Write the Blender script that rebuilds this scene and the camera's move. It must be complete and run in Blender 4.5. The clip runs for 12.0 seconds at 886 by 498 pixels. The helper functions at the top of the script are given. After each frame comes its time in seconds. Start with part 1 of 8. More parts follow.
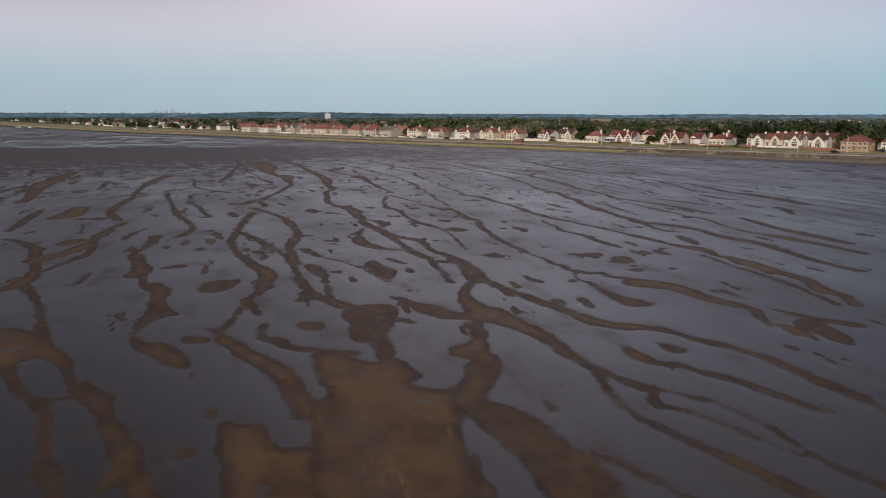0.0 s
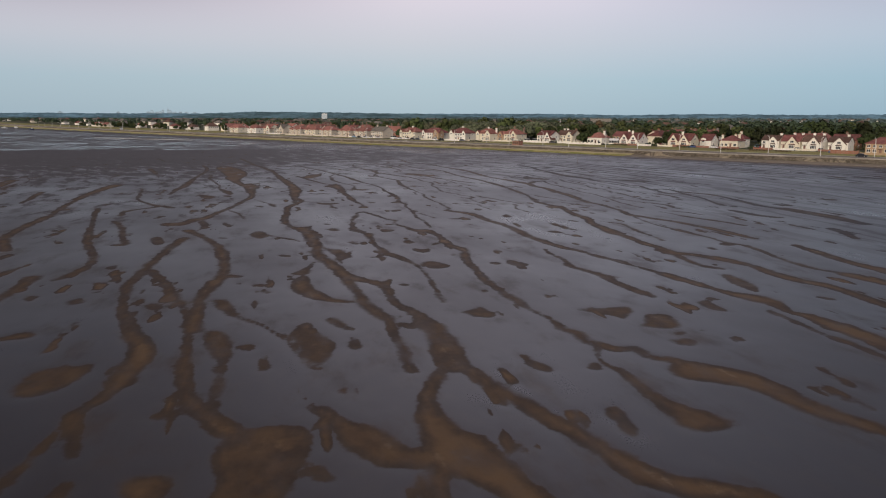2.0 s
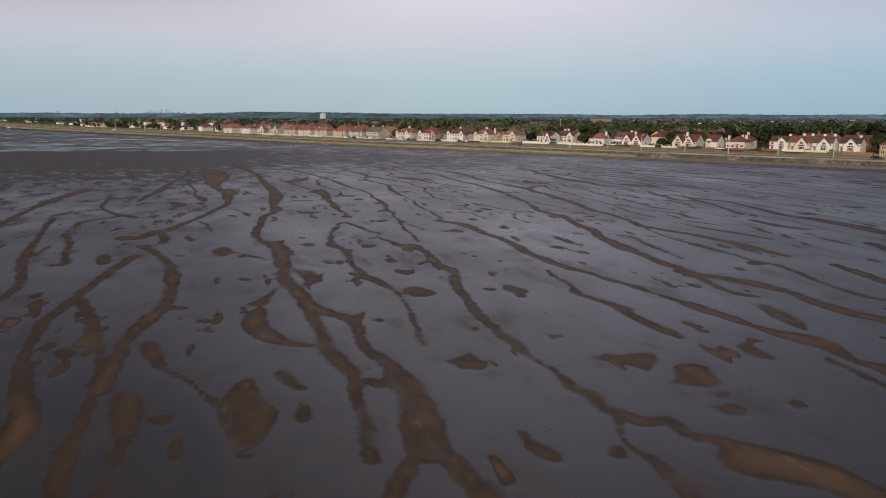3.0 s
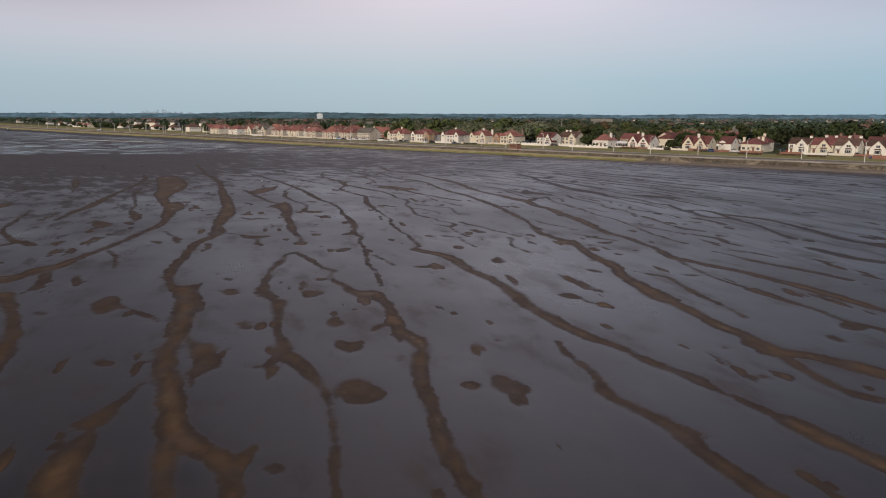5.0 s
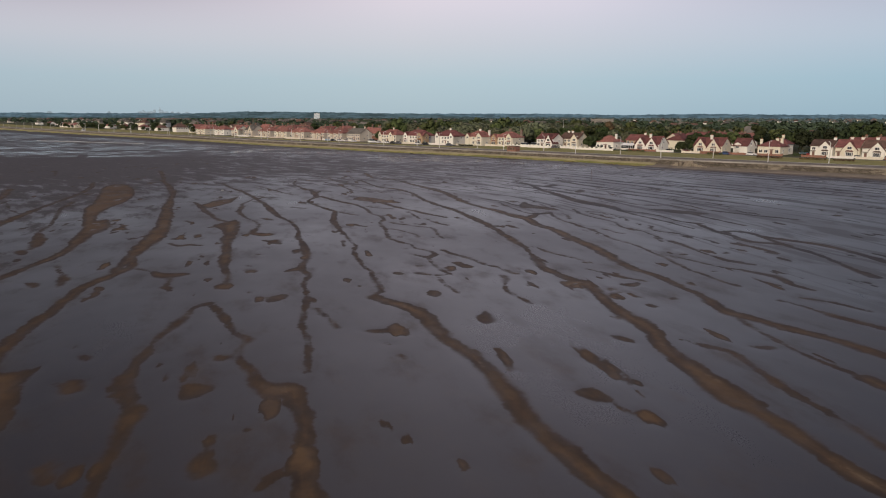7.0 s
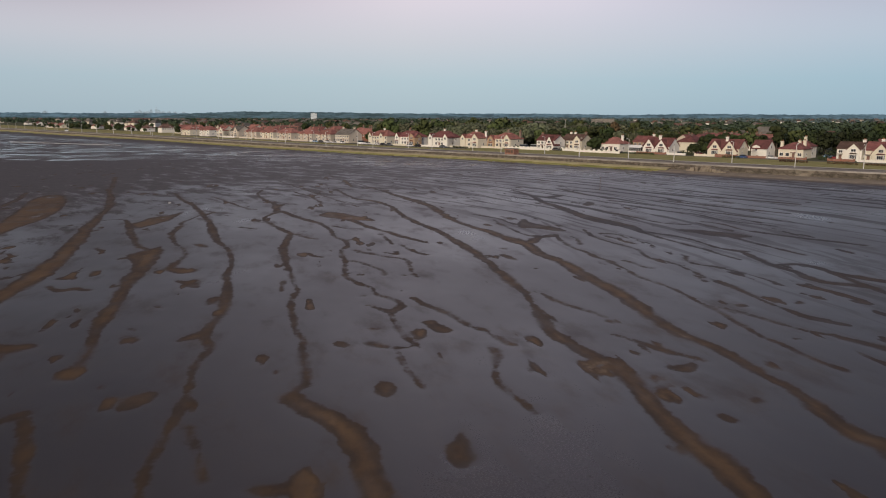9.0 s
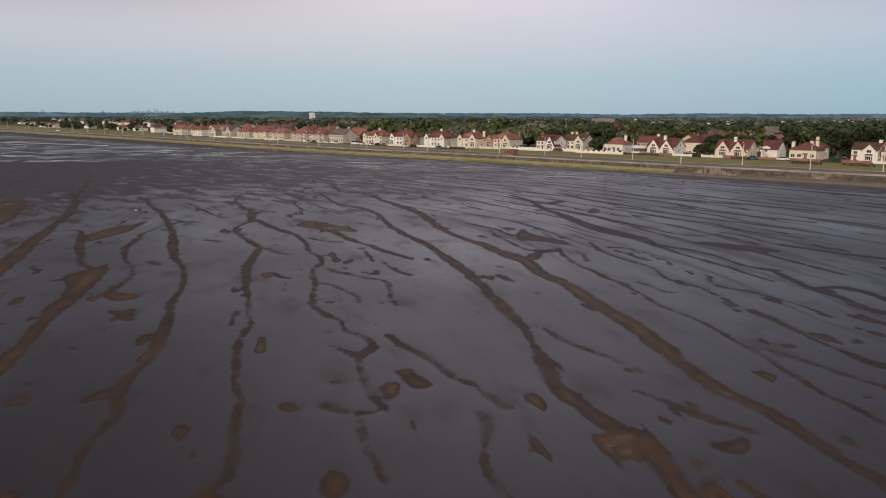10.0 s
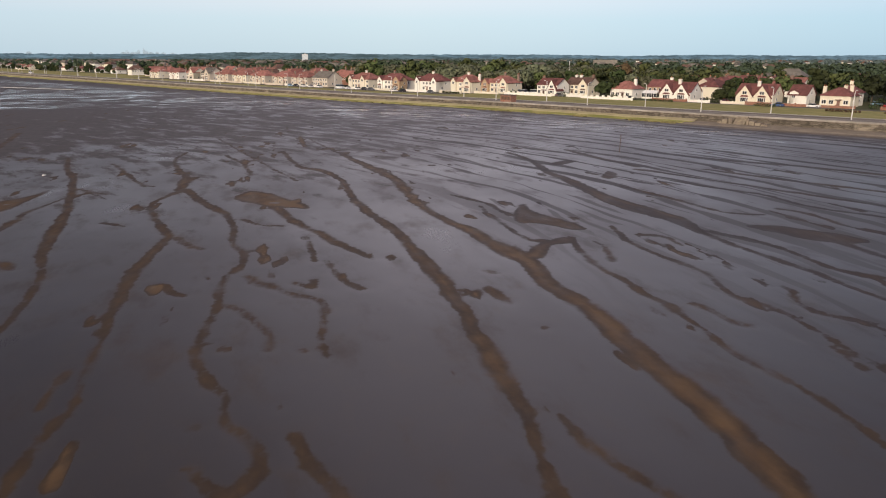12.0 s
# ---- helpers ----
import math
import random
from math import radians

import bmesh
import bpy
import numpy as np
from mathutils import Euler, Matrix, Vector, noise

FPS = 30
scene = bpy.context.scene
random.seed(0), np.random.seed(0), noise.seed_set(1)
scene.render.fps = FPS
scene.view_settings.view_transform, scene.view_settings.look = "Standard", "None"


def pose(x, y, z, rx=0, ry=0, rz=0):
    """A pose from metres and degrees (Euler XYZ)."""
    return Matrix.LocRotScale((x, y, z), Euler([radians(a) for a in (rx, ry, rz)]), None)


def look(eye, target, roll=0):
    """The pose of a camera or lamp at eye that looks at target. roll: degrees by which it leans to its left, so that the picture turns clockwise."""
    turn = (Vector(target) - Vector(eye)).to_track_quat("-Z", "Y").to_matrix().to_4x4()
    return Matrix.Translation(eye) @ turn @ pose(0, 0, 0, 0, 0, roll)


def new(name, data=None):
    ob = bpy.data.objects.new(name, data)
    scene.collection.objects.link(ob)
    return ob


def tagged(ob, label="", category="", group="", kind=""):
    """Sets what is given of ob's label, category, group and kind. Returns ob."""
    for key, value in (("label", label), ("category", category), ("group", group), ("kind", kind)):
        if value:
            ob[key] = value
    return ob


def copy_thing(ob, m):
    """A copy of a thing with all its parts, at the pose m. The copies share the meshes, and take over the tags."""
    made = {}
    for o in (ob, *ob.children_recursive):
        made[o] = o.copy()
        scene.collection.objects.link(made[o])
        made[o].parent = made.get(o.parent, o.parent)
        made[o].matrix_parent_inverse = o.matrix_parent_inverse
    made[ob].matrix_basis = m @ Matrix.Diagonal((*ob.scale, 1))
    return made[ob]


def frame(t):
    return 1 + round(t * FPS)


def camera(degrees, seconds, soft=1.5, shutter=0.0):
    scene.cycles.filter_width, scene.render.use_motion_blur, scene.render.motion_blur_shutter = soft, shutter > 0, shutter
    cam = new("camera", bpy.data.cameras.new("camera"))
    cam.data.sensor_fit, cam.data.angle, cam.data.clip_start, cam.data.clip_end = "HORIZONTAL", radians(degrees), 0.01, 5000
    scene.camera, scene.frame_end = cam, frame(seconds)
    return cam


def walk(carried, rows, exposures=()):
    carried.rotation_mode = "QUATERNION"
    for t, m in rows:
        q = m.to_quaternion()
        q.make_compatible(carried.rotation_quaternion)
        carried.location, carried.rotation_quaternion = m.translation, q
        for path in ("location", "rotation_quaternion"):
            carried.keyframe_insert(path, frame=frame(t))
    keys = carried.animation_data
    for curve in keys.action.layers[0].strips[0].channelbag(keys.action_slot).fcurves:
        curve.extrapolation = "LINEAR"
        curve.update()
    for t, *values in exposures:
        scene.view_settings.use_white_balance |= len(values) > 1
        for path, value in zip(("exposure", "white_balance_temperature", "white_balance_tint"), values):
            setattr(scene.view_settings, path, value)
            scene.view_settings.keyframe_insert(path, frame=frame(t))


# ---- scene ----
# ---- the camera and its way: a level flight over the flats, tipping down near its end ----
cam = camera(63.8, 12.0, 1.1)
ROWS = [
    (0, -0.39, -0.25, 17.51, -13.18, -10.43, -0.25),
    (0.5, 2.02, 6.48, 17.57, -13.20, -10.43, -0.25),
    (1, 4.17, 12.49, 17.63, -13.22, -10.43, -0.25),
    (1.5, 6.61, 19.16, 17.69, -13.25, -10.43, -0.25),
    (2, 8.70, 25.11, 17.75, -13.28, -10.43, -0.25),
    (2.5, 11.12, 31.77, 17.80, -13.30, -10.43, -0.25),
    (3, 13.22, 37.73, 17.86, -13.33, -10.43, -0.25),
    (5, 22.38, 63.43, 18.05, -13.41, -10.43, -0.25),
    (5.5, 24.85, 70.02, 18.09, -13.40, -10.44, -0.25),
    (6, 26.99, 76.00, 18.13, -13.43, -10.42, -0.25),
    (6.5, 29.37, 82.61, 18.16, -13.46, -10.44, -0.25),
    (7, 31.51, 88.49, 18.19, -13.47, -10.44, -0.25),
    (9, 40.59, 113.83, 18.25, -13.55, -10.44, -0.25),
    (9.5, 43.03, 120.39, 18.25, -13.57, -10.44, -0.25),
    (9.9, 44.70, 124.98, 18.24, -13.59, -10.44, -0.25),
    (10, 45.12, 126.12, 18.24, -13.59, -10.48, -0.25),
    (10.2, 46.07, 128.78, 18.23, -13.61, -10.88, -0.25),
    (10.4, 47.02, 131.44, 18.23, -13.64, -11.76, -0.25),
    (10.5, 47.48, 132.77, 18.22, -13.66, -12.43, -0.25),
    (10.6, 47.89, 133.95, 18.22, -13.68, -12.98, -0.25),
    (10.8, 48.71, 136.28, 18.21, -13.71, -13.94, -0.25),
    (10.9, 49.12, 137.45, 18.20, -13.72, -14.46, -0.25),
    (11, 49.52, 138.60, 18.20, -13.74, -14.88, -0.25),
    (11.1, 49.99, 139.96, 18.19, -13.75, -14.95, -0.25),
    (11.5, 51.85, 145.32, 18.17, -13.77, -14.95, -0.25),
    (12, 53.89, 151.19, 18.12, -13.79, -14.95, -0.25),
]
walk(cam, [(t, pose(x, y, z, 90 + pitch, roll, yaw)) for t, x, y, z, yaw, pitch, roll in ROWS],
     [(0, 0.13, 6400, 12.8), (9.8, 0.14, 6500, 13.0), (10.4, 0.18, 6560, 13.4), (11.0, 0.38, 6570, 14.2), (11.5, 0.57, 6590, 14.4), (12.0, 0.65, 6590, 14.2)])

# ---- light: a clear dusk, the sun just down behind the camera ----
SUN_FROM = Vector((-0.62, -0.75, 0.37)).normalized()
world = bpy.data.worlds.new("dusk_sky")
scene.world = world
world.use_nodes = True
wt = world.node_tree
wt.nodes.clear()


def wnode(kind, **values):
    nd = wt.nodes.new(kind)
    for key, value in values.items():
        nd.inputs[key].default_value = value
    return nd


w_out = wnode("ShaderNodeOutputWorld")
w_bg = wnode("ShaderNodeBackground", Strength=1.0)
w_tc = wnode("ShaderNodeTexCoord")
w_sep = wnode("ShaderNodeSeparateXYZ")
w_ramp = wnode("ShaderNodeValToRGB")
w_sky = wnode("ShaderNodeTexSky")
w_sky.sky_type, w_sky.sun_disc = "NISHITA", False
w_sky.sun_elevation = math.asin(SUN_FROM.z)
w_sky.sun_rotation = math.atan2(SUN_FROM.x, SUN_FROM.y)
w_skyk = wnode("ShaderNodeMixRGB", Fac=1.0, Color2=(0.05, 0.05, 0.05, 1))
w_skyk.blend_type = "MULTIPLY"
w_az = wnode("ShaderNodeMath")
w_az.operation = "MULTIPLY_ADD"
w_az.inputs[1].default_value, w_az.inputs[2].default_value = 0.8, 0.35
w_tint = wnode("ShaderNodeValToRGB")
w_tint.color_ramp.elements[0].color = (0.93, 0.95, 0.93, 1)
w_tint.color_ramp.elements[1].color = (0.80, 0.92, 0.98, 1)
for at, colour in ((0.12, (0.97, 0.975, 0.96, 1)), (0.50, (1.05, 1.05, 1.015, 1)), (0.66, (1.0, 1.03, 1.02, 1)), (0.90, (0.83, 0.94, 0.98, 1))):
    w_tint.color_ramp.elements.new(at).color = colour
w_mul = wnode("ShaderNodeMixRGB", Fac=1.0)
w_mul.blend_type = "MULTIPLY"
w_mix = wnode("ShaderNodeMixRGB", Fac=0.12)
# the sky darkens upwards to either side
w_up = wnode("ShaderNodeMapRange")
w_side = wnode("ShaderNodeMapRange")
w_off = wnode("ShaderNodeMath")
w_off.operation = "SUBTRACT"
w_off.inputs[1].default_value = 0.30
w_abs = wnode("ShaderNodeMath")
w_abs.operation = "ABSOLUTE"
w_dusk = wnode("ShaderNodeMath")
w_dusk.operation = "MULTIPLY"
w_night = wnode("ShaderNodeMixRGB", Color2=(0.16, 0.18, 0.22, 1))
w_night.blend_type = "MULTIPLY"
for nd, lo, hi in ((w_up, 0.09, 0.25), (w_side, 0.05, 0.58)):
    nd.inputs[1].default_value, nd.inputs[2].default_value = lo, hi
    nd.interpolation_type = "SMOOTHSTEP"
el = w_ramp.color_ramp.elements
el[0].position, el[0].color = 0.0, (0.362, 0.475, 0.545, 1)
el[1].position, el[1].color = 1.0, (0.30, 0.33, 0.45, 1)
for at, colour in ((0.05, (0.405, 0.52, 0.59, 1)), (0.10, (0.55, 0.57, 0.63, 1)), (0.155, (0.685, 0.63, 0.705, 1)), (0.30, (0.62, 0.585, 0.68, 1)), (0.55, (0.385, 0.34, 0.445, 1))):
    e = el.new(at)
    e.color = colour
for a, b in (((w_tc, "Generated"), (w_sep, 0)), ((w_sep, 2), (w_ramp, 0)), ((w_sep, 0), (w_az, 0)), ((w_az, 0), (w_tint, 0)),
             ((w_ramp, 0), (w_mul, 1)), ((w_tint, 0), (w_mul, 2)), ((w_sky, 0), (w_skyk, 1)), ((w_mul, 0), (w_mix, 1)), ((w_skyk, 0), (w_mix, 2)),
             ((w_sep, 2), (w_up, 0)), ((w_sep, 0), (w_off, 0)), ((w_off, 0), (w_abs, 0)), ((w_abs, 0), (w_side, 0)), ((w_up, 0), (w_dusk, 0)), ((w_side, 0), (w_dusk, 1)), ((w_dusk, 0), (w_night, 0)), ((w_mix, 0), (w_night, 1)), ((w_night, 0), (w_bg, 0)), ((w_bg, 0), (w_out, 0))):
    wt.links.new(a[0].outputs[a[1]], b[0].inputs[b[1]])

sun = new("sun", bpy.data.lights.new("sun", "SUN"))
sun.data.energy, sun.data.angle, sun.data.color = 2.45, radians(10), (1.0, 0.86, 0.68)
sun.matrix_basis = look(SUN_FROM * 300, (0, 0, 0))

# ---- materials ----


class Nodes:
    """A short way to write a node material."""

    def __init__(self, name):
        self.mat = bpy.data.materials.new(name)
        self.mat.use_nodes = True
        self.tree = self.mat.node_tree
        self.bsdf = self.tree.nodes["Principled BSDF"]
        self.coord = self.add("ShaderNodeTexCoord")

    def add(self, kind, inputs=(), operation="", blend_type="", attribute_name="", interpolation_type=""):
        nd = self.tree.nodes.new(kind)
        if operation:
            nd.operation = operation
        if blend_type:
            nd.blend_type = blend_type
        if attribute_name:
            nd.attribute_name = attribute_name
        if interpolation_type:
            nd.interpolation_type = interpolation_type
        for key, value in dict(inputs).items():
            self.put(nd, key, value)
        return nd

    def put(self, nd, key, value):
        if isinstance(value, bpy.types.NodeSocket):
            self.tree.links.new(value, nd.inputs[key])
        else:
            nd.inputs[key].default_value = value

    def noise(self, scale, detail=4.0, rough=0.55, stretch=None, where=None):
        where = where or self.coord.outputs["Object"]
        if stretch:
            where = self.add("ShaderNodeMapping", {"Vector": where, "Scale": stretch}).outputs[0]
        return self.add("ShaderNodeTexNoise", {"Vector": where, "Scale": scale, "Detail": detail, "Roughness": rough}).outputs[0]

    def upright(self):
        """Coordinates for courses on upright or pitched faces."""
        sep = self.add("ShaderNodeSeparateXYZ", {0: self.coord.outputs["Object"]})
        return self.add("ShaderNodeCombineXYZ", {0: self.math("ADD", sep.outputs[0], sep.outputs[1]), 1: sep.outputs[2]}).outputs[0]

    def along(self, flow, across, along):
        """Coordinates that follow the ebb: across and along the lines of flow."""
        sep = self.add("ShaderNodeSeparateXYZ", {0: self.coord.outputs["Object"]})
        return self.add("ShaderNodeCombineXYZ", {0: self.math("MULTIPLY", flow, across), 1: self.math("MULTIPLY", sep.outputs[1], along)}).outputs[0]

    def ramp(self, value, low, high, a=0.0, b=1.0):
        return self.add("ShaderNodeMapRange", {"Value": value, "From Min": low, "From Max": high, "To Min": a, "To Max": b}, interpolation_type="SMOOTHSTEP").outputs[0]

    def math(self, kind, a, b=0.0, c=0.0):
        return self.add("ShaderNodeMath", {0: a, 1: b, 2: c}, operation=kind).outputs[0]

    def mix(self, k, a, b):
        return self.add("ShaderNodeMixRGB", {"Fac": k, "Color1": a, "Color2": b}).outputs[0]

    def attr(self, name):
        return self.add("ShaderNodeAttribute", attribute_name=name).outputs["Fac"]

    def bump(self, height, strength=0.3, distance=0.05):
        self.put(self.bsdf, "Normal", self.add("ShaderNodeBump", {"Height": height, "Strength": strength, "Distance": distance}).outputs[0])

    def done(self, colour, rough=0.7, metal=0.0, ior=1.45, spec=0.5):
        for key, value in (("Base Color", colour), ("Roughness", rough), ("Metallic", metal), ("IOR", ior), ("Specular IOR Level", spec)):
            self.put(self.bsdf, key, value)
        return self.mat


def rgb(r, g, b):
    return (r, g, b, 1.0)


def plain(name, colour, rough=0.7, spread=0.25, scale=0.8, metal=0.0, bump=0.0, per_object=0.0):
    """Colour with blotches and fine grain, and a little change from piece to piece."""
    n = Nodes(name)
    big, fine = n.noise(scale, 3), n.noise(scale * 14, 3)
    k = n.math("ADD", n.math("MULTIPLY", big, 0.7), n.math("MULTIPLY", fine, 0.3))
    dark, light = [rgb(*(c * f for c in colour)) for f in (1 - spread, 1 + spread)]
    col = n.mix(n.ramp(k, 0.3, 0.7), dark, light)
    if per_object:
        rnd = n.add("ShaderNodeObjectInfo").outputs["Random"]
        hsv = n.add("ShaderNodeHueSaturation", {"Color": col, "Value": n.ramp(rnd, 0, 1, 1 - per_object, 1 + per_object)})
        col = hsv.outputs[0]
    if bump:
        n.bump(fine, bump, 0.03)
    return n.done(col, rough, metal)


def mud_material():
    """Wet tidal mud with a sheen, brown bare mud in the runnels, thin standing water off the shore."""
    n = Nodes("wet_mud")
    d, pool, strand, cover, lines, flow = n.attr("creek"), n.attr("pool"), n.attr("strand"), n.attr("cover"), n.attr("lines"), n.attr("flow")
    silt = n.attr("silt")
    # uneven width, banks sharp in one place and fading out in the next
    lobes = n.math("MULTIPLY", n.math("SUBTRACT", n.noise(0.45, 3, 0.55), 0.50), 1.0)
    ragged = n.math("ADD", lobes, n.math("MULTIPLY", n.math("SUBTRACT", n.noise(1.5, 3, 0.6), 0.5), 0.42))
    edge = n.math("ADD", d, n.math("MULTIPLY", ragged, n.ramp(d, 1.5, 0.25)))
    soft = n.ramp(n.noise(0.16, 2, 0.5), 0.44, 0.62)
    island = n.math("MULTIPLY", n.ramp(n.noise(0.21, 3, 0.55), 0.60, 0.66, 0.0, 0.8), n.ramp(edge, -1.2, -2.2))
    sharp_bank = n.ramp(edge, 0.16, -0.18)
    faded_bank = n.ramp(edge, 0.40, -0.48)
    sand = n.math("SUBTRACT", n.add("ShaderNodeMix", {0: soft, 2: sharp_bank, 3: faded_bank}).outputs[0], island)
    thin = n.ramp(n.noise(0.4, 4, 0.6, (1.0, 0.5, 1.0)), 0.36, 0.56, 0.8, 1.0)
    sand = n.math("MULTIPLY", sand, thin)
    deep = n.ramp(edge, -0.25, -1.1)
    # far out the sheen breaks up into streaks and patches of bare mud
    broken = n.math("ADD", n.noise(1.0, 6, 0.66, where=n.along(flow, 0.21, 0.085)), n.math("MULTIPLY", n.math("SUBTRACT", cover, 1.0), 0.24))
    patches = n.math("MULTIPLY", n.ramp(broken, 0.37, 0.53), n.ramp(cover, 0.02, 0.2))
    # towards the shore: long wavering rills, a few metres apart
    sway = n.math("ADD", flow, n.math("MULTIPLY", n.noise(1.0, 3, 0.5, where=n.along(flow, 0.06, 0.014)), 13.0))
    thick = n.ramp(n.noise(1.0, 3, 0.55, where=n.along(flow, 0.13, 0.035)), 0.36, 0.68, 0.1, 1.45)
    rill = n.math("SUBTRACT", n.math("PINGPONG", sway, 3.4), thick)
    small = n.math("SUBTRACT", n.math("PINGPONG", n.math("MULTIPLY_ADD", n.noise(1.0, 3, 0.5, where=n.along(flow, 0.2, 0.03)), 9.0, sway), 1.9), n.ramp(n.noise(1.0, 3, 0.55, where=n.along(flow, 0.3, 0.05)), 0.46, 0.68, -0.15, 0.65))
    thread = n.math("MULTIPLY", n.math("MAXIMUM", n.ramp(rill, 0.22, -0.18), n.ramp(small, 0.15, -0.15, 0.0, 0.85)), lines)
    smear = n.math("MULTIPLY", n.ramp(n.noise(0.22, 5, 0.62, (1.0, 0.45, 1.0)), 0.50, 0.72), n.ramp(d, 5.0, 0.4, 0.16, 0.42))
    bare = n.math("MAXIMUM", n.math("MAXIMUM", sand, smear), n.math("MAXIMUM", n.math("MULTIPLY", patches, 0.8), n.math("MULTIPLY", thread, 0.8)))
    # sheen of the mud, patchy at several sizes
    patch = n.noise(0.045, 4, 0.6, (1.0, 0.55, 1.0))
    mid = n.noise(0.6, 4, 0.6, (1.0, 0.6, 1.0))
    fine = n.noise(9.0, 4, 0.65)
    mud = n.mix(n.ramp(patch, 0.3, 0.7), rgb(0.033, 0.0285, 0.0275), rgb(0.048, 0.042, 0.041))
    mud = n.mix(n.ramp(mid, 0.45, 0.75, 0.0, 0.45), mud, rgb(0.054, 0.043, 0.034))
    ripple = n.add("ShaderNodeTexWave", {"Vector": n.add("ShaderNodeMapping", {"Vector": n.coord.outputs["Object"], "Rotation": (0, 0, 0.3)}).outputs[0], "Scale": 0.35, "Distortion": 6.0, "Detail": 3.0, "Detail Scale": 0.6}).outputs["Fac"]
    crest = n.noise(0.5, 3, 0.55, (1.3, 0.28, 1.0))
    brown = n.mix(n.ramp(mid, 0.3, 0.7), rgb(0.056, 0.032, 0.015), rgb(0.108, 0.064, 0.029))
    brown = n.mix(n.math("MULTIPLY", deep, n.ramp(n.noise(0.13, 3, 0.5), 0.40, 0.62, 0.15, 0.75)), brown, rgb(0.152, 0.090, 0.040))
    # pale sand in the bed, in long lenses
    brown = n.mix(n.math("MULTIPLY", n.ramp(n.math("ADD", crest, n.math("MULTIPLY", n.noise(0.09, 2, 0.5), 0.5)), 0.82, 1.04, 0.0, 0.55), n.math("MULTIPLY", n.ramp(edge, -0.3, -0.8), n.ramp(n.noise(1.3, 3, 0.6), 0.38, 0.6))), brown, rgb(0.25, 0.18, 0.11))
    # bank shade painted as a dark rim; narrow hollows come out darker throughout
    brown = n.mix(n.math("MULTIPLY", n.ramp(edge, -0.9, -0.15, 0.0, 0.5), n.math("MULTIPLY_ADD", soft, -0.55, 1.0)), brown, rgb(0.034, 0.025, 0.019))
    brown = n.mix(n.math("MULTIPLY", silt, n.ramp(n.noise(0.07, 3, 0.5), 0.42, 0.62, 0.85, 0.35)), brown, rgb(0.042, 0.034, 0.032))
    brown = n.mix(n.math("MULTIPLY", thread, 0.8), brown, rgb(0.036, 0.029, 0.028))
    flats = n.mix(n.ramp(mid, 0.35, 0.65), rgb(0.060, 0.051, 0.047), rgb(0.092, 0.078, 0.071))
    col = n.mix(bare, mud, n.mix(n.math("MULTIPLY", patches, n.math("SUBTRACT", 1.0, sand)), brown, flats))
    col = n.mix(strand, col, n.mix(n.ramp(mid, 0.35, 0.65), rgb(0.155, 0.125, 0.092), rgb(0.225, 0.182, 0.135)))
    left = n.math("ADD", n.noise(0.14, 8, 0.74, (0.32, 1.0, 1.0)), n.math("MULTIPLY", n.math("SUBTRACT", pool, 1.0), 0.5))
    water = n.ramp(left, 0.515, 0.59, 0.0, 0.85)
    trickle = n.math("ABSOLUTE", n.math("SUBTRACT", n.noise(0.11, 4, 0.6, (0.45, 1.0, 1.0)), 0.5))
    trickle = n.math("MULTIPLY", n.ramp(trickle, 0.045, 0.010), n.math("MULTIPLY", n.ramp(pool, 0.72, 0.92), n.ramp(n.noise(0.05, 4, 0.6, (0.5, 1.0, 1.0)), 0.44, 0.56)))
    water = n.math("MAXIMUM", water, n.math("MULTIPLY", trickle, 0.9))
    col = n.mix(water, col, rgb(0.05, 0.052, 0.055))
    rough = n.math("ADD", n.ramp(patch, 0.3, 0.7, 0.24, 0.37), n.math("MULTIPLY", fine, 0.06))
    rough = n.add("ShaderNodeMix", {0: bare, 2: rough, 3: 0.62}).outputs[0]
    spec = n.ramp(bare, 0.0, 1.0, 0.52, 0.24)
    rough = n.add("ShaderNodeMix", {0: strand, 2: rough, 3: 0.85}).outputs[0]
    rough = n.add("ShaderNodeMix", {0: water, 2: rough, 3: 0.07}).outputs[0]
    spec = n.add("ShaderNodeMix", {0: water, 2: spec, 3: 0.6}).outputs[0]
    n.bump(n.math("ADD", n.math("MULTIPLY", fine, 0.05), n.math("MULTIPLY", n.math("MULTIPLY", ripple, bare), 0.6)), 0.3, 0.03)
    return n.done(col, rough, 0.0, 1.42, spec)


def grass_material(name, a, b, c, scale=0.25):
    n = Nodes(name)
    big, fine = n.noise(scale, 4, 0.6), n.noise(scale * 16, 4, 0.65)
    col = n.mix(n.ramp(big, 0.32, 0.68), rgb(*a), rgb(*b))
    col = n.mix(n.ramp(fine, 0.5, 0.75, 0.0, 0.6), col, rgb(*c))
    n.bump(fine, 0.25, 0.05)
    return n.done(col, 0.9, spec=0.2)


def leaf_material(name, dark, light):
    n = Nodes(name)
    island = n.add("ShaderNodeNewGeometry").outputs["Random Per Island"]
    rnd = n.add("ShaderNodeObjectInfo").outputs["Random"]
    col = n.mix(n.math("ADD", n.math("MULTIPLY_ADD", island, 0.14, 0.3), n.math("MULTIPLY", n.ramp(n.noise(0.3, 2), 0.3, 0.7), 0.45)), rgb(*dark), rgb(*light))
    col = n.add("ShaderNodeHueSaturation", {"Color": col, "Hue": n.ramp(rnd, 0, 1, 0.475, 0.515), "Value": n.ramp(rnd, 0, 1, 0.75, 1.25)}).outputs[0]
    return n.done(col, 0.75, spec=0.25)


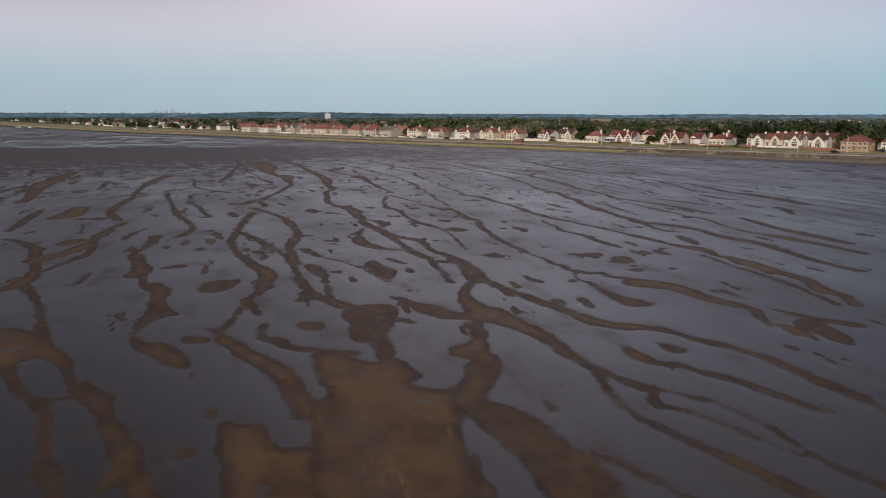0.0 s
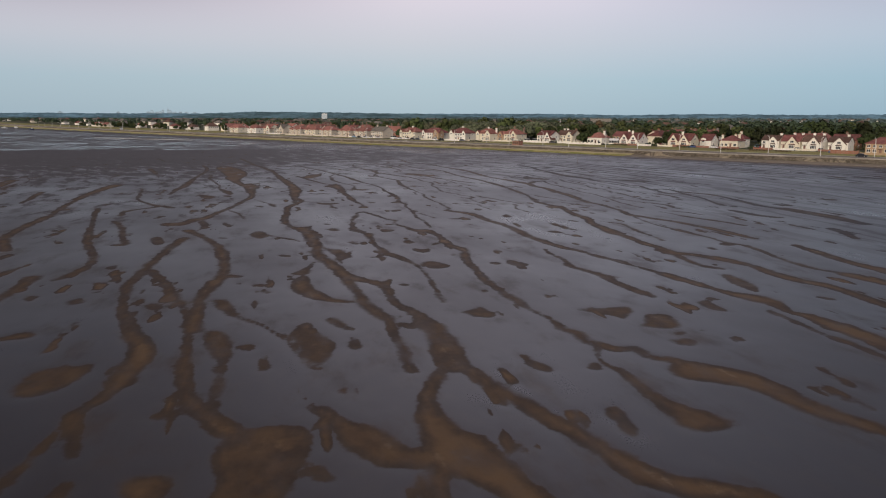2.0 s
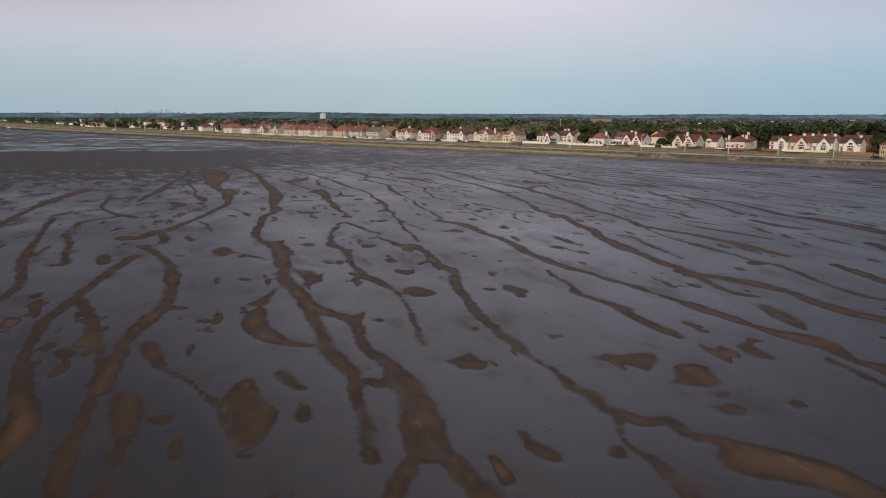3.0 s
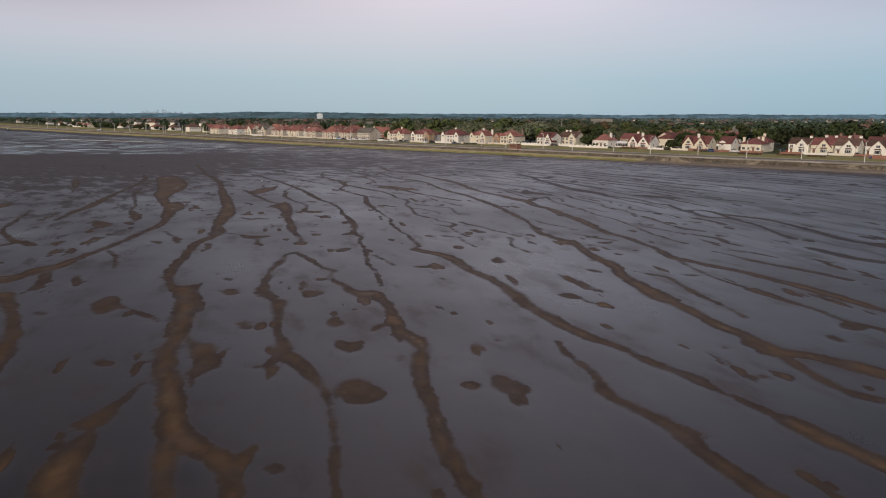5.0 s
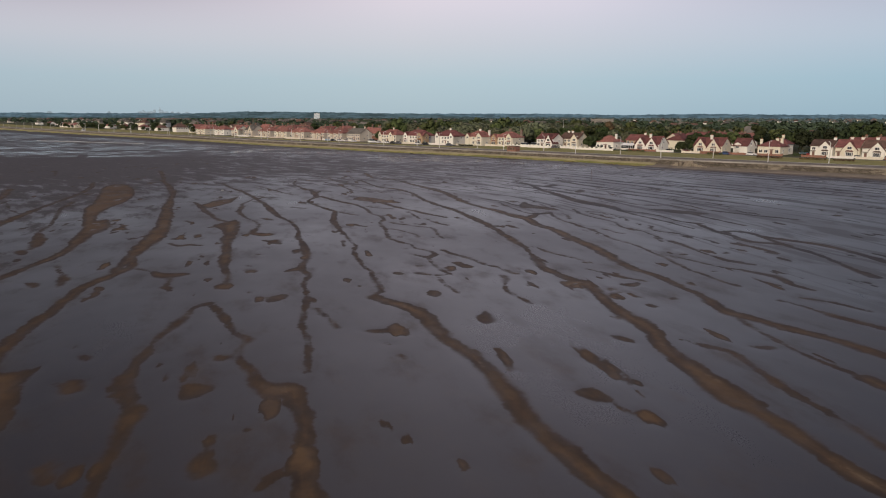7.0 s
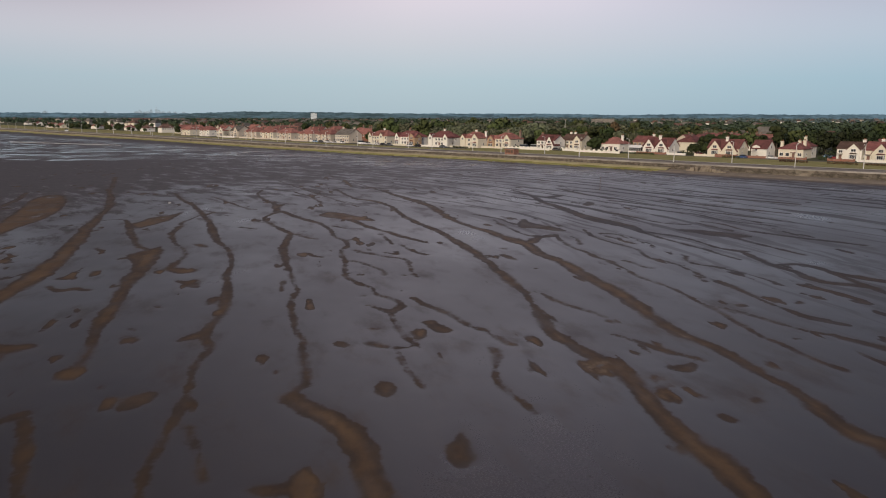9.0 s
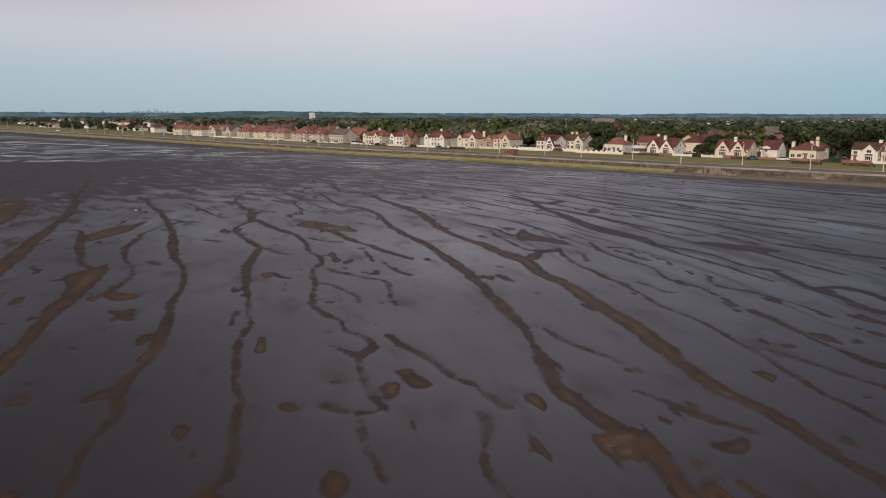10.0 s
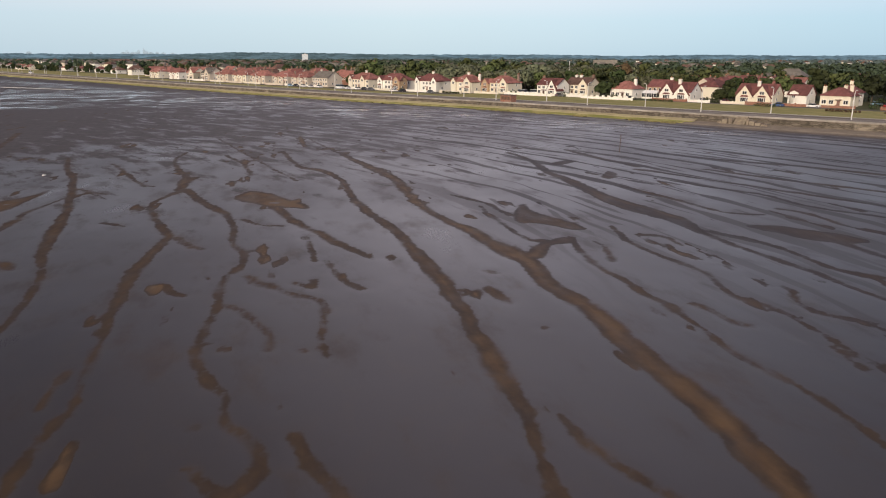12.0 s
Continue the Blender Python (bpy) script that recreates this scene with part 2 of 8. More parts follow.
def roof_material(name, colour):
    """Clay tiles: courses as fine relief, lichen and weather in blotches."""
    n = Nodes(name)
    course = n.add("ShaderNodeTexBrick", {"Vector": n.upright(), "Scale": 3.2, "Mortar Size": 0.03, "Color1": rgb(0.8, 0.8, 0.8), "Color2": rgb(1, 1, 1), "Mortar": rgb(0.5, 0.5, 0.5)}).outputs[0]
    big, fine = n.noise(0.5, 4, 0.6), n.noise(7.0, 3, 0.6)
    base = n.mix(n.ramp(big, 0.3, 0.7), rgb(*(c * 0.72 for c in colour)), rgb(*(c * 1.22 for c in colour)))
    base = n.mix(n.ramp(fine, 0.5, 0.8, 0.0, 0.35), base, rgb(0.12, 0.10, 0.085))
    mul = n.add("ShaderNodeMixRGB", {"Fac": 0.6, "Color1": base, "Color2": course}, blend_type="MULTIPLY").outputs[0]
    rnd = n.add("ShaderNodeObjectInfo").outputs["Random"]
    mul = n.add("ShaderNodeHueSaturation", {"Color": mul, "Value": n.ramp(rnd, 0, 1, 0.82, 1.2)}).outputs[0]
    n.bump(course, 0.5, 0.04)
    return n.done(mul, 0.8, spec=0.3)


def brick_material(name, colour):
    n = Nodes(name)
    br = n.add("ShaderNodeTexBrick", {"Vector": n.upright(), "Scale": 4.4, "Mortar Size": 0.02, "Color1": rgb(*(c * 0.8 for c in colour)), "Color2": rgb(*(c * 1.2 for c in colour)), "Mortar": rgb(0.30, 0.27, 0.24)}).outputs[0]
    col = n.mix(n.ramp(n.noise(0.7, 4), 0.35, 0.75, 0.0, 0.4), br, rgb(*(c * 0.6 for c in colour)))
    return n.done(col, 0.85, spec=0.3)


def wall_material(name, colour):
    """Painted render with rain streaks and a rough cast."""
    n = Nodes(name)
    streak = n.noise(1.2, 4, 0.6, (1.0, 1.0, 0.15))
    cast = n.noise(18.0, 2)
    col = n.mix(n.ramp(streak, 0.5, 0.8, 0.0, 0.35), rgb(*colour), rgb(*(c * 0.72 for c in colour)))
    n.bump(cast, 0.3, 0.02)
    return n.done(col, 0.8, spec=0.3)


def stone_material(name, a, b, scale=0.35):
    n = Nodes(name)
    big, fine = n.noise(scale, 5, 0.65), n.noise(scale * 11, 4, 0.6)
    streak = n.noise(1.6, 4, 0.6, (1.0, 1.0, 0.2))
    col = n.mix(n.ramp(big, 0.32, 0.68), rgb(*a), rgb(*b))
    col = n.mix(n.ramp(fine, 0.45, 0.75, 0.0, 0.5), col, rgb(*(c * 0.6 for c in a)))
    col = n.mix(n.ramp(streak, 0.5, 0.75, 0.0, 0.4), col, rgb(*(c * 0.7 for c in a)))
    course = n.noise(0.5, 4, 0.6, (0.25, 0.25, 5.0))
    col = n.mix(n.ramp(course, 0.52, 0.7, 0.0, 0.5), col, rgb(*(c * 1.5 for c in b)))
    n.bump(fine, 0.6, 0.06)
    return n.done(col, 0.9, spec=0.25)


def wall_stone_material(name):
    """Old coursed sea wall: dark stained blocks, pale worn ones, streaks of weed and lime."""
    n = Nodes(name)
    block = n.add("ShaderNodeTexBrick", {"Vector": n.upright(), "Scale": 0.75, "Mortar Size": 0.03, "Color1": rgb(0.085, 0.072, 0.055), "Color2": rgb(0.20, 0.17, 0.135), "Mortar": rgb(0.05, 0.043, 0.035)}).outputs[0]
    worn = n.ramp(n.noise(0.10, 5, 0.7, (1.0, 1.0, 4.0)), 0.52, 0.68, 0.0, 0.6)
    col = n.mix(worn, block, rgb(0.33, 0.285, 0.22))
    col = n.mix(n.ramp(n.noise(0.5, 4, 0.65, (1.0, 1.0, 0.15)), 0.48, 0.7, 0.0, 0.75), col, rgb(0.045, 0.038, 0.028))
    n.bump(n.noise(2.5, 5, 0.65), 0.6, 0.1)
    return n.done(col, 0.9, spec=0.25)


def haze_glow_material(name, colour, glow):
    """Far land that glows: the haze of the miles of air before it is put in as emission."""
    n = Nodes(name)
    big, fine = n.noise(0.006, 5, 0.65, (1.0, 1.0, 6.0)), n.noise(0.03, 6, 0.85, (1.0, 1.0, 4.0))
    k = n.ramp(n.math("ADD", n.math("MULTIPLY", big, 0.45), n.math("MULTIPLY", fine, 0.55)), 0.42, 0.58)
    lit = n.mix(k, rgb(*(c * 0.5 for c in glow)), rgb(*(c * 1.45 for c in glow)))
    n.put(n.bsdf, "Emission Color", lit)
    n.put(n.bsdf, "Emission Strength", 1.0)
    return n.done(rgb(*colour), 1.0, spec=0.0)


MUD = mud_material()
VERGE = grass_material("verge_grass", (0.235, 0.225, 0.075), (0.34, 0.295, 0.12), (0.145, 0.16, 0.045))
FRINGE = grass_material("salt_grass", (0.22, 0.225, 0.06), (0.40, 0.36, 0.15), (0.14, 0.165, 0.04), 0.16)
DRY = grass_material("dry_bent_grass", (0.45, 0.39, 0.23), (0.36, 0.31, 0.20), (0.24, 0.22, 0.12), 0.2)
WORN = stone_material("worn_stone", (0.30, 0.255, 0.195), (0.16, 0.135, 0.11), 0.9)
# the far land's grey-green has distance haze mixed into its base colours
FARLAND = grass_material("far_land", (0.062, 0.088, 0.078), (0.115, 0.135, 0.105), (0.05, 0.07, 0.062), 0.006)
INLAND = grass_material("inland_ground", (0.06, 0.072, 0.034), (0.105, 0.10, 0.055), (0.04, 0.052, 0.025), 0.02)
STUBBLE = grass_material("stubble_field", (0.26, 0.22, 0.14), (0.32, 0.27, 0.17), (0.2, 0.18, 0.1), 0.05)
SEAWALL = wall_stone_material("sea_wall_stone")
APRON = stone_material("apron_concrete", (0.27, 0.225, 0.175), (0.19, 0.16, 0.125))
COPING = stone_material("coping_concrete", (0.40, 0.37, 0.335), (0.20, 0.18, 0.16), 0.12)
PAVING = stone_material("promenade_paving", (0.20, 0.175, 0.15), (0.27, 0.24, 0.21), 0.2)
ASPHALT = stone_material("asphalt", (0.15, 0.130, 0.108), (0.195, 0.168, 0.138), 0.15)
KERB = plain("kerb_stone", (0.34, 0.33, 0.31), 0.85)
ROOF_RED = roof_material("red_roof_tiles", (0.32, 0.14, 0.115))
ROOF_MAROON = roof_material("maroon_roof_tiles", (0.215, 0.085, 0.077))
ROOF_BROWN = roof_material("brown_roof_tiles", (0.15, 0.09, 0.07))
HALL_ROOF = roof_material("pale_sheet_roof", (0.34, 0.305, 0.25))
ROOF_GREY = roof_material("grey_roof_tiles", (0.17, 0.155, 0.135))
WHITE = wall_material("white_render", (0.80, 0.775, 0.71))
CREAM = wall_material("cream_render", (0.71, 0.66, 0.54))
PEBBLE = wall_material("pebbledash", (0.58, 0.515, 0.43))
BRICK = brick_material("red_brick", (0.30, 0.13, 0.085))
SOOTY = brick_material("sooty_brick", (0.21, 0.14, 0.112))
BUFF = brick_material("buff_brick", (0.46, 0.32, 0.19))
FRAME = plain("white_window_frame", (0.8, 0.79, 0.77), 0.45, 0.06)
TIMBER = plain("dark_timber", (0.10, 0.065, 0.045), 0.6, 0.3)
DOOR = plain("painted_door", (0.16, 0.09, 0.07), 0.5, 0.15, per_object=0.5)
POT = plain("clay_pot", (0.36, 0.16, 0.09), 0.8)
LAMPGREY = plain("galvanised_steel", (0.62, 0.61, 0.58), 0.5, 0.12, 2.0)
LENS = plain("lamp_lens", (0.7, 0.7, 0.68), 0.25, 0.05)
BARK = plain("bark", (0.10, 0.08, 0.06), 0.95, 0.35, 2.0)
TYRE = plain("tyre_rubber", (0.02, 0.02, 0.021), 0.85, 0.2)
RIM = plain("alloy_rim", (0.55, 0.55, 0.56), 0.35, 0.1, metal=0.8)
TREE_GREENS = [leaf_material(nm, a, b) for nm, a, b in (("leaves_dark", (0.012, 0.020, 0.008), (0.056, 0.076, 0.026)), ("leaves_mid", (0.026, 0.040, 0.014), (0.105, 0.125, 0.044)), ("leaves_olive", (0.055, 0.068, 0.034), (0.185, 0.20, 0.125)), ("leaves_deep", (0.010, 0.016, 0.007), (0.036, 0.048, 0.018)), ("leaves_rust", (0.060, 0.042, 0.022), (0.12, 0.078, 0.042)))]
HEDGE = leaf_material("hedge_leaves", (0.022, 0.036, 0.014), (0.060, 0.078, 0.028))
PALE_LINE = plain("pale_line_grey", (0.46, 0.46, 0.46), 0.7, 0.15, 0.6)
GLASS = Nodes("window_glass").done(rgb(0.03, 0.035, 0.04), 0.12, spec=0.5)

# ---- building helpers ----


def mesh_of(bm, name):
    me = bpy.data.meshes.new(name)
    bm.to_mesh(me)
    bm.free()
    return me


def part(name, bm, material, parent=None, label="", at=None):
    """One mesh object out of a bmesh (or a shared mesh), under a thing or a part."""
    me = bm if isinstance(bm, bpy.types.Mesh) else mesh_of(bm, name)
    if not me.materials:
        me.materials.append(material)
    ob = new(name, me)
    if parent:
        ob.parent = parent
    if at is not None:
        ob.matrix_basis = at
    return tagged(ob, label)


def thing(name, label, category, at, group="", kind=""):
    ob = tagged(new(name), label, category, group, kind)
    ob.matrix_basis = at
    return ob


def box(bm, x0, x1, y0, y1, z0, z1, bevel=0.0):
    vs = [bm.verts.new((x, y, z)) for z in (z0, z1) for x, y in ((x0, y0), (x1, y0), (x1, y1), (x0, y1))]
    fs = [bm.faces.new([vs[i] for i in f]) for f in ((3, 2, 1, 0), (4, 5, 6, 7), (0, 1, 5, 4), (1, 2, 6, 5), (2, 3, 7, 6), (3, 0, 4, 7))]
    if bevel:
        bmesh.ops.bevel(bm, geom=list({e for f in fs for e in f.edges}), offset=bevel, segments=1, affect="EDGES")


def solid(bm, low, high):
    """A closed solid between two rings of as many points."""
    a, b = [bm.verts.new(p) for p in low], [bm.verts.new(p) for p in high]
    k = len(a)
    bm.faces.new(a[::-1])
    bm.faces.new(b)
    for i in range(k):
        bm.faces.new((a[i], a[(i + 1) % k], b[(i + 1) % k], b[i]))


def tube(bm, p0, p1, r0, r1, sides=8):
    p0, p1 = Vector(p0), Vector(p1)
    q = (p1 - p0).to_track_quat("Z", "Y")
    rings = []
    for p, r in ((p0, r0), (p1, r1)):
        rings.append([p + q @ Vector((r * math.cos(2 * math.pi * i / sides), r * math.sin(2 * math.pi * i / sides), 0)) for i in range(sides)])
    solid(bm, *rings)


def value_noise(x, y, seed=0):
    """Smooth noise from 0 to 1 over arrays."""
    xi, yi = np.floor(x).astype(np.int64), np.floor(y).astype(np.int64)
    fx, fy = x - xi, y - yi
    fx, fy = fx * fx * (3 - 2 * fx), fy * fy * (3 - 2 * fy)

    def corner(a, b):
        h = (a * 374761393 + b * 668265263 + seed * 974634777) & 0xFFFFFFFF
        h = ((h ^ (h >> 13)) * 1274126177) & 0xFFFFFFFF
        return ((h ^ (h >> 16)) & 0xFFFF) / 65535.0

    top = corner(xi, yi) * (1 - fx) + corner(xi + 1, yi) * fx
    low = corner(xi, yi + 1) * (1 - fx) + corner(xi + 1, yi + 1) * fx
    return top * (1 - fy) + low * fy


def fbm(x, y, seed=0, octaves=4):
    total, amp, norm = 0.0, 1.0, 0.0
    for k in range(octaves):
        total = total + amp * value_noise(x * 2 ** k, y * 2 ** k, seed + k)
        norm, amp = norm + amp, amp * 0.55
    return total / norm


# ---- the coast: u runs along the shore, v inland from the edge of the mud ----
SHORE_AT = Vector((174.0, 335.0))
ALONG = Vector((-0.51, 0.86)).normalized()
ACROSS = Vector((ALONG.y, -ALONG.x))
BEND_U = [-900, -115, -50, 0, 60, 100, 160, 260, 435, 670, 1000, 1440, 3000]
BEND_H = [90, 8, 3, 0, 0, -1, -7, -8, -3, -5, 3, 38, 200]
LEVEL = 3.0


def coast(u, v, z=0.0):
    p = SHORE_AT + ALONG * u + ACROSS * (v + float(np.interp(u, BEND_U, BEND_H)))
    return Vector((p.x, p.y, z))


def inland_z(v):
    """Height of the country behind the town, rising slowly to the hills."""
    return np.interp(v, [0, 900, 1500, 2600, 4300], [2.95, 3.3, 6.0, 12.0, 18.0])


FACING = math.degrees(math.atan2(ACROSS.y, ACROSS.x)) - 90


def stand(u, v, z=LEVEL, turn=0.0):
    """A pose on the coast: local y points inland, local x along the shore to the right as seen from the sea."""
    p = coast(u, v, z)
    return pose(p.x, p.y, p.z, 0, 0, FACING + turn)


# ---- the tidal flat: one sheet to the horizon, cut by runnels ----
def spaced(core0, core1, step, far0, far1):
    a = list(np.arange(core0, core1 + step / 2, step))
    s, x = step, core1
    while x < far1:
        s *= 1.06
        x = x + s
        a.append(min(x, far1))
    s, x, lead = step, core0, []
    while x > far0:
        s *= 1.06
        x = x - s
        lead.append(max(x, far0))
    return np.array(lead[::-1] + a)


GX = spaced(-60.0, 140.0, 0.42, -4800.0, 4800.0)
GY = spaced(20.0, 310.0, 0.46, -2500.0, 4900.0)
XX, YY = np.meshgrid(GX, GY)
WX = XX + 0.5 * (fbm(XX / 2.6, YY / 4.0, 3, 2) - 0.5)
WY = YY + 1.1 * (fbm(XX / 2.8, YY / 4.5, 5, 2) - 0.5)
CREEK = np.full(XX.shape, 4.0)


def stroke(ax, ay, aw, bx, by, bw):
    """Widen the runnels by one straight reach, from width aw to width bw."""
    reach = max(aw, bw) / 2 + 4.5
    i0, i1 = np.searchsorted(GX, (min(ax, bx) - reach, max(ax, bx) + reach))
    j0, j1 = np.searchsorted(GY, (min(ay, by) - reach, max(ay, by) + reach))
    if i1 <= i0 or j1 <= j0:
        return
    x, y = WX[j0:j1, i0:i1], WY[j0:j1, i0:i1]
    dx, dy = bx - ax, by - ay
    s = np.clip(((x - ax) * dx + (y - ay) * dy) / (dx * dx + dy * dy + 1e-9), 0, 1)
    d = np.hypot(x - ax - s * dx, y - ay - s * dy) - (aw + s * (bw - aw)) / 2
    np.minimum(CREEK[j0:j1, i0:i1], d, out=CREEK[j0:j1, i0:i1])


def creek(*bends):
    """A runnel that winds through its bends (x, y, width)."""
    b = np.array(bends)
    b = np.vstack([2 * b[0] - b[1], b, 2 * b[-1] - b[-2]])
    last = None
    for k in range(1, len(b) - 2):
        steps = max(2, int(np.hypot(*(b[k + 1] - b[k])[:2]) / 1.2))
        for t in np.linspace(0, 1, steps + 1):
            p = 0.5 * (2 * b[k] + (b[k + 1] - b[k - 1]) * t + (2 * b[k - 1] - 5 * b[k] + 4 * b[k + 1] - b[k + 2]) * t * t + (3 * b[k] - b[k - 1] - 3 * b[k + 1] + b[k + 2]) * t ** 3)
            p[2] = max(p[2], 0.55)
            if last is not None:
                stroke(*last, *p)
            last = p


def pan(*ring):
    """A brown pan or hollow in the mud, within a ring of corners."""
    q = np.array(ring)
    for _ in range(2):
        nxt = np.roll(q, -1, axis=0)
        q = np.stack([0.78 * q + 0.22 * nxt, 0.22 * q + 0.78 * nxt], 1).reshape(-1, 2)
    q = q.mean(0) + 1.06 * (q - q.mean(0))
    lo, hi = q.min(0) - 3.0, q.max(0) + 3.0
    i0, i1 = np.searchsorted(GX, (lo[0], hi[0]))
    j0, j1 = np.searchsorted(GY, (lo[1], hi[1]))
    x, y = WX[j0:j1, i0:i1], WY[j0:j1, i0:i1]
    near, inside = np.full(x.shape, 9.0), np.zeros(x.shape, dtype=bool)
    for (ax, ay), (bx, by) in zip(q, np.roll(q, -1, axis=0)):
        dx, dy = bx - ax, by - ay
        s = np.clip(((x - ax) * dx + (y - ay) * dy) / (dx * dx + dy * dy + 1e-9), 0, 1)
        near = np.minimum(near, np.hypot(x - ax - s * dx, y - ay - s * dy))
        inside ^= ((ay > y) != (by > y)) & (x < ax + dx * (y - ay) / (dy + 1e-9 if dy >= 0 else dy - 1e-9))
    floor = 0.5 if np.ptp(q[:, 0]) < 5.5 else 3.0
    np.minimum(CREEK[j0:j1, i0:i1], np.where(inside, -np.minimum(near, floor), near), out=CREEK[j0:j1, i0:i1])


creek((23.7, 40.5, 0.5), (24.4, 39.2, 0.7), (25.1, 38.1, 0.9), (26.1, 37.1, 0.4), (26.6, 34.6, 0.3))
creek((20.5, 49.0, 1.4), (20.8, 47.1, 1.4), (21.2, 44.7, 1.1), (21.9, 43.0, 1.0), (22.4, 41.7, 1.1), (22.8, 40.4, 1.3), (23.6, 40.0, 1.0), (22.6, 38.7, 0.9), (22.4, 37.1, 1.2), (23.5, 35.9, 0.8), (24.2, 34.8, 0.5), (24.9, 33.3, 0.3))
creek((25.6, 48.5, 0.6), (25.4, 46.7, 1.4), (26.1, 44.8, 1.3), (27.5, 43.4, 1.1), (28.4, 41.6, 1.1), (29.7, 39.8, 1.3), (30.6, 37.3, 1.1), (31.5, 34.7, 1.2))
pan((1.8, 51.3), (2.9, 51.4), (4.4, 50.7), (5.2, 49.1), (6.1, 48.4), (7.7, 50.0), (8.5, 46.5), (8.9, 44.7), (7.4, 44.1), (9.3, 42.8), (10.3, 42.8), (10.2, 40.7), (9.3, 37.5), (8.8, 34.4), (7.9, 28.6), (0.5, 30.3), (1.1, 36.7), (1.3, 39.6), (0.9, 41.5), (1.4, 43.0), (2.1, 43.3), (2.4, 45.0), (2.0, 45.5), (2.0, 48.5))
pan((38.0, 46.3), (38.8, 46.1), (38.7, 44.6), (37.9, 44.8))
pan((28.7, 48.8), (29.6, 48.3), (30.3, 46.8), (29.2, 45.8), (28.2, 46.3))
pan((15.4, 56.9), (16.5, 56.7), (15.8, 52.7), (14.8, 49.0), (15.5, 48.3), (14.8, 45.6), (13.6, 43.9), (12.3, 41.0), (11.0, 39.3), (10.1, 40.4), (9.9, 41.6), (10.6, 43.1), (11.7, 44.8), (12.3, 47.3), (13.1, 48.2), (12.2, 49.0), (11.9, 49.9), (12.3, 51.1), (13.4, 51.6), (14.6, 53.2), (14.9, 55.0))
pan((43.2, 51.8), (45.1, 52.1), (45.9, 51.2), (45.0, 46.6), (43.5, 45.0), (42.9, 46.4), (42.8, 49.0))
creek((21.8, 71.6, 1.4), (23.5, 65.2, 1.6), (24.9, 61.4, 1.8), (25.9, 57.5, 1.8), (26.7, 54.8, 2.5), (28.6, 53.6, 2.2), (30.5, 52.4, 1.4), (31.8, 50.3, 1.2), (33.1, 47.8, 1.3), (34.4, 44.9, 1.4), (34.8, 42.5, 1.3), (35.0, 40.1, 1.4), (35.6, 35.4, 1.5))
creek((44.6, 55.5, 0.6), (45.3, 53.7, 1.0), (46.4, 51.8, 1.3), (48.3, 49.9, 1.8))
creek((42.2, 57.4, 1.5), (42.7, 55.9, 1.4), (41.5, 52.9, 1.0), (40.6, 50.9, 0.4))
creek((-1.9, 61.0, 0.9), (-2.0, 57.3, 0.9), (-1.1, 56.4, 1.5), (0.2, 54.1, 1.3), (1.8, 52.8, 1.3), (3.3, 52.2, 1.2), (4.9, 51.2, 1.1))
creek((-3.6, 69.6, 0.4), (-4.2, 65.8, 0.3), (-4.8, 61.7, 0.8), (-5.4, 59.5, 0.9), (-4.6, 56.5, 1.7), (-3.2, 53.6, 1.8), (-1.8, 51.0, 1.9), (-0.4, 47.5, 2.1), (0.4, 44.1, 1.9), (0.9, 40.8, 1.8))
pan((-8.3, 57.3), (-8.1, 58.7), (-6.2, 58.2), (-6.0, 56.4), (-7.6, 56.2))
pan((17.1, 66.2), (18.4, 67.0), (18.6, 62.8), (19.5, 61.6), (20.3, 59.2), (20.7, 56.1), (21.4, 52.2), (21.2, 48.9), (20.3, 47.8), (19.8, 51.1), (19.1, 54.1), (18.0, 56.7), (16.9, 57.2), (16.1, 56.8), (15.9, 58.8), (16.3, 62.3))
pan((5.6, 65.4), (7.7, 64.9), (9.7, 64.5), (10.4, 62.5), (9.3, 58.6), (8.2, 57.0), (8.0, 53.7), (7.7, 50.0), (6.3, 48.4), (6.5, 52.1), (6.1, 54.1), (5.3, 54.3), (5.0, 55.8), (5.4, 59.4), (5.0, 62.9))
pan((9.7, 59.7), (10.8, 60.3), (11.2, 58.5), (10.2, 58.1))
pan((0.8, 60.1), (1.6, 60.9), (3.0, 60.8), (3.4, 59.6), (2.6, 58.2), (1.3, 58.5))
creek((-7.1, 60.6, 0.5), (-6.0, 60.1, 0.8), (-5.4, 59.1, 1.1))
pan((27.8, 62.8), (29.2, 63.5), (28.9, 60.5), (27.9, 59.4))
creek((10.7, 67.5, 1.4), (11.9, 65.2, 1.5), (13.0, 62.7, 2.8), (14.4, 60.0, 2.4), (16.0, 59.3, 2.6))
creek((37.8, 68.5, 4.2), (40.4, 65.2, 3.0), (40.9, 61.0, 2.1), (42.2, 57.4, 2.1))
creek((53.5, 72.7, 1.0), (53.4, 64.7, 1.0), (52.7, 59.3, 0.9), (51.7, 55.7, 1.0))
creek((32.4, 69.6, 1.0), (32.3, 63.9, 1.4), (33.0, 60.6, 3.0), (34.3, 59.9, 1.2))
creek((56.2, 75.4, 3.3), (56.4, 69.1, 2.1), (56.6, 65.2, 1.8), (54.8, 61.0, 2.3), (55.3, 58.8, 1.6), (53.6, 55.3, 1.8))
creek((46.9, 67.3, 0.5), (46.4, 63.9, 0.9))
creek((-3.6, 69.6, 1.2), (-2.2, 64.1, 0.8))
creek((19.6, 72.5, 1.2), (16.8, 64.2, 1.3))
creek((1.7, 77.5, 1.4), (2.7, 71.2, 1.3), (4.2, 68.0, 1.8), (5.6, 65.4, 1.9))
pan((30.5, 71.0), (31.5, 71.5), (31.3, 69.9), (30.1, 70.1))
